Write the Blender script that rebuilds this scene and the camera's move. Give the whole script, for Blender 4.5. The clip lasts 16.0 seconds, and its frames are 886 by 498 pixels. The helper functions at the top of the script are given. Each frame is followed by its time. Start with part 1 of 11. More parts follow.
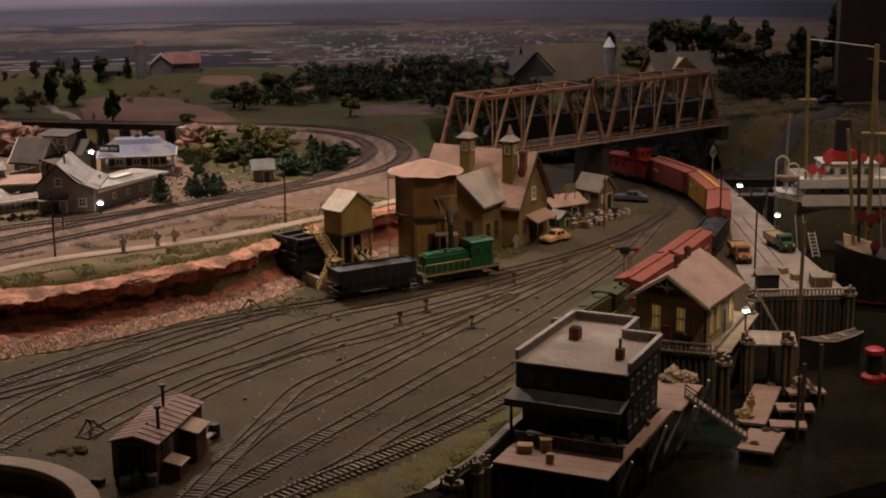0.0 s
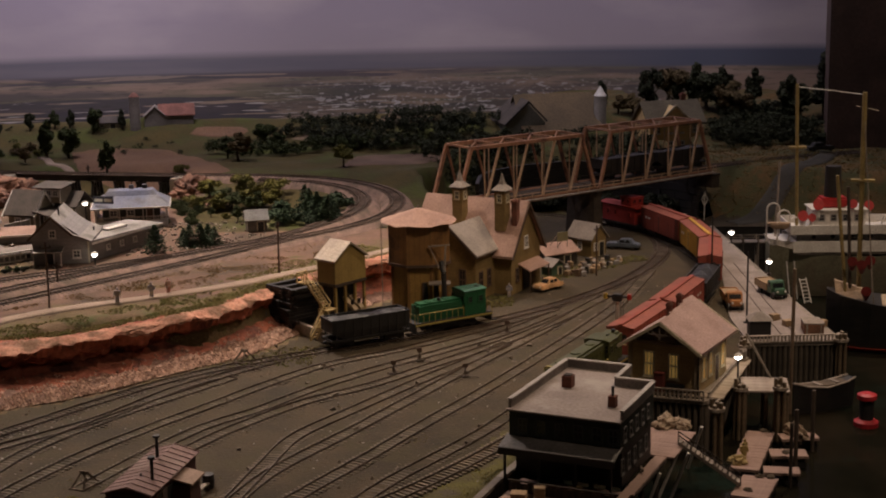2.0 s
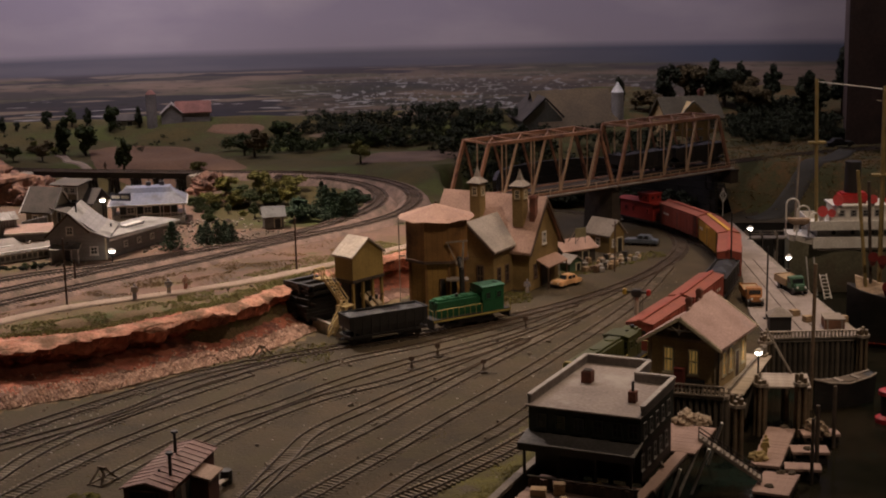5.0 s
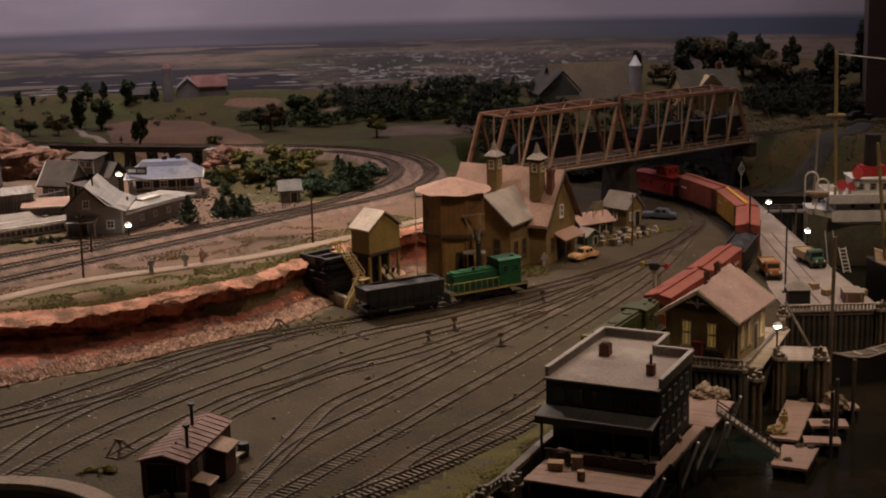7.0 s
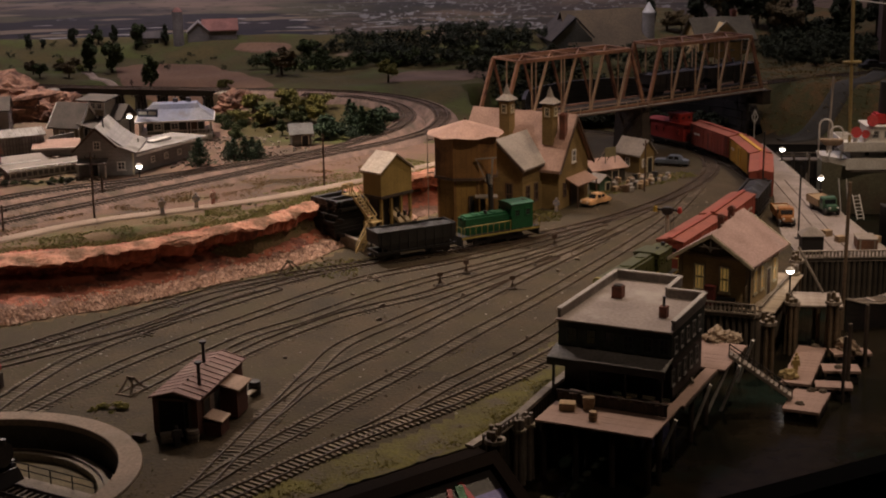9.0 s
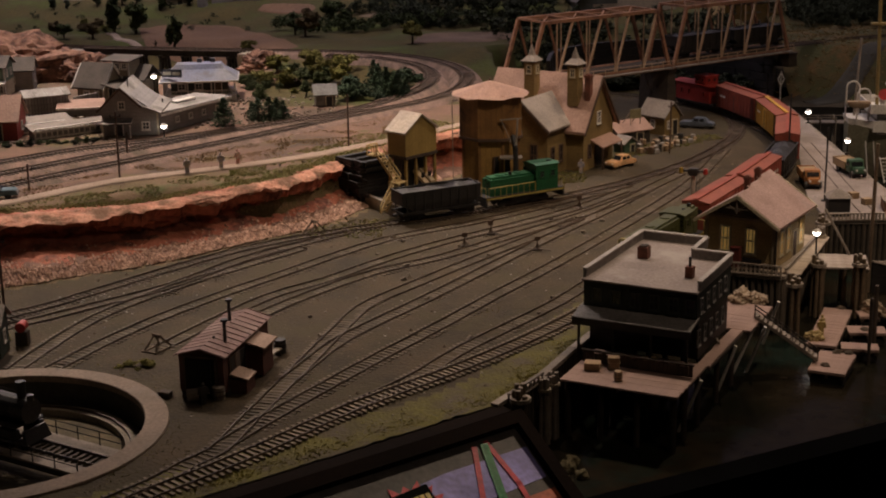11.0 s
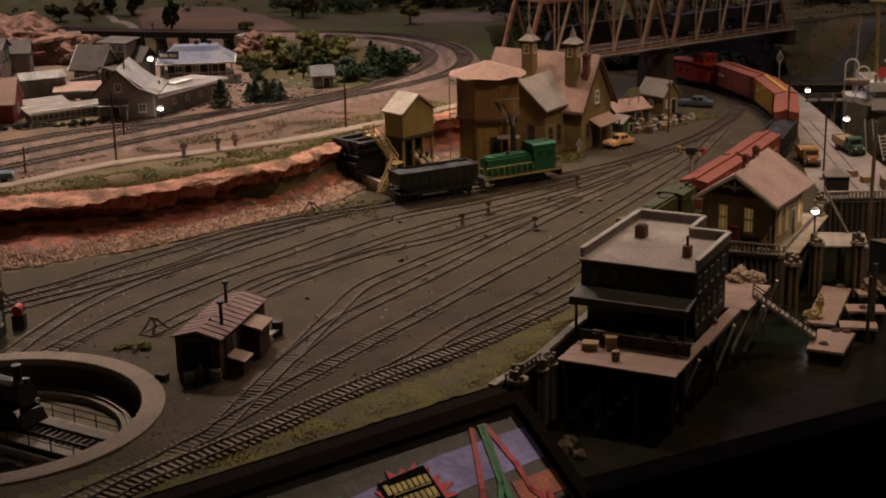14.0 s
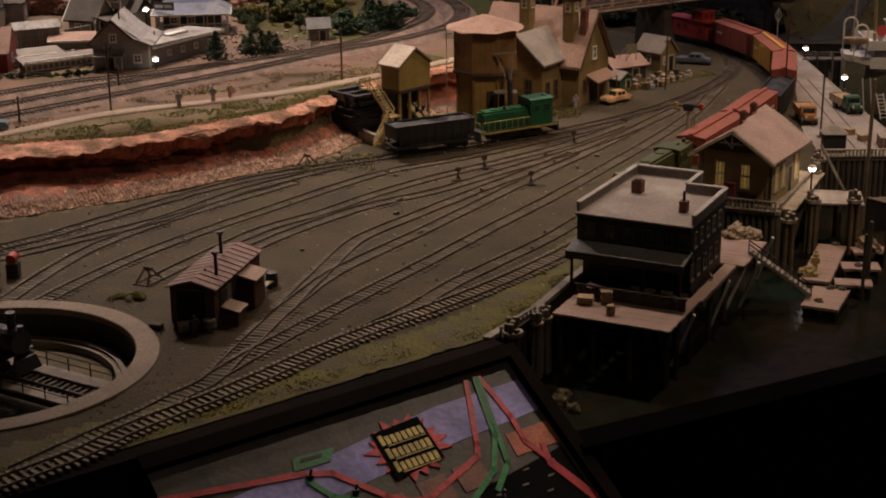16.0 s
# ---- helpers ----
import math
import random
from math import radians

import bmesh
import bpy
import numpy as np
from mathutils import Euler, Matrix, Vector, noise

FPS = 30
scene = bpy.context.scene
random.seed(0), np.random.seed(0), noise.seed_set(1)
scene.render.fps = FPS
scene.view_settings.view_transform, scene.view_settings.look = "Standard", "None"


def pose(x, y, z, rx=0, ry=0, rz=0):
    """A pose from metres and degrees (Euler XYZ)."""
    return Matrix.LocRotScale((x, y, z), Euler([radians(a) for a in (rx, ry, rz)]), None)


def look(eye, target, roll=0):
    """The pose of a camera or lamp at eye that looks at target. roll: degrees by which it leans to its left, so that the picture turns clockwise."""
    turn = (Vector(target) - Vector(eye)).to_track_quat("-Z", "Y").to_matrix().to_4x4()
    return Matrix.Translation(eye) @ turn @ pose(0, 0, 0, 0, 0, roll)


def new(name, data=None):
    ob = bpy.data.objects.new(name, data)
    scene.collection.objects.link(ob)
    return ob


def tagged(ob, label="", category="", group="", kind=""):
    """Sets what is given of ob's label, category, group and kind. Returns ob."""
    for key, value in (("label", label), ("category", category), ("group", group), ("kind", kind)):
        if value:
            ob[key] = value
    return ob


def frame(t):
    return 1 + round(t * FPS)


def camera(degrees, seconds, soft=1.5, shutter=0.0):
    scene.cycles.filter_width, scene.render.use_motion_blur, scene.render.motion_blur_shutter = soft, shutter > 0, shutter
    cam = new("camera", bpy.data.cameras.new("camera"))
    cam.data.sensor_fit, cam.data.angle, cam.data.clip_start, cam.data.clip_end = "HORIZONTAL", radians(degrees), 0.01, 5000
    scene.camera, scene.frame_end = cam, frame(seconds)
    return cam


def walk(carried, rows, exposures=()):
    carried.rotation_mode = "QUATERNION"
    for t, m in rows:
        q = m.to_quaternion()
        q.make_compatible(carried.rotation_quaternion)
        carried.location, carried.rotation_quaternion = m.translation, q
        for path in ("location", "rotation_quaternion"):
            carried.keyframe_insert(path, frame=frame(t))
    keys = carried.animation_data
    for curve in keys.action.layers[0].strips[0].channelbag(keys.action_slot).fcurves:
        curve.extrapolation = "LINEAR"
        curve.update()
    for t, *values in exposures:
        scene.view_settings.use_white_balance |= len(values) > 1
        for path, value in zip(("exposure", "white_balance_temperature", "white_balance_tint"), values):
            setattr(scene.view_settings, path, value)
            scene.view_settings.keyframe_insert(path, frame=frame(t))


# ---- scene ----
# ---- camera and walk: seconds, eye, heading, tilt, lean ----
PATH = [
    (0, 0.0017, -0.0051, 0.5095, 1.048, -13.703, -0.683),
    (0.5, 0.0012, -0.0074, 0.5118, 1.618, -13.181, -0.345),
    (1, 0.0042, -0.0111, 0.5117, 1.721, -11.963, -0.971),
    (1.5, 0.0041, -0.0128, 0.5122, 1.523, -11.567, -0.939),
    (2, 0.0036, -0.0132, 0.5121, 1.297, -11.820, -1.045),
    (2.5, 0.0030, -0.0103, 0.5094, 0.782, -12.029, -1.202),
    (3, 0.0017, -0.0113, 0.5101, 0.392, -11.897, -1.392),
    (3.5, 0.0019, -0.0114, 0.5106, 0.694, -11.764, -1.284),
    (6, 0.0003, -0.0002, 0.5022, 0.574, -12.145, -1.177),
    (6.5, 0.0016, 0.0019, 0.5011, 0.286, -12.526, -1.224),
    (7, 0.0000, 0.0000, 0.5017, 0.000, -12.776, -1.419),
    (7.5, 0.0003, 0.0020, 0.4995, 0.065, -13.097, -1.336),
    (8, -0.0007, 0.0027, 0.4975, -0.128, -13.552, -1.440),
    (8.5, -0.0022, 0.0035, 0.4916, -0.299, -14.309, -1.390),
    (9, -0.0047, 0.0034, 0.4887, -0.375, -14.626, -1.029),
    (9.5, -0.0063, 0.0025, 0.4867, -0.636, -15.040, -0.943),
    (12, -0.0101, 0.0045, 0.4825, -1.569, -16.152, -1.237),
    (12.5, -0.0104, 0.0040, 0.4838, -1.672, -16.054, -1.354),
    (13, -0.0094, 0.0045, 0.4827, -1.581, -16.173, -1.393),
    (13.5, -0.0095, 0.0063, 0.4814, -1.632, -16.461, -1.386),
    (14, -0.0047, 0.0078, 0.4812, -1.325, -16.710, -1.375),
    (14.5, -0.0041, 0.0089, 0.4792, -1.322, -17.177, -1.443),
    (15, -0.0044, 0.0097, 0.4762, -1.390, -17.433, -1.363),
    (15.5, -0.0055, 0.0096, 0.4751, -1.498, -18.012, -1.191),
    (16, -0.0067, 0.0096, 0.4750, -1.102, -18.334, -0.723),
]


def aimed(x, y, z, heading, tilt, lean):
    h, v = radians(heading), radians(tilt)
    return look((x, y, z), (x + math.sin(h) * math.cos(v), y + math.cos(h) * math.cos(v), z + math.sin(v)), lean)


cam = camera(33.559, 16.0, soft=2.0)
walk(cam, [(row[0], aimed(*row[1:])) for row in PATH])

# ---- light: a dim exhibition room, ceiling spots over the layout ----
world = bpy.data.worlds.new("dark_room")
world.use_nodes = True
world.node_tree.nodes["Background"].inputs[0].default_value = (0.9, 0.75, 0.62, 1)
world.node_tree.nodes["Background"].inputs[1].default_value = 0.012
scene.world = world
scene.view_settings.exposure = 0.0


def area_lamp(name, eye, target, size, watts, colour):
    data = bpy.data.lights.new(name, "AREA")
    data.shape, data.size, data.energy, data.color = "DISK", size, watts, colour
    ob = new(name, data)
    ob.matrix_world = look(eye, target)
    return ob


def spot_lamp(name, eye, target, watts, cone, colour, radius=0.03, blend=0.6):
    data = bpy.data.lights.new(name, "SPOT")
    data.energy, data.color, data.spot_size, data.spot_blend, data.shadow_soft_size = watts, colour, radians(cone), blend, radius
    ob = new(name, data)
    ob.matrix_world = look(eye, target)
    return ob


WARM = (1.0, 0.745, 0.545)
# one row of ceiling spots over the back half of the layout
spot_lamp("ceiling_spot", (-0.80, 2.75, 1.7), (-0.60, 2.06, 0.0), 152, 54, (1.0, 0.795, 0.645))
spot_lamp("ceiling_spot", (0.05, 2.62, 1.85), (0.0, 1.70, 0.0), 28.5, 57, WARM)
spot_lamp("ceiling_spot", (0.85, 2.15, 1.9), (0.50, 1.68, 0.0), 52, 52, WARM)
spot_lamp("ceiling_spot", (-0.15, 2.65, 1.9), (-0.25, 1.35, 0.0), 6.0, 50, WARM)
# two unseen spots added over the aisle to brighten the depot and the quay
spot_lamp("ceiling_spot", (0.55, 0.75, 2.1), (0.12, 2.10, 0.05), 22, 25, WARM, blend=0.9)
spot_lamp("ceiling_spot", (0.95, 0.60, 2.1), (0.54, 1.95, 0.0), 62, 36, WARM, blend=0.9)
# row of spots washing the painted backdrop
for lamp_x, lamp_w in ((-0.98, 76), (-0.38, 38), (0.25, 24), (0.85, 15)):
    spot_lamp("backdrop_wash", (lamp_x, 2.40, 1.95), (lamp_x * 1.05, 3.62, 0.44), lamp_w, 46, (0.96, 0.86, 0.98), radius=0.06, blend=1.0)
# two broad unseen fills added to brighten the backdrop and far hills
area_lamp("ceiling_panel", (-0.7, 3.02, 1.75), (-0.7, 3.50, 0.35), 0.7, 11.5, (0.98, 0.86, 0.95))
area_lamp("ceiling_panel", (0.55, 3.00, 1.75), (0.62, 3.40, 0.30), 0.6, 6.8, (0.95, 0.85, 0.93))
# dim unseen fill added in front of the layout
area_lamp("aisle_light", (0.85, 0.25, 2.0), (0.45, 1.7, 0.0), 0.5, 2.2, WARM)

# ---- materials ----
MATS = {}


def rgb(c):
    return (c[0], c[1], c[2], 1.0)


def mat(name, base, second=None, scale=40.0, fine=350.0, rough=0.75, metal=0.0, bump=0.25, amount=0.55, dirt=None, dirt_scale=12.0, dirt_at=0.56, vary=0.0, emit=0.0):
    """A surface with coarse mottling, fine grain, optional stains and a little change from piece to piece."""
    if name in MATS:
        return MATS[name]
    m = bpy.data.materials.new(name)
    m.use_nodes = True
    nt = m.node_tree
    n, link = nt.nodes, nt.links.new
    bsdf = n["Principled BSDF"]
    co = n.new("ShaderNodeTexCoord")
    big, small = n.new("ShaderNodeTexNoise"), n.new("ShaderNodeTexNoise")
    for tex, s, d in ((big, scale, 4.0), (small, fine, 3.0)):
        tex.inputs["Scale"].default_value, tex.inputs["Detail"].default_value = s, d
        link(co.outputs["Object"], tex.inputs["Vector"])
    mix = n.new("ShaderNodeMix")
    mix.data_type = "RGBA"
    sec = second or tuple(v * 0.68 for v in base)
    mix.inputs[6].default_value, mix.inputs[7].default_value = rgb(base), rgb(sec)
    ramp = n.new("ShaderNodeMapRange")
    ramp.inputs[1].default_value, ramp.inputs[2].default_value = 0.5 - 0.25 * amount, 0.5 + 0.25 * amount
    link(big.outputs[0], ramp.inputs[0])
    link(ramp.outputs[0], mix.inputs[0])
    out = mix.outputs[2]
    grain = n.new("ShaderNodeMix")
    grain.data_type, grain.blend_type = "RGBA", "MULTIPLY"
    grain.inputs[0].default_value = 0.6
    gr = n.new("ShaderNodeMapRange")
    gr.inputs[1].default_value, gr.inputs[2].default_value, gr.inputs[3].default_value, gr.inputs[4].default_value = 0.25, 0.75, 0.55, 1.35
    link(small.outputs[0], gr.inputs[0])
    link(out, grain.inputs[6])
    link(gr.outputs[0], grain.inputs[7])
    out = grain.outputs[2]
    if dirt:
        spots = n.new("ShaderNodeTexNoise")
        spots.inputs["Scale"].default_value, spots.inputs["Detail"].default_value, spots.inputs["Roughness"].default_value = dirt_scale, 6.0, 0.65
        link(co.outputs["Object"], spots.inputs["Vector"])
        cut = n.new("ShaderNodeMapRange")
        cut.inputs[1].default_value, cut.inputs[2].default_value = dirt_at - 0.03, dirt_at + 0.09
        link(spots.outputs[0], cut.inputs[0])
        stain = n.new("ShaderNodeMix")
        stain.data_type = "RGBA"
        stain.inputs[7].default_value = rgb(dirt)
        link(cut.outputs[0], stain.inputs[0])
        link(out, stain.inputs[6])
        out = stain.outputs[2]
    if vary:
        info, hsv, vr = n.new("ShaderNodeObjectInfo"), n.new("ShaderNodeHueSaturation"), n.new("ShaderNodeMapRange")
        vr.inputs[3].default_value, vr.inputs[4].default_value = 1 - vary, 1 + vary
        link(info.outputs["Random"], vr.inputs[0])
        link(vr.outputs[0], hsv.inputs["Value"])
        link(out, hsv.inputs["Color"])
        out = hsv.outputs[0]
    link(out, bsdf.inputs["Base Color"])
    bsdf.inputs["Roughness"].default_value, bsdf.inputs["Metallic"].default_value = rough, metal
    if bump:
        b = n.new("ShaderNodeBump")
        b.inputs["Strength"].default_value, b.inputs["Distance"].default_value = bump, 0.0012
        link(small.outputs[0], b.inputs["Height"])
        link(b.outputs[0], bsdf.inputs["Normal"])
    if emit:
        bsdf.inputs["Emission Color"].default_value, bsdf.inputs["Emission Strength"].default_value = rgb(base), emit
    MATS[name] = m
    return m


def boards(name, base, dark, across="X", pitch=0.0028, rough=0.7, stain=None, depth=0.5):
    """Narrow boards: thin dark joints across one axis over mottled paint."""
    m = mat(name, base, tuple(v * 0.75 for v in base), 45, 500, rough, dirt=stain, dirt_scale=18)
    nt = m.node_tree
    n, link = nt.nodes, nt.links.new
    bsdf = n["Principled BSDF"]
    src = bsdf.inputs["Base Color"].links[0].from_socket
    co, wave, cut, mix = n.new("ShaderNodeTexCoord"), n.new("ShaderNodeTexWave"), n.new("ShaderNodeMapRange"), n.new("ShaderNodeMix")
    wave.bands_direction, wave.wave_profile = across, "SAW"
    wave.inputs["Scale"].default_value = 1.0 / (20 * pitch) * 2 * math.pi / 2
    link(co.outputs["Object"], wave.inputs["Vector"])
    cut.inputs[1].default_value, cut.inputs[2].default_value, cut.inputs[3].default_value, cut.inputs[4].default_value = 0.0, 0.22, depth, 0.0
    link(wave.outputs["Fac"], cut.inputs[0])
    mix.data_type = "RGBA"
    mix.inputs[7].default_value = rgb(dark)
    link(cut.outputs[0], mix.inputs[0])
    link(src, mix.inputs[6])
    link(mix.outputs[2], bsdf.inputs["Base Color"])
    return m


DIRT = mat("yard_dirt", (0.070, 0.047, 0.022), (0.030, 0.022, 0.010), 15, 260, 0.95, bump=1.0, amount=0.85, dirt=(0.050, 0.037, 0.014), dirt_scale=11, dirt_at=0.53)
GRASS = mat("dry_grass_ground", (0.165, 0.105, 0.055), (0.115, 0.082, 0.032), 20, 300, 0.95, bump=0.9, dirt=(0.075, 0.085, 0.022), dirt_scale=26, dirt_at=0.58)
VILLAGE = mat("village_soil", (0.180, 0.102, 0.068), (0.085, 0.058, 0.037), 12, 350, 0.95, bump=0.7, dirt=(0.12, 0.09, 0.035), dirt_scale=14, dirt_at=0.55)
FIELD = mat("ploughed_field", (0.175, 0.095, 0.050), (0.135, 0.075, 0.042), 9, 200, 0.95, bump=0.5)
ROCK = mat("red_rock", (0.48, 0.165, 0.098), (0.28, 0.088, 0.052), 30, 170, 0.92, bump=1.0, amount=0.8, dirt=(0.13, 0.05, 0.035), dirt_scale=38, dirt_at=0.54)
RUBBLE = mat("pale_rubble", (0.36, 0.215, 0.16), (0.22, 0.125, 0.092), 60, 250, 0.95, bump=1.0, vary=0.3)
PATHM = mat("gravel_path", (0.36, 0.27, 0.205), (0.26, 0.19, 0.14), 20, 380, 0.95, bump=0.5)
BALLAST = mat("ballast", (0.27, 0.172, 0.132), (0.13, 0.088, 0.067), 60, 300, 0.95, bump=1.0, amount=0.8, dirt=(0.11, 0.08, 0.055), dirt_scale=26, dirt_at=0.55)
TIE = mat("weathered_tie", (0.150, 0.118, 0.086), (0.085, 0.066, 0.046), 60, 300, 0.9, bump=0.1, vary=0.3)
TIE_DARK = mat("creosoted_tie", (0.100, 0.070, 0.052), (0.062, 0.045, 0.034), 60, 300, 0.9, bump=0.1, vary=0.3)
TIE_PALE = mat("pale_tie", (0.25, 0.20, 0.142), (0.15, 0.12, 0.086), 60, 300, 0.9, bump=0.1, vary=0.25)
RAIL = mat("rusty_rail", (0.105, 0.070, 0.044), (0.06, 0.042, 0.028), 90, 600, 0.6, metal=0.1)
CONCRETE = mat("concrete", (0.40, 0.35, 0.29), (0.31, 0.27, 0.22), 22, 400, 0.85, dirt=(0.22, 0.18, 0.14), dirt_scale=16, dirt_at=0.6)
BLACK = mat("black_paint", (0.015, 0.014, 0.014), (0.025, 0.022, 0.02), 40, 400, 0.55)
DARKWOOD = mat("dark_timber", (0.045, 0.032, 0.024), (0.075, 0.055, 0.04), 50, 500, 0.85, vary=0.3)
OLDWOOD = mat("grey_timber", (0.30, 0.255, 0.21), (0.20, 0.165, 0.135), 55, 500, 0.85, vary=0.25)
STEEL = mat("dark_steel", (0.09, 0.085, 0.08), None, 60, 500, 0.45, metal=0.6)
WHITE = mat("white_paint", (0.74, 0.71, 0.66), (0.62, 0.58, 0.53), 40, 400, 0.6)
GLASS = mat("dark_window", (0.02, 0.022, 0.026), (0.03, 0.03, 0.033), 40, 400, 0.12, bump=0)
LIT = mat("lit_window", (1.0, 0.62, 0.18), None, 40, 400, 0.4, bump=0, emit=0.10)
BULB = mat("lamp_bulb", (1.0, 0.9, 0.78), None, 40, 400, 0.4, bump=0, emit=13.0)

# ---- building tools ----


class Solid:
    """Collects boxes, prisms, drums and tubes in one bmesh."""

    def __init__(self):
        self.bm = bmesh.new()

    def face(self, pts):
        return self.bm.faces.new([self.bm.verts.new(p) for p in pts])

    def hull(self, low, high):
        """A closed band between two rings of points of equal number."""
        a = [self.bm.verts.new(p) for p in low]
        b = [self.bm.verts.new(p) for p in high]
        k = len(a)
        self.bm.faces.new(a[::-1])
        self.bm.faces.new(b)
        for i in range(k):
            self.bm.faces.new((a[i], a[(i + 1) % k], b[(i + 1) % k], b[i]))
        return self

    def box(self, x0, y0, z0, x1, y1, z1):
        return self.hull([(x0, y0, z0), (x1, y0, z0), (x1, y1, z0), (x0, y1, z0)], [(x0, y0, z1), (x1, y0, z1), (x1, y1, z1), (x0, y1, z1)])

    def beam(self, p, q, w, h=None):
        """A square bar from p to q."""
        p, q = Vector(p), Vector(q)
        d = (q - p).normalized()
        side = d.cross(Vector((0, 0, 1)))
        side = side.normalized() if side.length > 1e-4 else Vector((1, 0, 0))
        top = side.cross(d).normalized()
        s, t = side * w / 2, top * (h or w) / 2
        return self.hull([p - s - t, p + s - t, p + s + t, p - s + t], [q - s - t, q + s - t, q + s + t, q - s + t])

    def prism(self, outline, axis, a, b):
        """An outline extruded along an axis ('x': outline is (y, z); 'y': (x, z); 'z': (x, y))."""
        put = {"x": lambda u, v, w: (w, u, v), "y": lambda u, v, w: (u, w, v), "z": lambda u, v, w: (u, v, w)}[axis]
        return self.hull([put(u, v, a) for u, v in outline], [put(u, v, b) for u, v in outline])

    def drum(self, x, y, z0, z1, r0, r1=None, n=14, turn=0.0):
        r1 = r0 if r1 is None else r1
        ring = [(math.cos(turn + 2 * math.pi * i / n), math.sin(turn + 2 * math.pi * i / n)) for i in range(n)]
        return self.hull([(x + r0 * c, y + r0 * s, z0) for c, s in ring], [(x + r1 * c, y + r1 * s, z1) for c, s in ring])

    def wheel(self, x, y, z, r, w, n=14):
        """A disc that stands across the y axis."""
        ring = [(math.cos(2 * math.pi * i / n) * r, math.sin(2 * math.pi * i / n) * r) for i in range(n)]
        return self.hull([(x + c, y - w / 2, z + s) for c, s in ring], [(x + c, y + w / 2, z + s) for c, s in ring])

    def tube(self, pts, r, n=6):
        for p, q in zip(pts, pts[1:]):
            p, q = Vector(p), Vector(q)
            d = (q - p).normalized()
            u = d.cross(Vector((0.3, 0.2, 1))).normalized()
            v = d.cross(u)
            ring = [u * math.cos(2 * math.pi * i / n) * r + v * math.sin(2 * math.pi * i / n) * r for i in range(n)]
            self.hull([p + o for o in ring], [q + o for o in ring])
        return self

    def ball(self, x, y, z, r, squash=1.0, seg=10):
        m = Matrix.Translation((x, y, z)) @ Matrix.Diagonal((r, r, r * squash, 1))
        bmesh.ops.create_uvsphere(self.bm, u_segments=seg, v_segments=max(5, seg * 2 // 3), radius=1, matrix=m)
        return self

    def rough(self, amount, seed=0):
        rnd = random.Random(seed)
        for v in self.bm.verts:
            v.co += Vector((rnd.uniform(-1, 1), rnd.uniform(-1, 1), rnd.uniform(-1, 1))) * amount
        return self

    def round(self, width, only=None):
        edges = [e for e in self.bm.edges if only is None or only(e)]
        bmesh.ops.bevel(self.bm, geom=edges, offset=width, segments=2, affect="EDGES", clamp_overlap=True)
        return self


def mesh_of(name, solid, material, smooth=False):
    bm = solid.bm if isinstance(solid, Solid) else solid
    bmesh.ops.recalc_face_normals(bm, faces=bm.faces)
    me = bpy.data.meshes.new(name)
    bm.to_mesh(me)
    bm.free()
    for one in material if isinstance(material, (list, tuple)) else [material]:
        me.materials.append(one)
    if smooth:
        me.polygons.foreach_set("use_smooth", [True] * len(me.polygons))
    return me


def part(name, solid, material, parent, label="", smooth=False):
    ob = new(name, mesh_of(name, solid, material, smooth))
    ob.parent = parent
    return tagged(ob, label)


def piece(name, me, parent, m):
    """One more object on a shared mesh."""
    ob = new(name, me)
    ob.parent = parent
    ob.matrix_local = m
    return ob


def thing(name, m, label, category, group="", kind=""):
    ob = new(name)
    ob.empty_display_size = 0.01
    ob.matrix_world = m
    return tagged(ob, label, category, group, kind)


def single(name, solid, material, m, label, category, group="", kind="", smooth=False):
    ob = new(name, mesh_of(name, solid, material, smooth))
    ob.matrix_world = m
    return tagged(ob, label, category, group, kind)


def curve_points(pts, step):
    """A smooth line through points, at even steps. Points may be 2D or 3D."""
    p = [Vector((*q, 0.0)) if len(q) == 2 else Vector(q) for q in pts]
    p = [p[0] * 2 - p[1]] + p + [p[-1] * 2 - p[-2]]
    fine = []
    for i in range(1, len(p) - 2):
        for k in range(24):
            t = k / 24
            a, b, c, d = p[i - 1], p[i], p[i + 1], p[i + 2]
            fine.append(0.5 * ((2 * b) + (c - a) * t + (2 * a - 5 * b + 4 * c - d) * t * t + (3 * b - a - 3 * c + d) * t ** 3))
    fine.append(p[-2])
    out, run = [fine[0]], 0.0
    for a, b in zip(fine, fine[1:]):
        seg = (b - a).length
        while run + seg >= step:
            a = a + (b - a) * ((step - run) / seg)
            out.append(a.copy())
            seg, run = (b - a).length, 0.0
        run += seg
    return out


def ease(a, b, x):
    t = min(1.0, max(0.0, (x - a) / (b - a)))
    return t * t * (3 - 2 * t)


def plan_at(x, y, turn, z=0.0):
    return pose(x, y, z, 0, 0, turn)

# ---- land, water, cliff, backdrop ----
EDGE = [(-1.3, 0.14), (-0.36, 0.905), (0.007, 1.195), (0.05, 1.262), (0.085, 1.338), (0.17, 1.505), (0.245, 1.592), (0.330, 1.560), (0.405, 1.717), (0.430, 1.795), (0.553, 1.794), (0.547, 2.02), (0.547, 2.29), (0.547, 2.575), (0.64, 2.565), (0.80, 2.47), (1.7, 2.27)]
FOOT = [(-1.5, 1.05), (-0.90, 1.36), (-0.548, 1.545), (-0.466, 1.593), (-0.379, 1.645), (-0.291, 1.725), (-0.221, 1.786), (-0.183, 1.839), (-0.13, 1.95), (-0.05, 2.06), (0.04, 2.15), (0.075, 2.26), (0.11, 2.33), (0.115, 2.46), (0.10, 2.60), (0.08, 2.75)]
TT = (-0.417, 1.146, 0.140)
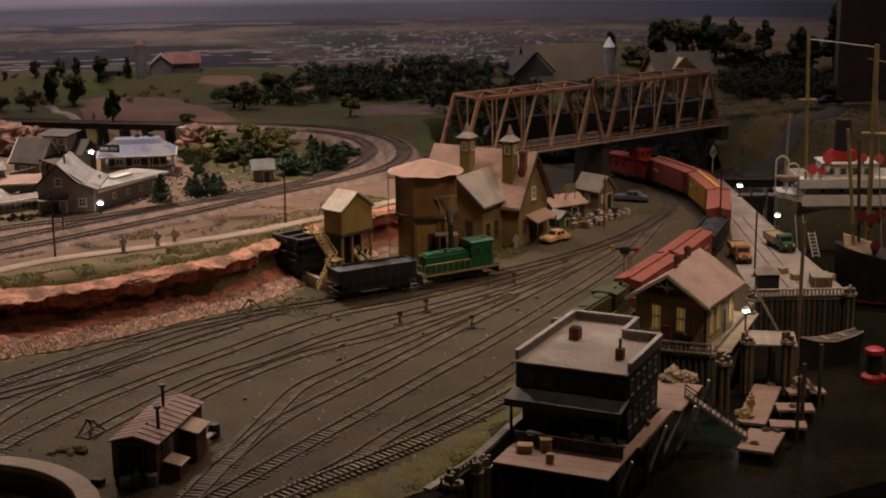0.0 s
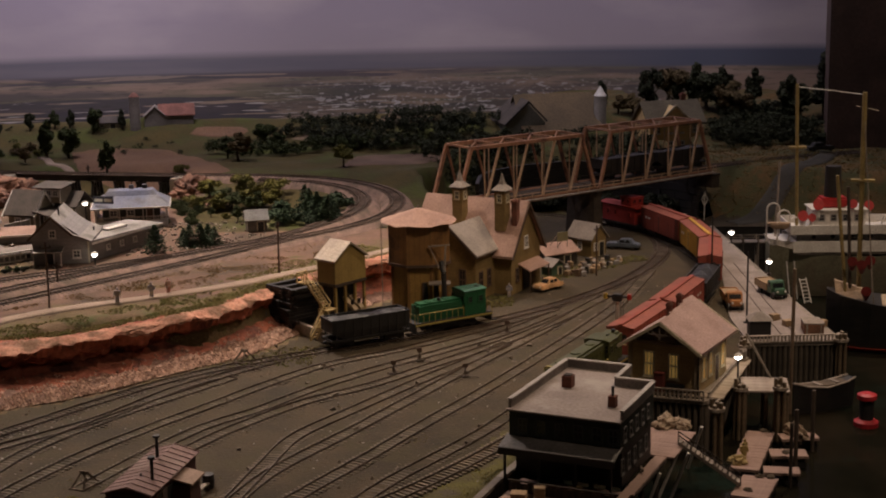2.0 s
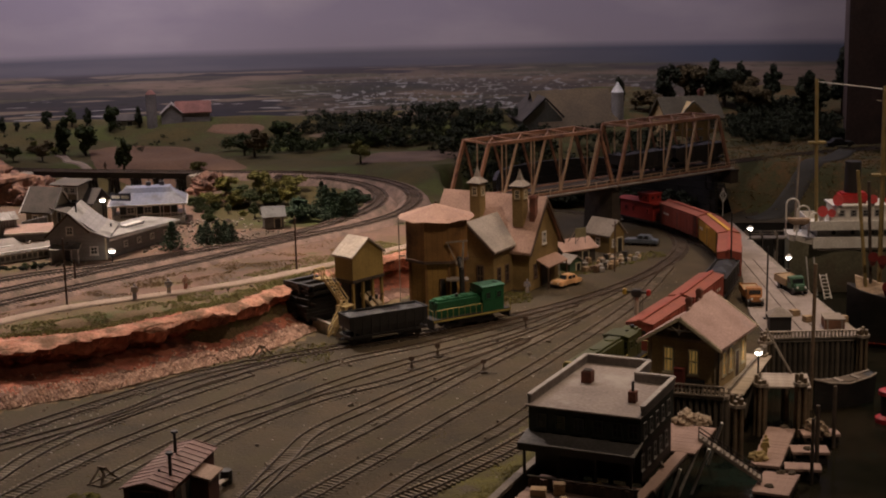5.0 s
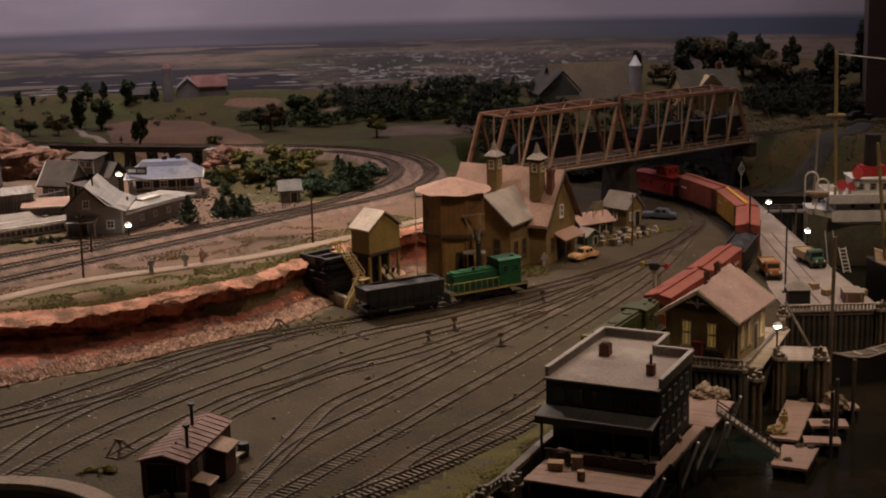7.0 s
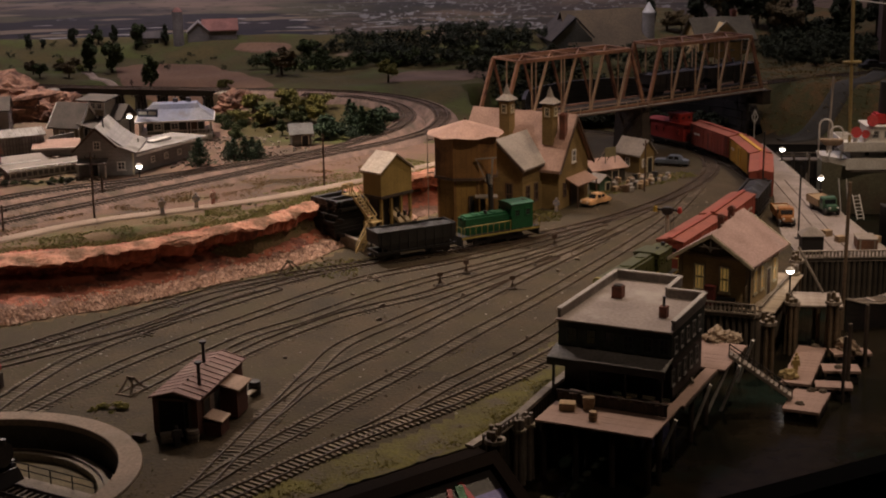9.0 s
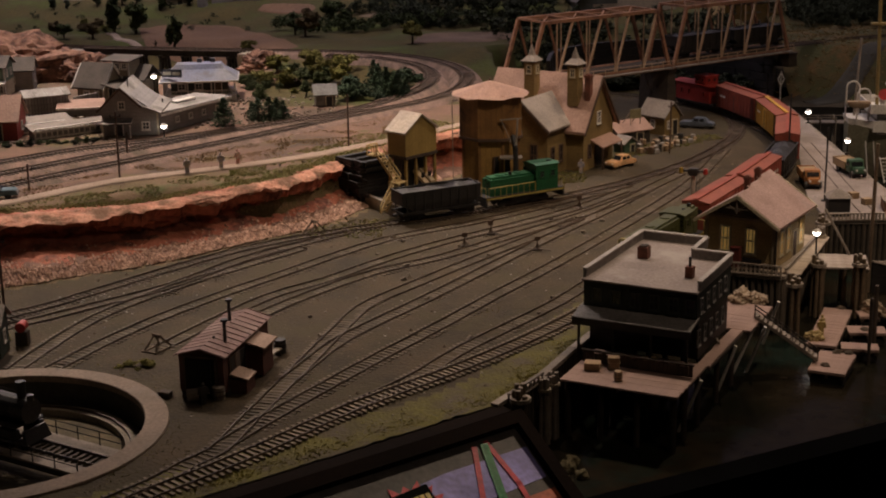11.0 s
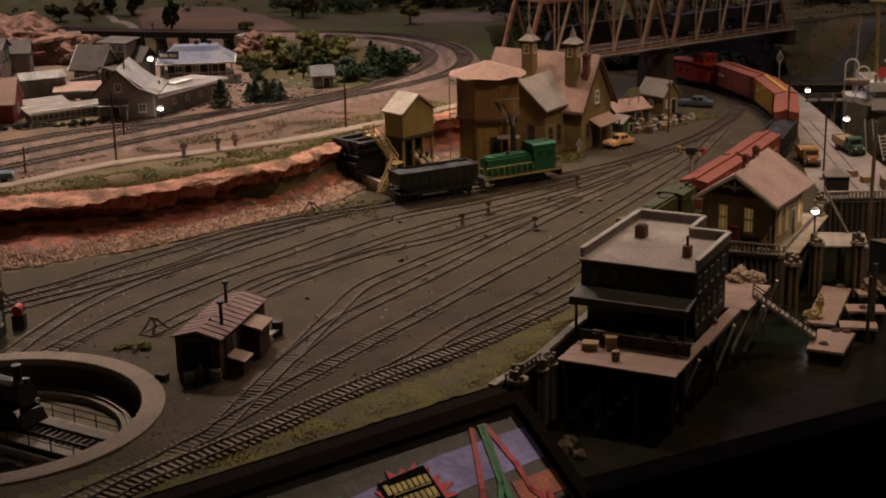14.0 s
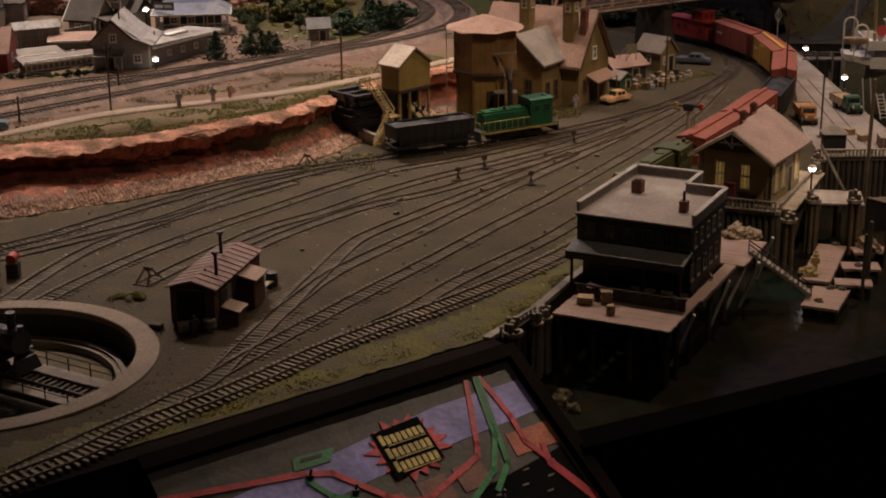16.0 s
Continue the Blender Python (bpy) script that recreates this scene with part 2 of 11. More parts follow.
BANK = [(0.38, 3.2), (0.455, 2.83), (0.512, 2.70), (0.565, 2.632), (0.68, 2.585), (0.83, 2.50), (1.7, 2.30)]


def side_of(px, py, line):
    """Signed distance to a line of points, positive on its left, and the nearest point."""
    best = np.full(px.shape, 9e9)
    sign, nx, ny = np.zeros(px.shape), np.zeros(px.shape), np.zeros(px.shape)
    for (ax, ay), (bx, by) in zip(line, line[1:]):
        dx, dy = bx - ax, by - ay
        t = np.clip(((px - ax) * dx + (py - ay) * dy) / (dx * dx + dy * dy), 0, 1)
        qx, qy = ax + t * dx, ay + t * dy
        d = np.hypot(px - qx, py - qy)
        near = d < best - 1e-9
        best = np.where(near, d, best)
        sign = np.where(near, np.sign(dx * (py - ay) - dy * (px - ax)), sign)
        nx, ny = np.where(near, qx, nx), np.where(near, qy, ny)
    return best * np.where(sign == 0, 1, sign), nx, ny


def eased(a, b, x):
    t = np.clip((x - a) / (b - a), 0, 1)
    return t * t * (3 - 2 * t)


def wavy(x, y, s):
    return np.sin(x * 7 * s + 1.3) * np.cos(y * 5 * s + 0.4) + 0.5 * np.sin(x * 17 * s + y * 11 * s) + 0.35 * np.sin(y * 29 * s - x * 23 * s + 2)


def height(x, y):
    """The lie of the land, without the basin."""
    x, y = np.asarray(x, float), np.asarray(y, float)
    s = side_of(x, y, FOOT)[0]
    g = 1 - eased(-0.42, -0.25, x)
    on = np.clip((s - 0.040 - 0.058 * g) / (0.018 + 0.022 * g), 0, 1)
    on = on * on * (3 - 2 * on)
    left = on * (0.052 + 0.036 * eased(0, 1, (y - 2.52 - 0.25 * eased(-0.38, -0.46, x)) / (0.24 - 0.08 * eased(-0.38, -0.46, x))) + 0.055 * eased(3.02, 3.38, y) + 0.004 * wavy(x, y, 1.5) * eased(2.5, 2.9, y))
    mid = 0.085 * eased(2.78, 2.98, y) + 0.06 * eased(3.02, 3.38, y) + 0.003 * wavy(x, y, 1.5) * eased(2.7, 3.0, y)
    # the hills fall away behind the ridge
    drop = 0.11 * eased(3.275, 3.40, y)
    left, mid = left - drop, np.maximum(mid - drop, 0)
    b = side_of(x, y, BANK)[0]
    right = 0.088 * eased(0.0, 0.11, b) + 0.05 * eased(2.95, 3.35, y) * eased(0, 0.2, b) + 0.004 * wavy(x, y, 2) * eased(0, 0.15, b)
    return np.maximum(np.maximum(left, mid), right)


def land_z(x, y):
    return float(height(np.array([x]), np.array([y]))[0])


FARHILL = mat("far_hill_grass", (0.082, 0.058, 0.011), (0.032, 0.029, 0.0045), 9, 160, 0.95, bump=1.0, amount=0.9, dirt=(0.060, 0.066, 0.008), dirt_scale=9, dirt_at=0.53)


def make_ground():
    step = 0.011
    xs, ys = np.arange(-1.6, 1.62, step), np.arange(0.70, 3.66, step)
    gx, gy = np.meshgrid(xs, ys)
    px, py = gx.ravel().copy(), gy.ravel().copy()
    d, nx, ny = side_of(px, py, EDGE)
    z = height(px, py)
    z += 0.0006 * wavy(px, py, 9) * (z < 0.01)
    near = (d < 0) & (d > -step * 1.05)
    px[near], py[near] = nx[near], ny[near]
    z[near] = height(px[near], py[near])
    deep = d <= -step * 1.05
    z[deep] = -0.10
    tt = np.hypot(px - TT[0], py - TT[1])
    rim = (tt < TT[2]) & (tt > TT[2] - step * 1.05)
    px[rim], py[rim] = TT[0] + (px[rim] - TT[0]) * TT[2] / tt[rim], TT[1] + (py[rim] - TT[1]) * TT[2] / tt[rim]
    hole = tt <= TT[2] - step * 1.05
    w, h = len(xs), len(ys)
    faces, kinds = [], []
    s = side_of(px, py, FOOT)[0]
    b = side_of(px, py, BANK)[0]
    for j in range(h - 1):
        for i in range(w - 1):
            a = j * w + i
            q = (a, a + 1, a + w + 1, a + w)
            if deep[list(q)].any() or hole[list(q)].any():
                continue
            cx, cy = px[a], py[a]
            k = 0
            if (s[a] > 0.02 and cy < 2.75) or cy > 2.72 or b[a] > 0.01 or (-0.5 < d[a] < 0.055 and cx < 0.15) or -0.012 < s[a] < 0.03:
                k = 1
            if s[a] > 0.105 + 0.085 * (1 - ease(-0.42, -0.25, cx)) and cy < 2.66 and cx < 0.1:
                k = 2
            if -0.5 < d[a] < 0.055 and cx < 0.15:
                k = 5
            if (cy > 2.70 and cx < 0.45) or (-0.37 < cx < 0.10 and 2.36 < cy < 2.75):
                k = 4
            if k == 1 and cy > 2.45 and cx < 0.45:
                k = 4
            if b[a] > 0.01 and cx > 0.45:
                k = 3
            faces.append(q)
            kinds.append(k)
    me = bpy.data.meshes.new("ground")
    me.from_pydata(list(zip(px.tolist(), py.tolist(), z.tolist())), [], faces)
    for m in (DIRT, GRASS, VILLAGE, mat("bank_soil", (0.118, 0.064, 0.018), (0.060, 0.044, 0.011), 18, 300, 0.95, bump=0.9, dirt=(0.050, 0.048, 0.012), dirt_scale=20, dirt_at=0.50), FARHILL, mat("mossy_edge", (0.130, 0.115, 0.022), (0.080, 0.066, 0.023), 30, 300, 0.95, bump=1.0, dirt=(0.09, 0.072, 0.045), dirt_scale=24, dirt_at=0.52)):
        me.materials.append(m)
    me.polygons.foreach_set("material_index", kinds)
    me.polygons.foreach_set("use_smooth", [True] * len(faces))
    return tagged(new("ground", me), "brown cinder yard with grassy terraces and ploughed fields", "ground", kind="structure")


make_ground()


def patch(name, outline, material, label, lift=0.0022, rings=7, category="field"):
    """A field laid over the land, with a soft wandering edge."""
    ring = curve_points([*outline, outline[0]], 0.02)[:-1]
    c = sum(ring, Vector()) / len(ring)
    bm = bmesh.new()
    rows = []
    for k in range(1, rings + 1):
        row = []
        for i, p in enumerate(ring):
            q = c + (p - c) * (k / rings) * (1 + (0.05 * noise.noise((p.x * 40, p.y * 40, 2)) if k == rings else 0))
            row.append(bm.verts.new((q.x, q.y, land_z(q.x, q.y) + (lift if k < rings else 0.0004))))
        rows.append(row)
    mid = bm.verts.new((c.x, c.y, land_z(c.x, c.y) + lift))
    n = len(ring)
    for i in range(n):
        bm.faces.new((mid, rows[0][i], rows[0][(i + 1) % n]))
        for a, b in zip(rows, rows[1:]):
            bm.faces.new((a[i], b[i], b[(i + 1) % n], a[(i + 1) % n]))
    return tagged(new(name, mesh_of(name, bm, material, True)), label, category, kind="structure")


TANF = mat("tan_stubble", (0.22, 0.15, 0.09), None, 12, 200, 0.95)
patch("field", [(-0.70, 3.06), (-0.60, 3.10), (-0.48, 3.05), (-0.335, 2.775), (-0.45, 2.785), (-0.57, 2.815), (-0.655, 2.90)], FIELD, "pinkish ploughed field on the hillside")
patch("field", [(-0.13, 2.815), (-0.02, 2.83), (0.06, 2.90), (0.07, 2.98), (-0.02, 2.99), (-0.10, 2.93)], mat("brown_field", (0.16, 0.10, 0.066), None, 12, 200, 0.95), "bare brown field by the loop")
patch("field", [(-0.47, 3.18), (-0.41, 3.165), (-0.35, 3.18), (-0.36, 3.225), (-0.45, 3.225)], FIELD, "small pinkish field by the barn")
patch("field", [(-0.07, 3.225), (0.0, 3.21), (0.07, 3.225), (0.03, 3.275), (-0.03, 3.275)], TANF, "small tan field on the ridge")
patch("field", [(-0.34, 3.05), (-0.22, 3.00), (-0.18, 3.05), (-0.28, 3.11)], mat("green_crop", (0.085, 0.10, 0.016), None, 14, 200, 0.95), "strip of green crop")
patch("field", [(-0.25, 3.13), (-0.18, 3.11), (-0.12, 3.14), (-0.19, 3.17)], TANF, "tan stubble behind the hedge")

# harbour water
WATER = mat("harbour_water", (0.009, 0.009, 0.006), (0.018, 0.014, 0.009), 9, 60, 0.16, bump=0.25, dirt=(0.011, 0.018, 0.014), dirt_scale=7)
WATER.node_tree.nodes["Principled BSDF"].inputs["Specular IOR Level"].default_value = 0.025
sea = Solid()
sea.prism([(0.045, 1.115), (0.384, 1.296), (0.75, 1.49), (1.7, 2.0), (1.7, 2.36), (0.81, 2.55), (0.65, 2.62), (0.53, 2.62), (0.50, 2.2), (0.35, 1.85), (0.10, 1.45), (0.0, 1.19)], "z", -0.075, -0.06)
tagged(new("water", mesh_of("water", sea, WATER)), "still dark glossy harbour water", "water", kind="structure")


def make_cliff():
    line = curve_points([(-1.3, 1.155), (-0.90, 1.36), (-0.548, 1.545), (-0.466, 1.593), (-0.379, 1.645), (-0.291, 1.725), (-0.221, 1.786), (-0.183, 1.839), (-0.135, 1.93), (-0.06, 2.045), (0.03, 2.135)], 0.0045)
    # profile: rubble slope, shelving foot, deep recess, overhanging lip, turf
    prof = [(0.0, -0.004), (0.08, 0.002), (0.16, 0.005), (0.23, 0.0075), (0.29, 0.0095), (0.35, 0.0115), (0.41, 0.0135), (0.47, 0.015), (0.53, 0.0165), (0.62, 0.0185), (0.74, 0.021), (0.85, 0.028), (0.83, 0.038), (0.74, 0.0430), (0.64, 0.0458), (0.60, 0.0474), (0.65, 0.0500), (0.84, 0.0540), (1.12, 0.050)]
    fine = []
    for (a0, z0), (a1, z1) in zip(prof, prof[1:]):
        for s in (0.0, 1 / 3, 2 / 3):
            fine.append((a0 + (a1 - a0) * s, z0 + (z1 - z0) * s))
    fine.append(prof[-1])
    verts, faces, kinds = [], [], []
    n, m = len(line), len(fine)
    for i, p in enumerate(line):
        q = line[min(i + 1, n - 1)] - line[max(i - 1, 0)]
        side = Vector((-q.y, q.x, 0)).normalized()
        u = i / n
        wide = 0.155 * (1 - 0.52 * ease(0.45, 0.68, u)) * (1 - 0.25 * ease(0.7, 0.95, u))
        low = 1 - 0.25 * ease(0.55, 0.62, u)
        g = noise.noise((p.x * 9, p.y * 9, 3.3))
        for k, (a, z) in enumerate(fine):
            face = 1.0 if 10 <= k <= 32 else 0.6 if 34 < k < 47 else 0.22 if k >= 47 else 0.5
            zz = z * (3.5 if k > 33 else 1)
            c = noise.noise((p.x * 24, p.y * 24, zz * 90))
            d = abs(noise.noise((p.x * 55, p.y * 55, zz * 240 + 4))) * 2 - 0.5
            f = noise.noise((p.x * 130, p.y * 130, zz * 520 + 9)) + 0.8 * abs(noise.noise((p.x * 230, p.y * 230, zz * 700 + 2)))
            if k >= 30:
                a += (0.13 * noise.noise((p.x * 15, p.y * 15, 2.2)) + 0.07 * noise.noise((p.x * 46, p.y * 46, 6.1))) * ease(54, 44, k)
            out = p + side * (wide * (a + 0.10 * g * face) + (0.010 * c + 0.009 * d) * face + 0.0030 * f * max(face, 0.8))
            verts.append((out.x, out.y, z * (low if k < 42 else 1) + 0.006 * c * face * (z < 0.053) + 0.004 * d * face * (z < 0.053) + 0.0016 * f + (0.0045 * noise.noise((p.x * 62, p.y * 62, z * 160)) if 36 < k < 50 else 0)))
    for i in range(n - 1):
        for k in range(m - 1):
            a = i * m + k
            faces.append((a, a + m, a + m + 1, a + 1))
            kinds.append(1 if k < 13 else 2 if 41 < k < 52 else 0)
    me = bpy.data.meshes.new("cliff")
    me.from_pydata(verts, [], faces)
    for q in (ROCK, RUBBLE, mat("salmon_earth", (0.57, 0.29, 0.19), (0.44, 0.19, 0.12), 40, 260, 0.92, bump=1.0, dirt=(0.19, 0.10, 0.055), dirt_scale=34, dirt_at=0.50)):
        me.materials.append(q)
    me.polygons.foreach_set("material_index", kinds)
    return tagged(new("cliff", me), "red sandstone cutting with an overhanging shadowed ledge", "cliff", kind="structure"), line


cliff, cliff_line = make_cliff()


def make_rubble():
    rnd = random.Random(5)
    verts, faces = [], []
    for _ in range(9500):
        i = rnd.randrange(1, int(len(cliff_line) * 0.93))
        p, q = cliff_line[i], cliff_line[i] - cliff_line[i - 1]
        side = Vector((-q.y, q.x, 0)).normalized()
        along_u = i / len(cliff_line)
        wide = 0.155 * (1 - 0.52 * ease(0.45, 0.68, along_u)) * (1 - 0.25 * ease(0.7, 0.95, along_u))
        u = rnd.random() ** 1.25 * (0.40 + 0.10 * noise.noise((p.x * 12, p.y * 12, 7)) if rnd.random() < 0.86 else 0.62)
        c = p + side * (u * wide - 0.004)
        z = 0.0006 + 0.029 * u * (1 - 0.25 * ease(0.55, 0.62, along_u))
        r = rnd.uniform(0.0009, 0.0028) * (1.25 - 0.7 * u) * (1.5 if rnd.random() < 0.08 else 1.0)
        base = len(verts)
        for sx, sy, sz in ((1, 0, 0), (0, 1, 0), (-1, 0, 0), (0, -1, 0), (0, 0, 1), (0, 0, -1)):
            verts.append((c.x + sx * r * rnd.uniform(0.6, 1.2), c.y + sy * r * rnd.uniform(0.6, 1.2), z + sz * r * rnd.uniform(0.5, 1.0) + 0.001))
        for a, b in ((0, 1), (1, 2), (2, 3), (3, 0)):
            faces.append((base + a, base + b, base + 4))
            faces.append((base + b, base + a, base + 5))
    me = bpy.data.meshes.new("rubble")
    me.from_pydata(verts, [], faces)
    me.materials.append(mat("talus", (0.66, 0.44, 0.33), (0.30, 0.18, 0.13), 190, 400, 0.95, bump=0.6))
    tagged(new("rubble", me), "broken pale red stones at the cliff foot", "rubble", kind="stuff")


make_rubble()


def ribbon(name, pts, width, material, label, lift=0.0022, kind="structure", category="path", ground=True):
    line = curve_points(pts, 0.012)
    bm = bmesh.new()
    last = None
    for i, p in enumerate(line):
        q = line[min(i + 1, len(line) - 1)] - line[max(i - 1, 0)]
        side = Vector((-q.y, q.x, 0)).normalized() * width / 2 * (1 + 0.15 * noise.noise((p.x * 30, p.y * 30, 1)))
        row = []
        out = 1.12 if ground else 1.75
        for s in (-out, -1.0, -0.5, 0, 0.5, 1.0, out):
            v = p + side * s
            z = (land_z(v.x, v.y) if ground else p.z) + lift if abs(s) < 1.05 else land_z(v.x, v.y) - 0.002
            row.append(bm.verts.new((v.x, v.y, z)))
        if last:
            for k in range(6):
                bm.faces.new((last[k], last[k + 1], row[k + 1], row[k]))
        last = row
    return tagged(new(name, mesh_of(name, bm, material, True)), label, category, kind=kind)


ribbon("path", [(-0.95, 1.50), (-0.62, 1.70), (-0.475, 1.835), (-0.349, 1.905), (-0.25, 1.965), (-0.175, 2.03), (-0.10, 2.10), (-0.02, 2.19)], 0.022, PATHM, "pale gravel footpath along the cliff top")

ribbon("path", [(-0.757, 3.03), (-0.735, 2.99), (-0.715, 2.945), (-0.679, 2.9036), (-0.655, 2.872), (-0.632, 2.850)], 0.016, PATHM, "pale dirt track down the hillside")

# painted backdrop: sky, sea, far fields and a town
PAINT = bpy.data.materials.new("painted_landscape")
PAINT.use_nodes = True


def paint_backdrop():
    nt = PAINT.node_tree
    n, link = nt.nodes, nt.links.new
    bsdf = n["Principled BSDF"]
    bsdf.inputs["Roughness"].default_value = 0.9
    co, sep = n.new("ShaderNodeTexCoord"), n.new("ShaderNodeSeparateXYZ")
    link(co.outputs["Object"], sep.inputs[0])

    def noise_at(scale, stretch, detail=5.0):
        m, t = n.new("ShaderNodeMapping"), n.new("ShaderNodeTexNoise")
        m.inputs["Scale"].default_value = (1, 1, stretch)
        link(co.outputs["Object"], m.inputs[0])
        link(m.outputs[0], t.inputs["Vector"])
        t.inputs["Scale"].default_value, t.inputs["Detail"].default_value = scale, detail
        return t.outputs[0]

    def ranged(src, a, b, c=0.0, d=1.0):
        r = n.new("ShaderNodeMapRange")
        for k, v in enumerate((a, b, c, d)):
            r.inputs[k + 1].default_value = v
        link(src, r.inputs[0])
        return r.outputs[0]

    def mixed(fac, a, b):
        m = n.new("ShaderNodeMix")
        m.data_type = "RGBA"
        if isinstance(fac, float):
            m.inputs[0].default_value = fac
        else:
            link(fac, m.inputs[0])
        for slot, v in ((6, a), (7, b)):
            if isinstance(v, tuple):
                m.inputs[slot].default_value = rgb(v)
            else:
                link(v, m.inputs[slot])
        return m.outputs[2]

    def times(a, b):
        m = n.new("ShaderNodeMath")
        m.operation = "MULTIPLY"
        link(a, m.inputs[0])
        link(b, m.inputs[1])
        return m.outputs[0]

    z, across = sep.outputs["Z"], sep.outputs["X"]
    sky = mixed(ranged(z, 0.25, 0.55), (0.345, 0.295, 0.335), (0.275, 0.24, 0.325))
    sky = mixed(ranged(noise_at(2.6, 3.0), 0.46, 0.70, 0, 0.6), sky, (0.47, 0.405, 0.43))
    fields = mixed(ranged(noise_at(2.4, 13.0, 3.0), 0.42, 0.58), (0.092, 0.076, 0.066), (0.29, 0.20, 0.145))
    fields = mixed(ranged(noise_at(1.9, 17.0, 2.0), 0.50, 0.54, 0, 0.8), fields, (0.145, 0.126, 0.078))
    # dark wooded ridges, strongest where the land is farmed
    ridge = times(ranged(noise_at(1.5, 16.0, 4.0), 0.515, 0.545, 0, 0.9), ranged(across, 0.45, -0.05, 0.45, 1.0))
    fields = mixed(ridge, fields, (0.048, 0.042, 0.052))
    fields = mixed(ranged(noise_at(2.6, 34.0, 2.0), 0.60, 0.62, 0, 0.85), fields, (0.30, 0.225, 0.165))
    fields = mixed(ranged(noise_at(24.0, 9.0, 4.0), 0.57, 0.66, 0, 0.55), fields, (0.045, 0.043, 0.036))
    mask = times(times(ranged(across, -0.40, -0.15), ranged(across, 0.75, 0.45)), times(ranged(z, 0.055, 0.09), ranged(z, 0.192, 0.150)))
    fields = mixed(times(mask, ranged(noise_at(5.0, 9.0, 3.0), 0.40, 0.55, 0.2, 0.8)), fields, (0.062, 0.060, 0.058))
    town = times(ranged(noise_at(85, 1.8, 2.0), 0.58, 0.63, 0, 0.9), times(ranged(noise_at(6.0, 7.0), 0.42, 0.54), mask))
    fields = mixed(town, fields, (0.34, 0.31, 0.295))
    roofs = times(ranged(noise_at(34, 4.0, 1.0), 0.66, 0.68, 0, 0.9), mask)
    fields = mixed(roofs, fields, (0.40, 0.37, 0.36))
    white = times(ranged(noise_at(9.0, 26.0, 1.0), 0.68, 0.70, 0, 0.8), ranged(z, 0.16, 0.14))
    fields = mixed(white, fields, (0.50, 0.45, 0.42))
    fields = mixed(ranged(z, 0.0, 0.08, 0.5, 0.0), fields, (0.075, 0.062, 0.048))
    # distance turns the land blue-grey, up to a long hazy range at the skyline
    fields = mixed(ranged(z, 0.12, 0.205, 0.0, 0.32), fields, (0.150, 0.130, 0.152))
    hazy = mixed(ranged(noise_at(2.5, 14.0, 3.0), 0.40, 0.62), (0.142, 0.132, 0.160), (0.172, 0.154, 0.178))
    far = mixed(ranged(z, 0.196, 0.206), fields, hazy)
    sea_band = mixed(ranged(across, 0.25, 0.72), far, (0.088, 0.098, 0.142))
    far = mixed(ranged(z, 0.196, 0.202), far, sea_band)
    link(mixed(ranged(z, 0.237, 0.256), far, sky), bsdf.inputs["Base Color"])


paint_backdrop()
wall = [(2.1, 1.4), (2.0, 2.6), (1.65, 3.25), (1.1, 3.55), (0.4, 3.68), (-0.4, 3.68), (-1.1, 3.55), (-1.6, 3.2), (-1.95, 2.5), (-2.05, 1.2)]
wl = curve_points(wall, 0.03)
bm = bmesh.new()
ra = [(bm.verts.new((p.x, p.y, -0.15)), bm.verts.new((p.x, p.y, 1.35))) for p in wl]
rb = [(bm.verts.new((p.x * 1.01, p.y * 1.012, -0.15)), bm.verts.new((p.x * 1.01, p.y * 1.012, 1.35))) for p in wl]
for row in (ra, rb):
    for (a, b), (c, d) in zip(row, row[1:]):
        bm.faces.new((a, c, d, b))
tagged(new("backdrop", mesh_of("backdrop", bm, PAINT, True)), "curved painted backdrop of dusky sky, sea, fields and a town", "backdrop", kind="structure")

# the room round the layout
ROOM = mat("room_paint", (0.05, 0.045, 0.042), (0.04, 0.036, 0.033), 3, 80, 0.9)
s = Solid().box(-3.2, -2.5, 2.25, 3.2, 4.2, 2.33)
tagged(new("ceiling", mesh_of("ceiling", s, ROOM)), "dark exhibition room ceiling", "ceiling", kind="structure")
s = Solid().box(-3.2, -2.5, -1.25, 3.2, 4.2, -1.17)
tagged(new("floor", mesh_of("floor", s, ROOM)), "dark exhibition room floor", "floor", kind="structure")
for nm, (x0, y0, x1, y1) in (("wall_south", (-3.2, -2.6, 3.2, -2.5)), ("wall_north", (-3.2, 4.2, 3.2, 4.3)), ("wall_west", (-3.3, -2.5, -3.2, 4.2)), ("wall_east", (3.2, -2.5, 3.3, 4.2))):
    s = Solid().box(x0, y0, -1.17, x1, y1, 2.25)
    tagged(new(nm, mesh_of(nm, s, ROOM)), "dark exhibition room wall", "wall", kind="structure")

# ---- railway tracks ----
GAUGE, RAIL_H, TIE_T = 0.0165, 0.0017, 0.0018
tie_solid = Solid().box(-0.0148, -0.0014, 0, 0.0148, 0.0014, TIE_T)
TIE_MESH = mesh_of("tie", tie_solid, TIE)
TIE_MESH_DARK = mesh_of("tie", Solid().box(-0.0148, -0.0014, 0, 0.0148, 0.0014, TIE_T), TIE_DARK)
TIE_MESH_PALE = mesh_of("tie", Solid().box(-0.0148, -0.0014, 0, 0.0148, 0.0014, TIE_T), TIE_PALE)


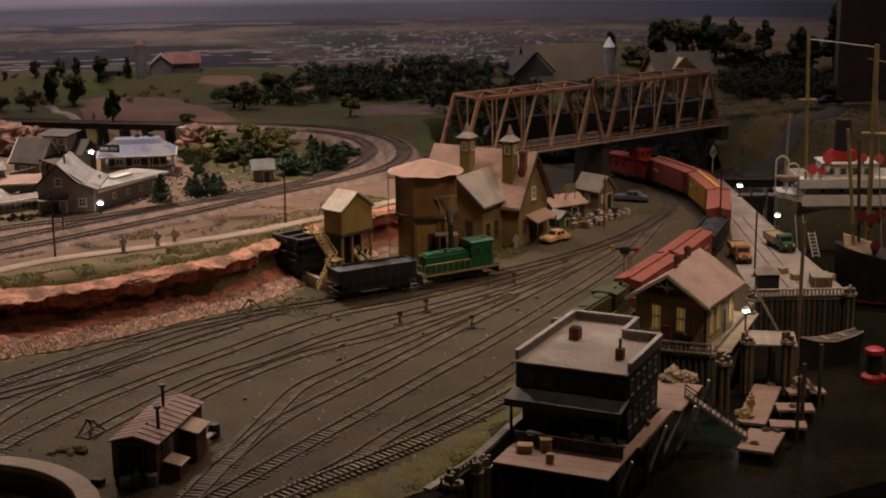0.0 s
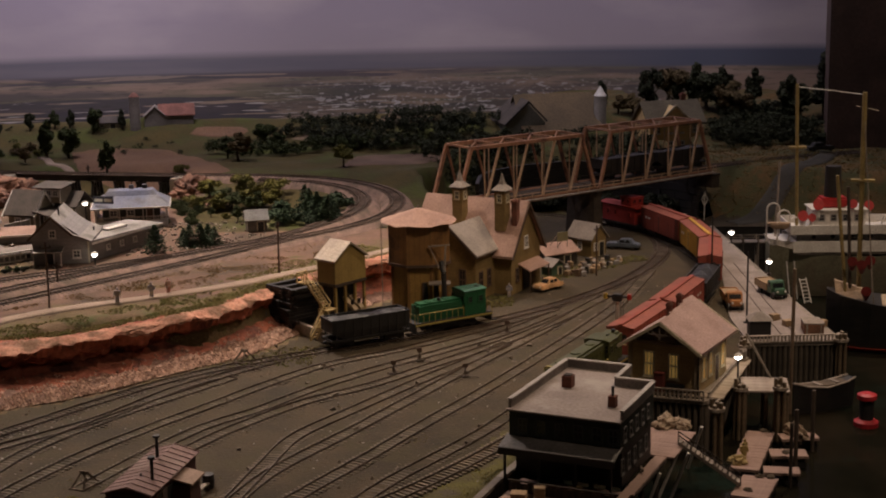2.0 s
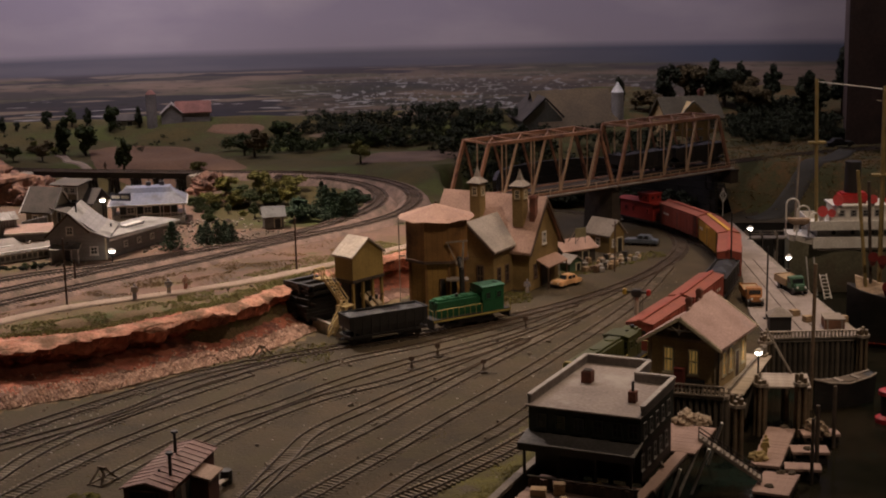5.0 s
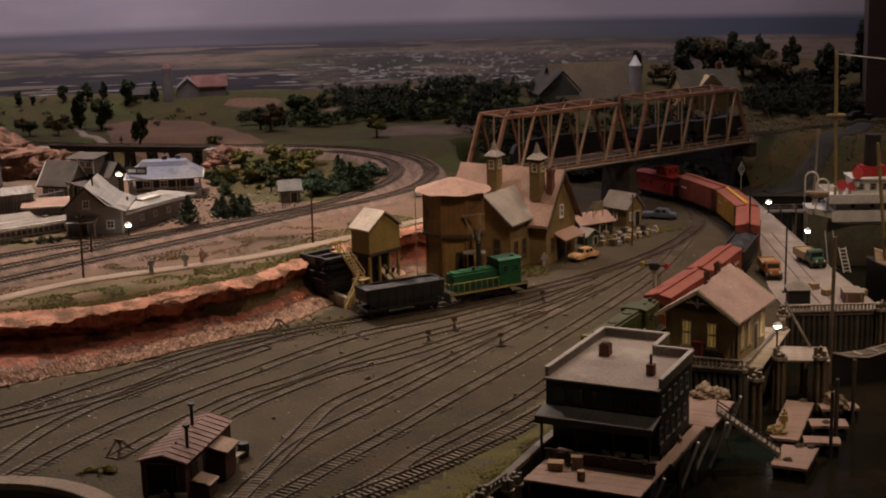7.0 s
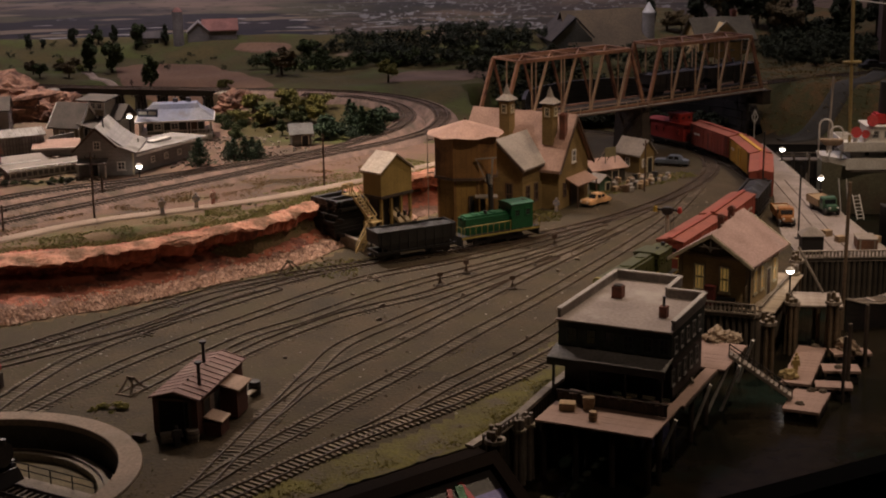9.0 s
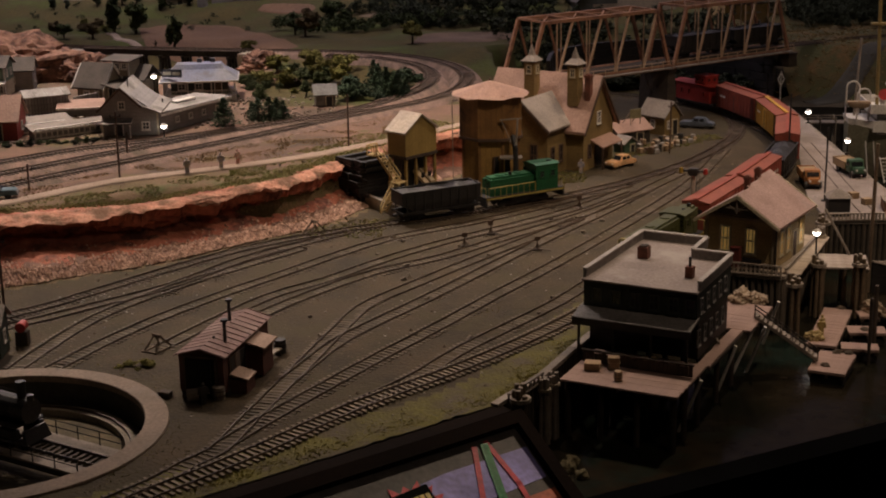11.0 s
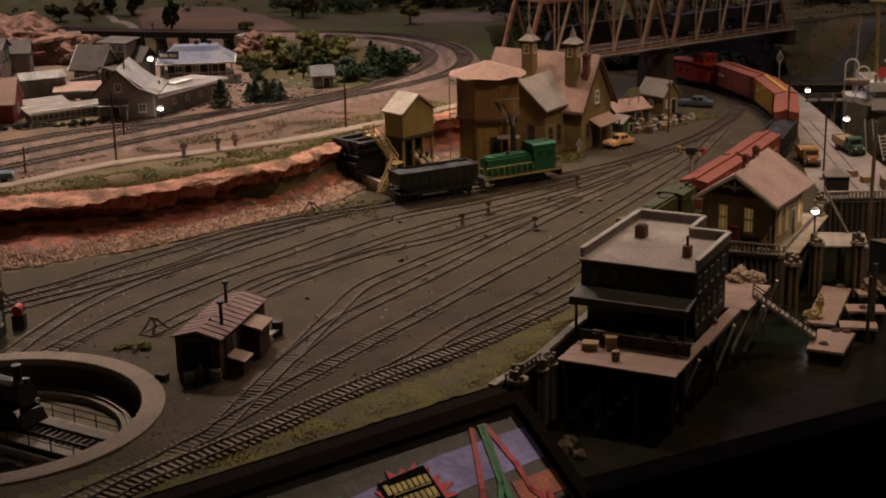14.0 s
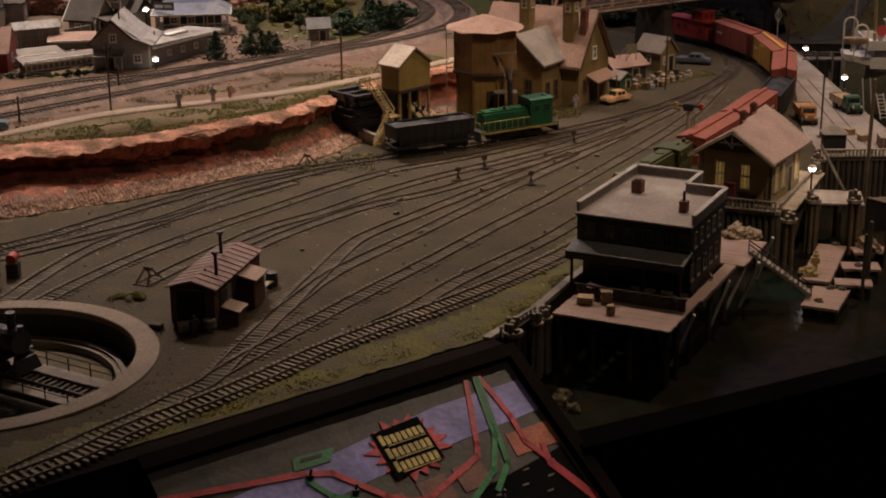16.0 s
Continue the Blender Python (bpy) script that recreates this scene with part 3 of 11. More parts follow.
def rail_strip(line, off, base):
    bm = bmesh.new()
    last = None
    n = len(line)
    for i, p in enumerate(line):
        q = line[min(i + 1, n - 1)] - line[max(i - 1, 0)]
        side = Vector((-q.y, q.x, 0)).normalized()
        row = []
        for a, z in ((-0.0006, 0), (0.0006, 0), (0.0004, RAIL_H), (-0.0004, RAIL_H)):
            v = p + side * (off + a)
            row.append(bm.verts.new((v.x, v.y, p.z + base + z)))
        if last:
            for k in range(4):
                bm.faces.new((last[k], last[(k + 1) % 4], row[(k + 1) % 4], row[k]))
        else:
            bm.faces.new(row)
        last = row
    bm.faces.new(last[::-1])
    return bm


def track(pts, ties, label, single_ties=True, sunk=0.0027, bed=None, keep=lambda p: True, buried=0.00045):
    line = curve_points(pts, 0.0068)
    t = thing("railway_track", Matrix.Identity(4), label, "railway track", "tracks of the layout")
    for s in (-1, 1):
        part("rail", rail_strip(line[::2] + [line[-1]], s * GAUGE / 2, TIE_T - sunk), RAIL, t)
    rnd = random.Random(len(line))
    rest = Solid()
    near = []
    for i, p in enumerate(line):
        q = line[min(i + 1, len(line) - 1)] - line[max(i - 1, 0)]
        a = math.atan2(q.y, q.x) - math.pi / 2 + rnd.uniform(-0.05, 0.05)
        m = Matrix.Translation((p.x, p.y, p.z - sunk - buried * ease(1.20, 1.55, p.y) + rnd.uniform(-0.0003, 0.0002))) @ Matrix.Rotation(a, 4, "Z")
        if not keep(p):
            continue
        if single_ties and p.y < 1.9:
            near.append(m)
        else:
            rest.hull([m @ Vector(v) for v in ((-0.0148, -0.0014, 0), (0.0148, -0.0014, 0), (0.0148, 0.0014, 0), (-0.0148, 0.0014, 0))], [m @ Vector(v) for v in ((-0.0148, -0.0014, TIE_T), (0.0148, -0.0014, TIE_T), (0.0148, 0.0014, TIE_T), (-0.0148, 0.0014, TIE_T))])
    for m in near[:290]:
        piece("tie", ties, t, m)
    if len(rest.bm.verts):
        tagged(part("sleeper_run", rest, ties.materials[0], t), kind="stuff")
    else:
        rest.bm.free()
    if bed:
        bare = [tuple(p) for p in line[::6] if p.x > -0.425 or p.y < 2.5]
        ribbon("ballast", bare, 0.036, bed, "pinkish ballast under the rails", lift=0.0, category="ballast", ground=False)
    return line


def flat(pts, z=0.0016):
    return [(x, y, z) for x, y in pts]


YARD = "weathered yard track sunk in brown cinders"
track(flat([(-0.80, 1.17), (-0.492, 1.455), (-0.434, 1.52), (-0.37, 1.601), (-0.292, 1.69), (-0.217, 1.748), (-0.122, 1.802), (-0.015, 1.86), (0.1, 1.929), (0.208, 2.02), (0.297, 2.121), (0.369, 2.235), (0.42, 2.36), (0.43, 2.50), (0.38, 2.66), (0.28, 2.80)]), TIE_MESH_DARK, "dark main yard track along the cliff foot", sunk=0.0022)
track(flat([(-0.62, 1.30), (-0.475, 1.426), (-0.408, 1.489), (-0.342, 1.556), (-0.28, 1.653), (-0.214, 1.722), (-0.163, 1.772)]), TIE_MESH_DARK, YARD)
track(flat([(-0.442, 1.290), (-0.43, 1.348), (-0.406, 1.432), (-0.373, 1.497), (-0.325, 1.566), (-0.282, 1.618), (-0.213, 1.70)]), TIE_MESH, "track leading onto the turntable")
track(flat([(-0.408, 1.290), (-0.377, 1.362), (-0.337, 1.438), (-0.28, 1.522), (-0.226, 1.593), (-0.169, 1.67), (-0.105, 1.742), (-0.008, 1.808), (0.067, 1.87), (0.129, 1.925), (0.208, 2.0)]), TIE_MESH, "track leading onto the turntable")
track(flat([(-0.314, 1.351), (-0.276, 1.427), (-0.229, 1.51), (-0.173, 1.569), (-0.114, 1.644), (-0.049, 1.713), (0.02, 1.774), (0.118, 1.866), (0.2, 1.97)]), TIE_MESH, "stub track ending at a timber buffer")
track(flat([(-0.245, 1.42), (-0.222, 1.461), (-0.192, 1.508), (-0.124, 1.592), (-0.048, 1.652), (0.019, 1.722), (0.139, 1.85), (0.216, 1.953), (0.29, 2.07)]), TIE_MESH, YARD)
track(flat([(-0.33, 0.945), (-0.306, 0.979), (-0.282, 1.011), (-0.257, 1.042), (-0.236, 1.077), (-0.218, 1.104), (-0.202, 1.169), (-0.184, 1.241), (-0.166, 1.314), (-0.146, 1.395), (-0.123, 1.475), (-0.071, 1.553), (-0.002, 1.649), (0.061, 1.732), (0.13, 1.828)]), TIE_MESH, "ladder track fanning out into the yard")
track(flat([(-0.184, 1.245), (-0.165, 1.302), (-0.143, 1.361), (-0.113, 1.414), (-0.069, 1.482), (-0.015, 1.571), (0.038, 1.659), (0.097, 1.756), (0.161, 1.855), (0.23, 1.97)]), TIE_MESH, YARD, keep=lambda p: p.y > 1.33)
track(flat([(-0.218, 1.108), (-0.193, 1.156), (-0.161, 1.213), (-0.125, 1.275), (-0.096, 1.324), (-0.044, 1.408), (0.015, 1.508), (0.082, 1.617), (0.159, 1.752), (0.25, 1.918), (0.311, 2.047), (0.38, 2.23)]), TIE_MESH, YARD, keep=lambda p: p.y > 1.15)
TRAIN_LINE = [(-0.36, 0.90), (-0.291, 0.969), (-0.263, 1.011), (-0.216, 1.062), (-0.177, 1.108), (-0.136, 1.163), (-0.091, 1.214), (-0.042, 1.263), (0.011, 1.322), (0.069, 1.396), (0.128, 1.483), (0.195, 1.60), (0.265, 1.72), (0.335, 1.845), (0.395, 1.965), (0.442, 2.09), (0.470, 2.22), (0.470, 2.35), (0.440, 2.48), (0.375, 2.60), (0.29, 2.70), (0.19, 2.745)]
track(flat(TRAIN_LINE), TIE_MESH_PALE, "front running track with pale sleepers", sunk=0.0012)
track(flat([(-0.136, 1.166), (-0.101, 1.213), (-0.062, 1.265), (-0.016, 1.344), (0.074, 1.472), (0.144, 1.596), (0.228, 1.748), (0.30, 1.88), (0.36, 2.0)]), TIE_MESH, YARD, keep=lambda p: p.y > 1.25)
# terrace lines and the climbing loop
MAIN = "rusty main line on pinkish ballast"
track([(-0.80, 1.60, 0.056), (-0.538, 1.878, 0.056), (-0.346, 2.083, 0.056), (-0.205, 2.247, 0.056), (-0.105, 2.34, 0.058), (-0.040, 2.43, 0.061), (-0.017, 2.53, 0.067), (-0.042, 2.622, 0.074), (-0.122, 2.686, 0.082), (-0.25, 2.715, 0.088), (-0.435, 2.727, 0.092), (-0.741, 2.80, 0.092), (-1.2, 2.95, 0.092)], TIE_MESH_DARK, MAIN, bed=BALLAST, sunk=0.0008, buried=0.0002)
track([(-0.85, 1.64, 0.056), (-0.557, 1.95, 0.056), (-0.357, 2.154, 0.056), (-0.218, 2.276, 0.056), (-0.112, 2.426, 0.060), (-0.078, 2.537, 0.065), (-0.100, 2.625, 0.073), (-0.175, 2.672, 0.081), (-0.28, 2.69, 0.086)], TIE_MESH_DARK, MAIN, bed=BALLAST, sunk=0.0008, buried=0.0002)
track([(-0.90, 1.72, 0.056), (-0.70, 1.90, 0.056), (-0.574, 2.016, 0.056), (-0.465, 2.078, 0.056), (-0.357, 2.160, 0.056)], TIE_MESH_DARK, MAIN, bed=BALLAST, sunk=0.0008, buried=0.0002)

# ---- building kit ----
KIT = {}
CREAM = mat("cream_trim", (0.62, 0.54, 0.38), None, 50, 400, 0.65)


def on_wall(face, w, d, u, z, out=0.0):
    """The pose of a fitting on a wall: its x runs along the wall, its -y looks outwards."""
    if face == "front":
        return pose(u, -out, z)
    if face == "right":
        return pose(w + out, u, z, 0, 0, 90)
    if face == "left":
        return pose(-out, u, z, 0, 0, -90)
    return pose(u, d + out, z, 0, 0, 180)


def window(parent, m, w, h, frame=None, glass=None, bars=1, sill=True):
    frame, glass = frame or WHITE, glass or GLASS
    key = ("window", round(w, 4), round(h, 4), frame.name, glass.name, bars, sill)
    if key not in KIT:
        t = min(w, h) * 0.16
        bm = bmesh.new()
        rings = []
        for y, grow in ((0.0002, 0.0), (-0.0012, 0.0), (-0.0012, t), (0.0002, t)):
            rings.append([bm.verts.new((sx * (w / 2 - grow), y, h / 2 + sz * (h / 2 - grow))) for sx, sz in ((-1, -1), (1, -1), (1, 1), (-1, 1))])
        for a, b in zip(rings, rings[1:] + rings[:1]):
            for k in range(4):
                bm.faces.new((a[k], a[(k + 1) % 4], b[(k + 1) % 4], b[k]))
        bmesh.ops.recalc_face_normals(bm, faces=bm.faces[:])
        pane = mesh_of("pane", Solid().box(-w / 2 + t * 0.8, -0.0004, t * 0.8, w / 2 - t * 0.8, 0.0001, h - t * 0.8), glass)
        bits = [("muntin", mesh_of("muntin", Solid().box(-w / 2 + t, -0.0009, h * 0.48, w / 2 - t, -0.0004, h * 0.54), frame))]
        for b in range(bars):
            x = -w / 2 + w * (b + 1) / (bars + 1)
            bits.append(("muntin", mesh_of("muntin", Solid().box(x - t * 0.25, -0.0008, t, x + t * 0.25, -0.0004, h - t), frame)))
        if sill:
            bits.append(("sill", mesh_of("sill", Solid().box(-w / 2 - t * 0.4, -0.002, -t * 0.6, w / 2 + t * 0.4, 0.0002, -0.00005), frame)))
        KIT[key] = (mesh_of("window", bm, frame), [("pane", pane)] + bits)
    a, bits = KIT[key]
    ob = piece("window", a, parent, m)
    for nm, me in bits:
        piece(nm, me, ob, Matrix.Identity(4))
    return ob


def door(parent, m, w, h, colour, trim=None):
    key = ("door", round(w, 4), round(h, 4), colour.name)
    if key not in KIT:
        s = Solid().box(-w / 2, -0.0008, 0, w / 2, 0.0002, h).box(-w / 2 + w * 0.15, -0.0011, h * 0.1, w / 2 - w * 0.15, -0.0007, h * 0.45).box(-w / 2 + w * 0.15, -0.0011, h * 0.55, w / 2 - w * 0.15, -0.0007, h * 0.92)
        f = Solid()
        for x0, x1, z0, z1 in ((-w / 2 - 0.0015, -w / 2, 0, h + 0.0015), (w / 2, w / 2 + 0.0015, 0, h + 0.0015), (-w / 2, w / 2, h, h + 0.0015)):
            f.box(x0, -0.0013, z0, x1, 0.0002, z1)
        KIT[key] = (mesh_of("door", s, colour), mesh_of("door_frame", f, trim or WHITE))
    a, b = KIT[key]
    ob = piece("door", a, parent, m)
    piece("door_frame", b, ob, Matrix.Identity(4))
    return ob


def gable_walls(w, d, h, rise, ridge="y", z0=0.0):
    if ridge == "y":
        return Solid().prism([(0, z0), (w, z0), (w, h), (w / 2, h + rise), (0, h)], "y", 0, d)
    return Solid().prism([(0, z0), (d, z0), (d, h), (d / 2, h + rise), (0, h)], "x", 0, w)


def gable_roof(w, d, h, rise, over, ends, thick=0.0022, ridge="y"):
    """Two slopes in one folded sheet with thickness."""
    span, run = (w, d) if ridge == "y" else (d, w)
    k = rise / (span / 2)
    low = h - over * k
    up = thick * math.hypot(1, k)
    o = [(-over, low + 0.0004), (span / 2, h + rise + 0.0004), (span + over, low + 0.0004), (span + over, low + up), (span / 2, h + rise + up), (-over, low + up)]
    s = Solid()
    a, b = -ends, run + ends
    left, right = [o[0], o[1], o[4], o[5]], [o[1], o[2], o[3], o[4]]
    for q in (left, right):
        s.prism(q, "y" if ridge == "y" else "x", a, b)
    return s


def rafters(thing_, w, d, h, rise, over, ends, material, ridge="y"):
    k = rise / ((w if ridge == "y" else d) / 2)
    span, run = (w, d) if ridge == "y" else (d, w)
    for e in (-ends - 0.0008, run + ends - 0.0008):
        for a, b in (((-over, h - over * k), (span / 2, h + rise)), ((span + over, h - over * k), (span / 2, h + rise))):
            p, q = ((a[0], e, a[1]), (b[0], e, b[1])) if ridge == "y" else ((e, a[0], a[1]), (e, b[0], b[1]))
            part("bargeboard", Solid().beam(p, q, 0.0018, 0.0036), material, thing_)


def chimney(parent, x, y, z0, z1, w, material):
    s = Solid().box(x - w / 2, y - w / 2, z0, x + w / 2, y + w / 2, z1).box(x - w * 0.62, y - w * 0.62, z1 - 0.004, x + w * 0.62, y + w * 0.62, z1 - 0.0015)
    s.box(x - w * 0.3, y - w * 0.3, z1, x + w * 0.3, y + w * 0.3, z1 + 0.0012)
    return part("chimney", s, material, parent)


BRICK = mat("sooty_brick", (0.20, 0.075, 0.05), (0.12, 0.05, 0.035), 120, 600, 0.85, bump=0.6)
ROOF_PINK = mat("faded_red_shingle", (0.39, 0.245, 0.19), (0.30, 0.185, 0.14), 30, 420, 0.85, bump=0.6, dirt=(0.27, 0.185, 0.15), dirt_scale=20, dirt_at=0.58)
ROOF_GREY = mat("grey_shingle", (0.28, 0.240, 0.205), (0.205, 0.175, 0.15), 35, 420, 0.85, bump=0.6)
MUSTARD = boards("mustard_siding", (0.40, 0.27, 0.085), (0.20, 0.13, 0.04), "Z", 0.0026, stain=(0.22, 0.13, 0.05))
TAN = boards("tan_siding", (0.26, 0.178, 0.068), (0.15, 0.10, 0.04), "Z", 0.0026)
GREYSIDE = boards("grey_siding", (0.29, 0.27, 0.26), (0.15, 0.14, 0.13), "Z", 0.0028)
BROWNTRIM = mat("brown_trim", (0.10, 0.06, 0.04), None, 60, 400, 0.7)


# ---- harbour: office, pier, station, floats ----
def harbor_office():
    t = thing("harbor_office", plan_at(0.096, 1.352, -26), "two-storey dark green harbour office with a flat grey roof", "office building")
    W, D, Z = 0.113, 0.155, 0.065
    side = mat("dark_green_stucco", (0.040, 0.050, 0.040), (0.028, 0.034, 0.028), 30, 300, 0.7, dirt=(0.07, 0.072, 0.062), dirt_scale=25)
    s = Solid().prism([(0, 0), (W, 0), (W, 0.108), (0.0735, 0.108), (0.0735, D), (0.004, D)], "z", 0.034, Z)
    part("upper_wall", s, side, t)
    # shade under the porch is put into this storey's black colour
    part("lower_wall", Solid().prism([(0.002, 0.012), (W - 0.002, 0.012), (W - 0.002, 0.107), (0.072, 0.107), (0.072, D - 0.002), (0.005, D - 0.002)], "z", -0.004, 0.034), BLACK, t, "lower storey behind the porch, black for the shade there")
    tar = mat("grey_tar_roof", (0.36, 0.30, 0.265), (0.28, 0.23, 0.205), 20, 300, 0.85, dirt=(0.44, 0.39, 0.35), dirt_scale=14)
    part("roof", Solid().prism([(-0.002, -0.003), (W + 0.001, -0.003), (W + 0.001, 0.108), (0.0735, 0.108), (0.0735, D), (0.004, D)], "z", Z, Z + 0.0016), tar, t)
    cap = mat("parapet_coping", (0.50, 0.46, 0.42), (0.40, 0.36, 0.33), 40, 300, 0.8)
    wallm = mat("parapet_plaster", (0.26, 0.23, 0.21), (0.19, 0.17, 0.155), 30, 300, 0.85)
    for a, b in (((0.0, 0.002), (0.0042, D)), ((0.0042, D), (0.0735, D)), ((0.0735, D), (0.0735, 0.108)), ((0.0735, 0.108), (W, 0.108)), ((W, 0.108), (W, 0.004))):
        z0 = Z + 0.0016
        p = part("parapet", Solid().beam((*a, z0 + 0.004), (*b, z0 + 0.004), 0.003, 0.008), wallm, t)
        part("coping", Solid().beam((*a, z0 + 0.0088), (*b, z0 + 0.0088), 0.0046, 0.0016), cap, p, "pale coping")
    c = part("chimney", Solid().box(0.024, 0.083, Z, 0.0345, 0.0935, 0.0785), BRICK, t, "stubby brown brick chimney")
    part("cap", Solid().box(0.0255, 0.0845, 0.0785, 0.033, 0.092, 0.0798), DARKWOOD, c)
    c = part("chimney", Solid().box(0.088, 0.038, Z, 0.0955, 0.046, 0.0775), BRICK, t, "brick chimney with a stovepipe")
    part("stovepipe", Solid().drum(0.0917, 0.042, 0.0775, 0.087, 0.0014), BLACK, c)
    awn = mat("faded_awning", (0.25, 0.235, 0.225), (0.19, 0.18, 0.17), 40, 300, 0.8)
    part("awning", Solid().prism([(0.004, 0.0405), (-0.022, 0.0345), (-0.022, 0.033), (0.004, 0.0385)], "x", -0.003, W + 0.001), awn, t, "faded grey awning along the front")
    part("fascia_board", Solid().box(-0.003, -0.0225, 0.027, W + 0.001, -0.021, 0.0336), BLACK, t)
    for x in (0.003, 0.038, 0.075, 0.110):
        part("porch_post", Solid().box(x - 0.0011, -0.0205, -0.004, x + 0.0011, -0.0183, 0.034), BLACK, t)
    frame = mat("dull_green_trim", (0.055, 0.062, 0.055), None, 60, 400, 0.6)
    for u in (0.014, 0.033, 0.052, 0.071, 0.090, 0.106):
        window(t, on_wall("front", W, D, u, 0.043, 0.0), 0.011, 0.016, frame)
    pale = mat("dusty_trim", (0.20, 0.19, 0.18), None, 60, 400, 0.7)
    for u in (0.012, 0.031, 0.050, 0.069, 0.088):
        window(t, on_wall("right", W, D, u, 0.043, 0.0), 0.009, 0.015, pale)
        window(t, on_wall("right", W - 0.002, D, u, 0.010, 0.0), 0.009, 0.016, pale)
    for u in (0.03, 0.07, 0.11):
        window(t, on_wall("left", W, D, u, 0.044, -0.001), 0.009, 0.015, pale)


harbor_office()


def plank_deck(name, m, w, d, label, thick=0.004, material=None, pitch=0.0042, category="deck", kind="structure", along="y"):
    """A deck of separate planks on two bearers."""
    material = material or mat("pinkish_planks", (0.37, 0.25, 0.203), (0.30, 0.20, 0.165), 40, 420, 0.85, vary=0.05, dirt=(0.24, 0.165, 0.135), dirt_scale=24)
    t = thing(name, m, label, category, kind=kind)
    span, run = (w, d) if along == "y" else (d, w)
    n = max(2, int(round(span / pitch)))
    p = span / n
    key = ("plank", round(p, 5), round(run, 4), material.name, round(thick, 4))
    if key not in KIT:
        KIT[key] = mesh_of("plank", Solid().box(0.0001, 0, -thick * 0.5, p - 0.0001, run, 0), material)
    rnd = random.Random(n)
    for i in range(n):
        mm = pose(i * p, rnd.uniform(-0.0004, 0.0004), rnd.uniform(-0.00012, 0.00006))
        if along == "x":
            mm = pose(rnd.uniform(-0.0004, 0.0004), (i + 1) * p, rnd.uniform(-0.00012, 0.00006), 0, 0, -90)
        piece("plank", KIT[key], t, mm)
    s = Solid()
    for u in (0.06, 0.5, 0.94):
        if along == "y":
            s.box(0.0005, run * u - 0.0015, -thick - 0.001, w - 0.0005, run * u + 0.0015, -thick * 0.5 - 0.0001)
        else:
            s.box(run * u - 0.0015, 0.0005, -thick - 0.001, run * u + 0.0015, d - 0.0005, -thick * 0.5 - 0.0001)
    part("bearer", s, DARKWOOD, t)
    return t


# porch deck before the office, side walk, landing by the gangway
plank_deck("porch_deck", pose(0.096, 1.352, -0.004, 0, 0, -26) @ pose(0.012, -0.088, 0), 0.112, 0.090, "worn pinkish plank deck in front of the office", along="x")
plank_deck("side_walk", pose(0.096, 1.352, -0.004, 0, 0, -26) @ pose(0.1142, 0.0, 0), 0.012, 0.112, "narrow plank walk beside the office wall", along="x")
plank_deck("landing_deck", pose(0.096, 1.352, -0.004, 0, 0, -26) @ pose(0.076, 0.1125, 0), 0.058, 0.085, "worn pinkish plank landing between office and station", along="x")


def piles(name, spots, z0, z1, r, label, lean=0.0):
    for k, (x, y) in enumerate(spots):
        s = Solid().tube([(x + lean, y - lean, z0), (x, y, z1)], r * random.Random(k).uniform(0.85, 1.15), 8)
        single(name, s, DARKWOOD, Matrix.Identity(4), label, "piling", "harbour pilings")


office = pose(0.096, 1.352, 0, 0, 0, -26)
spots = [tuple((office @ Vector((x, y, 0)))[:2]) for x in (0.018, 0.05, 0.085, 0.119) for y in (-0.082, -0.05, -0.01, 0.05, 0.1)]
piles("piling", spots, -0.10, -0.0092, 0.0028, "tarred timber piling under the deck")
# dark boarded rail across the porch deck
t = thing("porch_rail", office @ pose(0.014, -0.037, -0.0038), "low dark boarded rail across the porch deck", "railing")
for k in range(27):
    part("board", Solid().box(0.0040 * k, 0, 0.0003, 0.0040 * k + 0.0036, 0.0012, 0.0095 + 0.0006 * (k * 7 % 3)), DARKWOOD, t)
part("top_rail", Solid().box(-0.001, -0.0008, 0.0112, 0.109, 0.002, 0.0126), DARKWOOD, t)
# pale raking poles along the office's water side
for (x, y), (x1, y1) in (((0.1975, 1.2655), (0.1793, 1.2760)), ((0.2450, 1.3567), (0.2269, 1.3602)), ((0.2716, 1.4093), (0.2506, 1.4121)), ((0.2840, 1.4120), (0.2700, 1.4300)), ((0.3138, 1.4930), (0.3040, 1.5150))):
    single("raking_pole", Solid().tube([(x, y, -0.006), (x1 - 0.003, y1, -0.069)], 0.0017, 7), mat("bleached_pole", (0.74, 0.69, 0.62), None, 60, 400, 0.8), Matrix.Identity(4), "bleached pole leaning from the deck into the water", "pole", "raking poles")


def seawall():
    """Vertical timbers along the harbour edge, with a capping beam."""
    t = thing("seawall", Matrix.Identity(4), "dark timber sea wall along the wharf", "sea wall", kind="structure")
    rnd = random.Random(3)
    for (ax, ay), (bx, by) in zip(EDGE[2:13], EDGE[3:14]):
        a, b = Vector((ax, ay, 0)), Vector((bx, by, 0))
        n = max(2, int((b - a).length / 0.0065))
        for i in range(n):
            p = a + (b - a) * ((i + 0.5) / n)
            m = pose(p.x, p.y, -0.102 + rnd.uniform(0, 0.002), 0, 0, math.degrees(math.atan2(by - ay, bx - ax)) + rnd.uniform(-6, 6))
            if "wallpile" not in KIT:
                KIT["wallpile"] = mesh_of("timber", Solid().drum(0, 0, 0, 0.099, 0.0031, 0.0029, 7), mat("wet_timber", (0.105, 0.084, 0.060), (0.06, 0.048, 0.036), 50, 400, 0.8, vary=0.35))
            piece("timber", KIT["wallpile"], t, m)
        part("capping_beam", Solid().beam((a.x, a.y, -0.0005), (b.x, b.y, -0.0005), 0.0075, 0.004), OLDWOOD, t)


seawall()


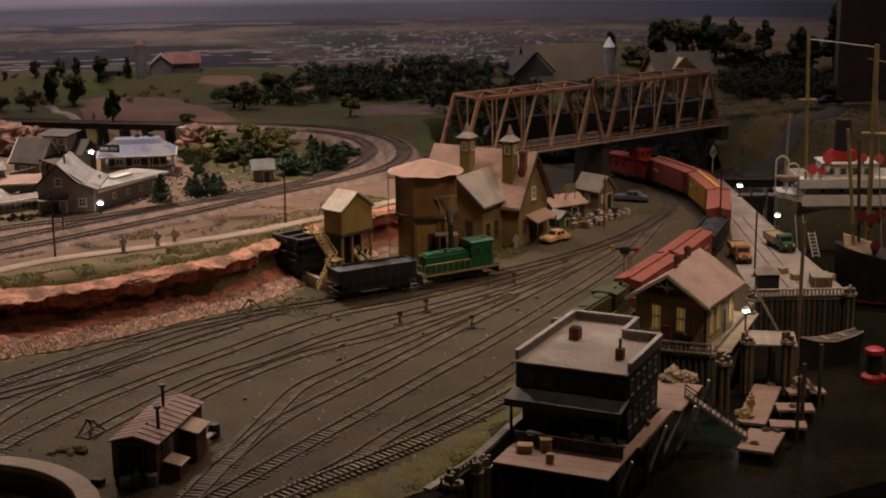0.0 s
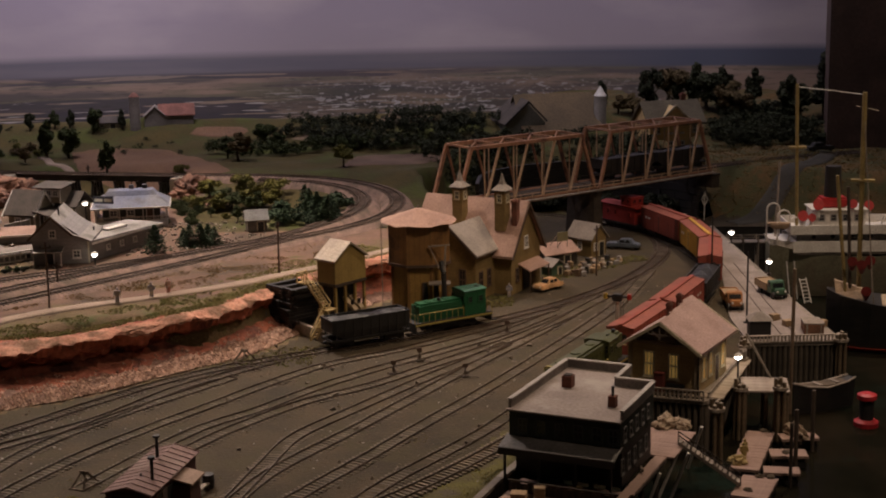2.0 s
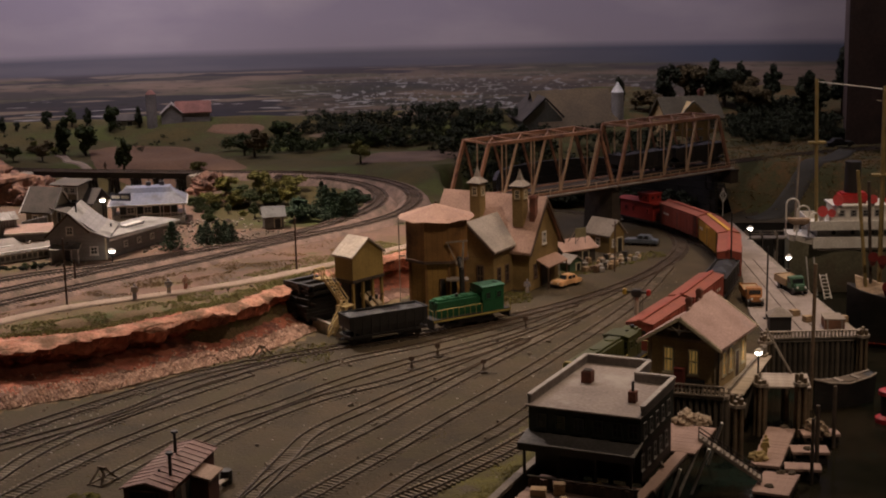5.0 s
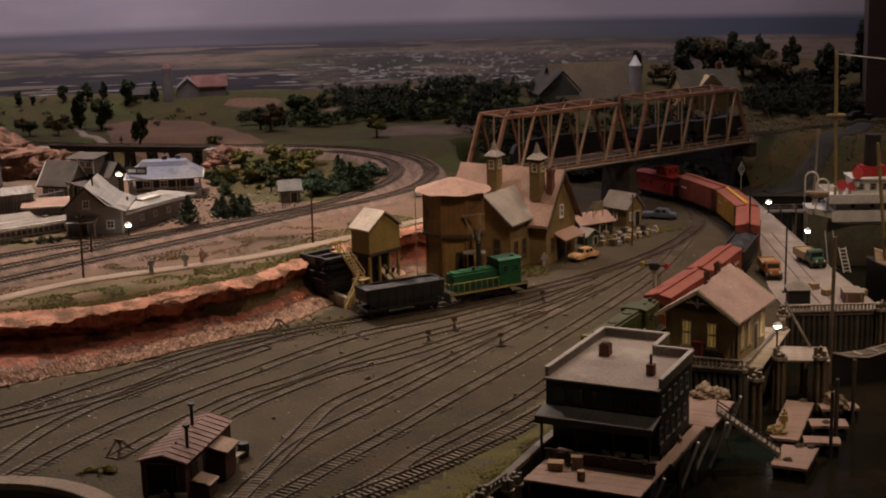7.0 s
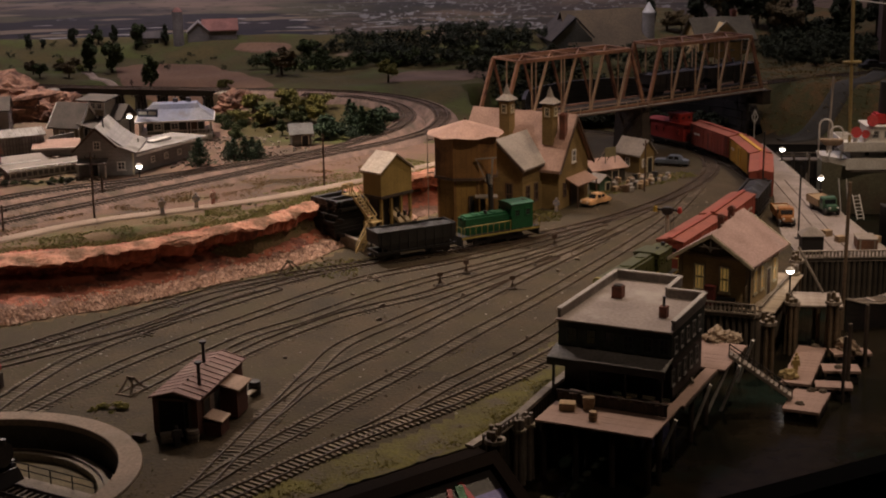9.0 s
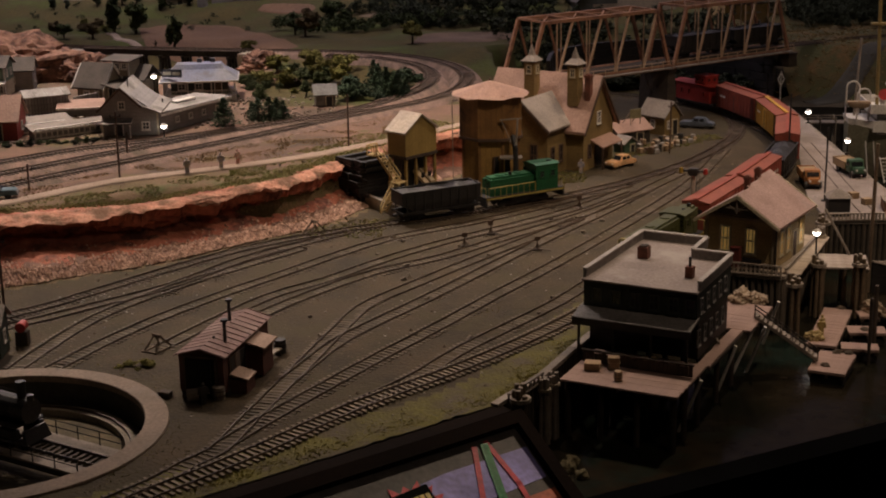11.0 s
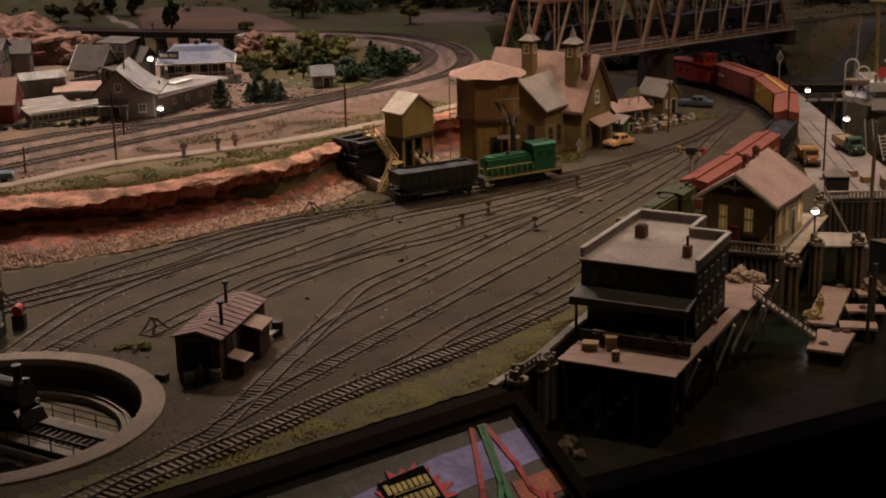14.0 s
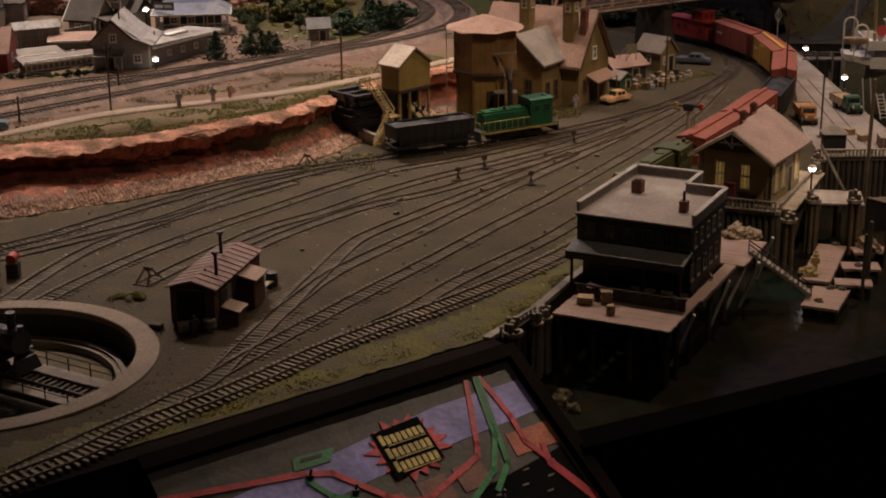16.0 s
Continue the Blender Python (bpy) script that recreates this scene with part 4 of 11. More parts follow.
def bollard(x, y, z, label="bundle of weathered mooring posts bound together"):
    t = thing("dolphin", pose(x, y, z), label, "mooring post", "mooring dolphins")
    rnd = random.Random(int(x * 1000))
    for k in range(5):
        a = 2 * math.pi * k / 5
        part("post", Solid().tube([(0.0042 * math.cos(a), 0.0042 * math.sin(a), -0.06), (0.0028 * math.cos(a), 0.0028 * math.sin(a), 0.012 + rnd.uniform(0, 0.005))], 0.0021, 7), OLDWOOD, t)
    part("rope", Solid().drum(0, 0, 0.004, 0.0065, 0.0064, 0.0064, 12), mat("old_rope", (0.40, 0.34, 0.25), None, 200, 600, 0.9), t)


for x, y in ((0.408, 1.712),):
    bollard(x, y, 0.0)
bollard(0.062, 1.262, -0.012)
bollard(0.053, 1.248, -0.012)


PALERAIL = mat("pale_weathered_rail", (0.45, 0.385, 0.32), (0.22, 0.18, 0.145), 70, 500, 0.9, amount=0.8, vary=0.3)


def picket_rail(name, a, b, label, h=0.012, pitch=0.0046, w=0.0022, material=None):
    t = thing(name, Matrix.Identity(4), label, "railing", "harbour railings")
    material = material or OLDWOOD
    a, b = Vector(a), Vector(b)
    n = int((b - a).length / pitch)
    turn = math.degrees(math.atan2(b.y - a.y, b.x - a.x))
    key = ("slat", round(h, 4), round(w, 4), material.name)
    if key not in KIT:
        KIT[key] = mesh_of("slat", Solid().box(-w / 2, -0.0007, 0, w / 2, 0.0007, h), material)
    for i in range(n + 1):
        p = a + (b - a) * (i / n)
        piece("slat", KIT[key], t, pose(p.x, p.y, p.z, 0, 0, turn))
    for z in (h, 0.0015):
        part("rail", Solid().beam((a.x, a.y, a.z + z), (b.x, b.y, b.z + z), 0.0032, 0.0016), material, t)


picket_rail("wharf_railing", (0.258, 1.583, 0.0015), (0.328, 1.556, 0.0015), "weathered pale slat railing on the platform edge", material=PALERAIL)
picket_rail("wharf_railing", (0.434, 1.7905, 0.0015), (0.550, 1.7900, 0.0015), "weathered pale slat railing on the pier end", h=0.010, material=PALERAIL)
picket_rail("wharf_railing", (0.336, 1.568, 0.0015), (0.402, 1.708, 0.0015), "weathered pale slat railing on the platform edge", h=0.006, pitch=0.010, material=PALERAIL)

s = Solid().prism([(0.434, 1.799), (0.549, 1.799), (0.5435, 2.02), (0.5435, 2.29), (0.5435, 2.560), (0.530, 2.52), (0.508, 2.42), (0.494, 2.33), (0.489, 2.22), (0.472, 2.12), (0.452, 2.02), (0.438, 1.92)], "z", -0.001, 0.0022)
tagged(new("pavement", mesh_of("pavement", s, mat("wharf_paving", (0.33, 0.275, 0.245), (0.25, 0.205, 0.18), 18, 350, 0.9, dirt=(0.20, 0.165, 0.14), dirt_scale=12))), "pale worn wharf paving", "pavement", kind="structure")
for off in (0.0, 0.018):
    line = curve_points([(0.484 + off, 1.80, 0.0014), (0.488 + off, 1.95, 0.0014), (0.494 + off, 2.10, 0.0014), (0.500 + off, 2.26, 0.0014)], 0.02)
    single("wharf_rail", rail_strip(line, 0.0, 0.0), RAIL, Matrix.Identity(4), "rusty rail set in the wharf paving", "rail", "wharf rails")
plank_deck("station_platform", pose(0.333, 1.580, 0.003, 0, 0, -24) @ pose(-0.094, -0.008, 0), 0.118, 0.165, "pale plank platform round the station", thick=0.0035, material=mat("platform_planks", (0.50, 0.41, 0.31), (0.38, 0.31, 0.23), 40, 420, 0.85, vary=0.2), along="x", pitch=0.006)


def station():
    W, D, h, rise = 0.0824, 0.0975, 0.0555, 0.0266
    t = thing("station", pose(0.2549, 1.6219, 0.003, 0, 0, -31.5), "small olive-brown clapboard station with a faded pink roof", "station building")
    part("wall", gable_walls(W, D, h, rise), boards("station_siding", (0.46, 0.335, 0.165), (0.28, 0.20, 0.10), "Z", 0.0026), t)
    part("gable_shingles", Solid().prism([(0.004, h + 0.002), (W - 0.004, h + 0.002), (W / 2, h + rise - 0.004)], "y", -0.0012, 0.0004), mat("dark_shingle_gable", (0.115, 0.078, 0.05), (0.07, 0.048, 0.033), 90, 500, 0.85), t)
    part("belt", Solid().box(-0.001, -0.002, h - 0.0022, W + 0.001, 0.0002, h + 0.0008), mat("station_trim", (0.36, 0.29, 0.19), (0.27, 0.21, 0.14), 50, 400, 0.8), t)
    r = Solid()
    k = rise / (W / 2)
    ov = 0.0095
    # three overlapping sheets on the harbour slope, each lapping a little higher over the ridge
    for i, (y0, y1, lap) in enumerate(((-0.013, 0.0225, 0.0), (0.0225, 0.0610, 0.0030), (0.0610, D + 0.008, 0.0060))):
        o = [(W + ov, h - ov * k + 0.0006), (W / 2 - lap, h + rise + lap * k + 0.0006), (W / 2 - lap, h + rise + lap * k + 0.003), (W + ov, h - ov * k + 0.003)]
        r.prism(o, "y", y0, y1)
    sheet = mat("lilac_pink_sheet", (0.44, 0.300, 0.265), (0.36, 0.240, 0.21), 30, 420, 0.85, bump=0.5, dirt=(0.33, 0.25, 0.23), dirt_scale=24, dirt_at=0.58)
    part("roof", r, sheet, t, "faded lilac-pink roof sheets")
    l = Solid().prism([(-0.009, h - 0.009 * k), (W / 2, h + rise - 0.0006), (W / 2, h + rise + 0.0018), (-0.009, h - 0.009 * k + 0.0024)], "y", -0.013, D + 0.010)
    part("roof_slope", l, sheet, t)
    rafters(t, W, D, h, rise, ov, 0.013, CREAM)
    part("gable_brace", Solid().beam((W / 2 - 0.014, -0.013, h + 0.013), (W / 2 + 0.014, -0.013, h + 0.013), 0.0014).beam((W / 2, -0.013, h + 0.007), (W / 2, -0.013, h + rise - 0.002), 0.0014).beam((W / 2 - 0.011, -0.013, h + 0.018), (W / 2, -0.013, h + 0.009), 0.0011).beam((W / 2 + 0.011, -0.013, h + 0.018), (W / 2, -0.013, h + 0.009), 0.0011), OLDWOOD, t)
    for u in (0.024, 0.054):
        window(t, on_wall("front", W, D, u, 0.014), 0.0135, 0.031, CREAM, LIT, bars=2)
    for u in (0.020, 0.042, 0.083):
        window(t, on_wall("right", W, D, u, 0.012), 0.012, 0.029, CREAM, LIT, bars=1)
    door(t, on_wall("right", W, D, 0.063, 0.001), 0.012, 0.030, BROWNTRIM, CREAM)
    for x in (0.001, W - 0.001):
        part("corner_board", Solid().box(x - 0.0022, -0.0016, 0, x + 0.0022, 0.0004, h - 0.0024), MATS["station_trim"], t)
    part("downpipe", Solid().tube([(W + 0.002, -0.002, h - 0.004), (W + 0.002, -0.002, 0.0)], 0.001, 6), BLACK, t)
    part("base_board", Solid().box(-0.0009, -0.0015, 0, W + 0.0009, -0.0002, 0.006), BROWNTRIM, t)
    chimney(t, 0.0365, 0.0290, 0.066, 0.0965, 0.0060, BRICK)
    chimney(t, 0.0345, 0.0660, 0.066, 0.0985, 0.0060, BRICK)
    k = thing("post_box", pose(0.2549, 1.6219, 0.003, 0, 0, -31.5) @ pose(0.0395, -0.0105, 0), "dull red box standing by the station wall", "box")
    part("body", Solid().box(-0.0055, 0, 0, 0.0055, 0.008, 0.021).round(0.0006), mat("dull_red_box", (0.17, 0.035, 0.028), (0.11, 0.026, 0.02), 50, 300, 0.6), k)
    part("cap", Solid().box(-0.0062, -0.0006, 0.021, 0.0062, 0.0086, 0.0228).round(0.0005), MATS["dull_red_box"], k)
    b = thing("bench", pose(0.2549, 1.6219, 0.003, 0, 0, -31.5) @ pose(0.058, -0.010, 0), "dark station bench against the front wall", "bench")
    part("seat", Solid().box(-0.011, 0, 0.0045, 0.011, 0.005, 0.0056), BLACK, b)
    part("backrest", Solid().box(-0.011, 0.005, 0.0056, 0.011, 0.006, 0.011), BLACK, b)
    for x in (-0.010, 0.009):
        part("leg", Solid().box(x, 0.0005, 0, x + 0.0012, 0.0058, 0.0045), BLACK, b)


station()


def float_dock(m, w, d, label):
    t = plank_deck("floating_dock", m, w, d, label, thick=0.006, category="floating dock", kind="", along="x", pitch=0.005)
    part("float", Solid().box(0.002, 0.002, -0.016, w - 0.002, d - 0.002, -0.0075), BLACK, t)


FZ = -0.046
float_dock(pose(0.3247, 1.396, FZ, 0, 0, -24.5), 0.037, 0.062, "small pinkish plank float at the gangway foot")
float_dock(pose(0.3735, 1.457, FZ, 0, 0, -11), 0.038, 0.020, "narrow pinkish finger float")
float_dock(pose(0.3935, 1.5055, FZ, 0, 0, -6), 0.040, 0.024, "narrow pinkish finger float")
float_dock(pose(0.4190, 1.559, FZ, 0, 0, 1), 0.043, 0.021, "narrow pinkish finger float")
float_dock(pose(0.3405, 1.474, FZ, 0, 0, -21.4), 0.031, 0.128, "broad pinkish plank float joining the fingers")
piles("mooring_pole", [(0.4525, 1.556), (0.399, 1.446), (0.4156, 1.489)], -0.10, 0.012, 0.0021, "dark mooring pole beside the floats")


def heap(name, x, y, z, rx, ry, h, seed, material, label, category):
    """A slumped pile of canvas or net."""
    bm = bmesh.new()
    bmesh.ops.create_icosphere(bm, subdivisions=4, radius=1)
    for v in bm.verts:
        f = 1 + 0.35 * noise.noise(v.co * 2.2 + Vector((seed, 0, 0))) + 0.22 * noise.noise(v.co * 5 + Vector((0, seed, 0))) + 0.10 * noise.noise(v.co * 11)
        v.co = Vector((v.co.x * rx * f, v.co.y * ry * f, max(-0.02, v.co.z) * h * f))
    single(name, bm, material, pose(x, y, z, 0, 0, seed * 40), label, category, "harbour gear")


CANVAS = mat("pale_canvas", (0.42, 0.33, 0.235), (0.27, 0.20, 0.14), 130, 500, 0.9, bump=0.8)
heap("tarpaulin", 0.276, 1.494, -0.0038, 0.016, 0.012, 0.012, 1, CANVAS, "slumped tan tarpaulin on the landing", "tarpaulin")
heap("tarpaulin", 0.292, 1.488, -0.0038, 0.010, 0.009, 0.008, 2, CANVAS, "small folded tan tarpaulin on the landing", "tarpaulin")
heap("fishing_net", 0.438, 1.573, FZ, 0.018, 0.008, 0.013, 3, CANVAS, "heaped pale fishing net on the finger float", "net")
heap("fishing_net", 0.352, 1.487, FZ, 0.010, 0.008, 0.009, 4, mat("yellow_net", (0.44, 0.34, 0.15), (0.28, 0.20, 0.09), 150, 500, 0.9), "heaped yellowish net beside the figurines", "net")
for k, (x, y) in enumerate(((0.366, 1.444), (0.377, 1.441), (0.412, 1.515), (0.345, 1.406), (0.405, 1.588))):
    heap("rope_coil", x, y, FZ, 0.005, 0.004, 0.003, 5 + k, mat("dark_rope", (0.10, 0.075, 0.05), None, 200, 600, 0.9), "coil of dark rope lying on the float", "rope")


def gangway():
    a, b = Vector((0.277, 1.4325, 0.0)), Vector((0.3400, 1.4200, -0.0435))
    t = thing("gangway", Matrix.Identity(4), "weathered wooden gangway sloping down to the float", "gangway")
    d = (b - a).normalized()
    side = d.cross(Vector((0, 0, 1))).normalized()
    for s in (-1, 1):
        o = side * 0.0062 * s
        part("stringer", Solid().beam(a + o, b + o, 0.0018, 0.0032), OLDWOOD, t)
        up = Vector((0, 0, 0.0085))
        part("handrail", Solid().beam(a + o + up, b + o + up, 0.0011, 0.0011), DARKWOOD, t)
        for i in range(6):
            p = a + (b - a) * (i / 5) + o
            part("baluster", Solid().beam(p, p + up, 0.0009), DARKWOOD, t)
    for i in range(14):
        p = a + (b - a) * ((i + 0.5) / 14) + Vector((0, 0, 0.0018))
        part("tread", Solid().beam(p - side * 0.006, p + side * 0.006, 0.0034, 0.0009), OLDWOOD, t)


gangway()

# ---- yard buildings: water tower, coal shed, depot, shacks ----
def water_tower():
    t = thing("water_tower", pose(0.0155, 1.990, 0), "mustard boarded water tower with rust stains and pink roof", "water tower")
    wood = boards("tower_boards", (0.25, 0.125, 0.038), (0.085, 0.042, 0.016), "X", 0.0036, stain=(0.055, 0.024, 0.013))
    tr = math.pi / 8
    lower = boards("tower_base_boards", (0.35, 0.205, 0.055), (0.13, 0.07, 0.025), "X", 0.0036, stain=(0.085, 0.038, 0.018))
    part("enclosure", Solid().drum(0, 0, 0, 0.078, 0.0405, 0.0405, 8, tr), lower, t)
    part("tank", Solid().drum(0, 0, 0.078, 0.137, 0.0455, 0.0455, 8, tr), wood, t)
    part("ledge", Solid().drum(0, 0, 0.0755, 0.0795, 0.047, 0.047, 8, tr), BROWNTRIM, t)
    bm = Solid()
    n = 20
    rim = [(0.053 * math.cos(2 * math.pi * i / n), 0.053 * math.sin(2 * math.pi * i / n), 0.1345 + 0.0013 * math.sin(i * 2.3)) for i in range(n)]
    top = [(x * 0.06, y * 0.06, 0.1515) for x, y, _ in rim]
    bm.hull(rim, top)
    part("roof", bm, mat("pink_tower_roof", (0.37, 0.225, 0.165), (0.27, 0.16, 0.12), 40, 420, 0.85, bump=0.5), t)
    part("finial", Solid().ball(0.0, 0, 0.154, 0.002), BROWNTRIM, t)
    window(t, pose(0, 0, 0.006, 0, 0, -22) @ pose(0, -0.0378, 0), 0.012, 0.017, BROWNTRIM)
    door(t, pose(0, 0, 0.001, 0, 0, -67.5 + 90) @ pose(0.0, -0.0376, 0), 0.022, 0.052, BLACK, BROWNTRIM)
    # corner posts
    for k in range(8):
        a = tr + 2 * math.pi * k / 8
        part("corner_board", Solid().beam((0.0408 * math.cos(a), 0.0408 * math.sin(a), 0), (0.0408 * math.cos(a), 0.0408 * math.sin(a), 0.0755), 0.003), wood, t)
    # ladder
    l = part("ladder", Solid().beam((-0.052, -0.010, 0), (-0.052, -0.010, 0.136), 0.0011).beam((-0.052, -0.015, 0), (-0.052, -0.015, 0.136), 0.0011), OLDWOOD, t)
    for i in range(30):
        z = 0.004 + i * 0.0044
        part("rung", Solid().beam((-0.052, -0.010, z), (-0.052, -0.015, z), 0.0009), OLDWOOD, l)
    part("ladder_bracket", Solid().beam((-0.052, -0.0125, 0.128), (-0.044, -0.0125, 0.128), 0.0012).beam((-0.052, -0.0125, 0.082), (-0.044, -0.0125, 0.082), 0.0012), STEEL, t)
    # spout gear
    g = part("spout", Solid().tube([(0.030, -0.040, 0.083), (0.0325, -0.053, 0.070), (0.033, -0.056, 0.040), (0.031, -0.056, 0.022)], 0.0036, 10), BLACK, t, "black water spout with rigging")
    part("spout_frame", Solid().beam((0.012, -0.046, 0.106), (0.042, -0.046, 0.108), 0.0017).beam((0.036, -0.046, 0.108), (0.033, -0.055, 0.062), 0.0022).beam((0.014, -0.046, 0.106), (0.026, -0.044, 0.078), 0.0012).beam((0.026, -0.040, 0.078), (0.026, -0.058, 0.078), 0.0013), OLDWOOD, g)
    part("platform", Solid().box(0.012, -0.056, 0.054, 0.042, -0.036, 0.0558), OLDWOOD, t)


water_tower()


def coal_shed():
    # platform kerb
    k = thing("coal_dock_wall", Matrix.Identity(4), "low concrete retaining wall of the coal dock", "wall", kind="structure")
    pts = [(-0.205, 1.985), (-0.108, 1.842), (-0.056, 1.884), (-0.050, 1.94)]
    for a, b in zip(pts, pts[1:]):
        part("wall_panel", Solid().beam((*a, 0.0075), (*b, 0.0075), 0.006, 0.017), CONCRETE, k)
    part("dock_floor", Solid().prism([(-0.205, 1.985), (-0.108, 1.846), (-0.060, 1.884), (-0.055, 1.94), (-0.12, 2.02)], "z", -0.001, 0.008), mat("coal_dust", (0.07, 0.058, 0.046), (0.11, 0.09, 0.07), 40, 400, 0.95), k)
    t = thing("coal_shed", pose(-0.096, 1.866, 0.008, 0, 0, 47), "mustard coaling shed on timber posts with outside stairs", "coaling shed")
    W, D = 0.057, 0.033
    wall = boards("shed_boards", (0.40, 0.275, 0.085), (0.22, 0.15, 0.05), "X", 0.003)
    b0, h, rise = 0.066, 0.097, 0.020
    part("wall", gable_walls(W, D, h, rise, z0=b0), wall, t)
    part("roof", gable_roof(W, D, h, rise, 0.003, 0.003), mat("tan_tin_roof", (0.50, 0.42, 0.33), (0.41, 0.34, 0.27), 30, 300, 0.7), t)
    part("floor_beam", Solid().box(-0.001, -0.001, b0 - 0.004, W + 0.001, D + 0.001, b0 - 0.0003), DARKWOOD, t)
    post = MUSTARD
    for x in (0.002, 0.020, 0.038, W - 0.002):
        for y in (0.002, D - 0.002):
            part("post", Solid().box(x - 0.0016, y - 0.0016, 0, x + 0.0016, y + 0.0016, b0 - 0.004), DARKWOOD if y > 0.01 and x > 0.01 else post, t)
    part("brace", Solid().beam((0.034, 0.001, 0.003), (W - 0.002, 0.001, 0.04), 0.0016).beam((0.034, 0.001, 0.04), (W - 0.002, 0.001, 0.003), 0.0016), BROWNTRIM, t)
    part("bunker", Solid().box(0.006, 0.012, 0.002, W - 0.006, D - 0.004, b0 - 0.006), BLACK, t)
    for x in (0.022, 0.034):
        c = part("coal_chute", Solid().prism([(0.010, 0.044), (-0.012, 0.030), (-0.012, 0.026), (0.010, 0.040)], "x", x, x + 0.008), mat("tan_chute", (0.42, 0.32, 0.19), None, 50, 400, 0.8), t)
        part("chute_counterweight", Solid().box(x + 0.001, -0.008, 0.036, x + 0.004, -0.005, 0.042), BLACK, c)
    # stairs on the left side, in two flights
    pale = mat("pale_mustard_stairs", (0.50, 0.37, 0.165), (0.38, 0.27, 0.11), 60, 400, 0.8)
    part("stair_landing", Solid().box(-0.020, -0.004, 0.0335, -0.001, 0.014, 0.0352), pale, t)
    for a, b in (((-0.016, 0.004, 0.034), (-0.0145, 0.040, 0.066)), ((-0.016, 0.004, 0.034), (-0.048, 0.000, 0.001))):
        a, b = Vector(a), Vector(b)
        f = part("stair_flight", Solid().beam(a, b, 0.0019, 0.0034).beam(a + Vector((0.0105, 0, 0)), b + Vector((0.0105, 0, 0)), 0.0019, 0.0034), pale, t)
        part("handrail", Solid().beam(a + Vector((0, 0, 0.009)), b + Vector((0, 0, 0.009)), 0.0012).beam(a + Vector((0.0105, 0, 0.009)), b + Vector((0.0105, 0, 0.009)), 0.0012), pale, f)
        for i in range(9):
            p = a + (b - a) * ((i + 0.5) / 9)
            part("step", Solid().box(p.x, p.y - 0.0016, p.z, p.x + 0.0105, p.y + 0.0016, p.z + 0.0012), pale, f)
        for i in range(4):
            p = a + (b - a) * (i / 3)
            part("baluster", Solid().beam(p, p + Vector((0, 0, 0.009)), 0.0012), pale, f)
    part("stair_balcony", Solid().box(-0.020, 0.038, 0.0645, -0.0005, 0.054, 0.066), pale, t)
    rl = Solid()
    for p in ((-0.019, 0.039), (-0.019, 0.053), (-0.001, 0.053), (-0.010, 0.053)):
        part("balcony_post", Solid().beam((*p, 0.066), (*p, 0.0780), 0.0014), pale, t)
    rl.beam((-0.019, 0.039, 0.078), (-0.019, 0.053, 0.078), 0.0014).beam((-0.019, 0.053, 0.078), (-0.001, 0.053, 0.078), 0.0014)
    part("balcony_rail", rl, pale, t)
    for p in ((-0.018, -0.003), (-0.018, 0.013), (-0.003, -0.003)):
        part("landing_post", Solid().box(p[0] - 0.0012, p[1] - 0.0012, 0, p[0] + 0.0012, p[1] + 0.0012, 0.0335), pale, t)
    # stack of heavy ties walling in the coal
    c = thing("coal_bin", pose(-0.215, 1.963, 0.005, 0, 0, -48), "black crib of stacked timbers holding coal", "coal bin")
    rnd = random.Random(8)
    mesh = mesh_of("timber", Solid().box(-0.048, -0.0022, 0, 0.048, 0.0022, 0.0042), BLACK)
    mesh2 = mesh_of("timber", Solid().box(-0.003, -0.026, 0, 0.003, 0.026, 0.0042), BLACK)
    short = mesh_of("timber", Solid().box(-0.030, -0.0022, 0, 0.030, 0.0022, 0.0042), BLACK)
    for i in range(12):
        z = i * 0.0046
        if i > 7:
            for y in (0.004, 0.050):
                piece("timber", short, c, pose(0.058 + rnd.uniform(-0.012, 0.004), y + rnd.uniform(-0.003, 0.003), z, 0, 0, rnd.uniform(-5, 5)))
            for x in (0.036, 0.060, 0.082):
                piece("timber", mesh2, c, pose(x + rnd.uniform(-0.004, 0.004), 0.027, z + 0.0002, 0, 0, rnd.uniform(-6, 6)))
            continue
        piece("timber", mesh, c, pose(0.040 + rnd.uniform(-0.011, 0.011), 0.004 + rnd.uniform(-0.003, 0.003), z, 0, 0, rnd.uniform(-4, 4)))
        piece("timber", mesh, c, pose(0.040 + rnd.uniform(-0.011, 0.011), 0.050 + rnd.uniform(-0.003, 0.003), z, 0, 0, rnd.uniform(-4, 4)))
        for x in (0.0, 0.028, 0.056, 0.082):
            piece("timber", mesh2, c, pose(x + rnd.uniform(-0.002, 0.002), 0.027 - rnd.uniform(0.0, 0.006), z + 0.0002, 0, 0, rnd.uniform(-2, 2)))
    heap = Solid()
    for i in range(90):
        x, y = rnd.uniform(0.0, 0.08), rnd.uniform(0.006, 0.048)
        heap.ball(x, y, (0.026 if x < 0.035 else 0.036) + 0.006 * math.sin(y * 60) + rnd.uniform(0, 0.003), rnd.uniform(0.003, 0.005), 0.8, 5)
    part("coal", heap, mat("coal", (0.018, 0.017, 0.017), None, 80, 500, 0.5, bump=0.8), c, "heap of glinting black coal")


coal_shed()


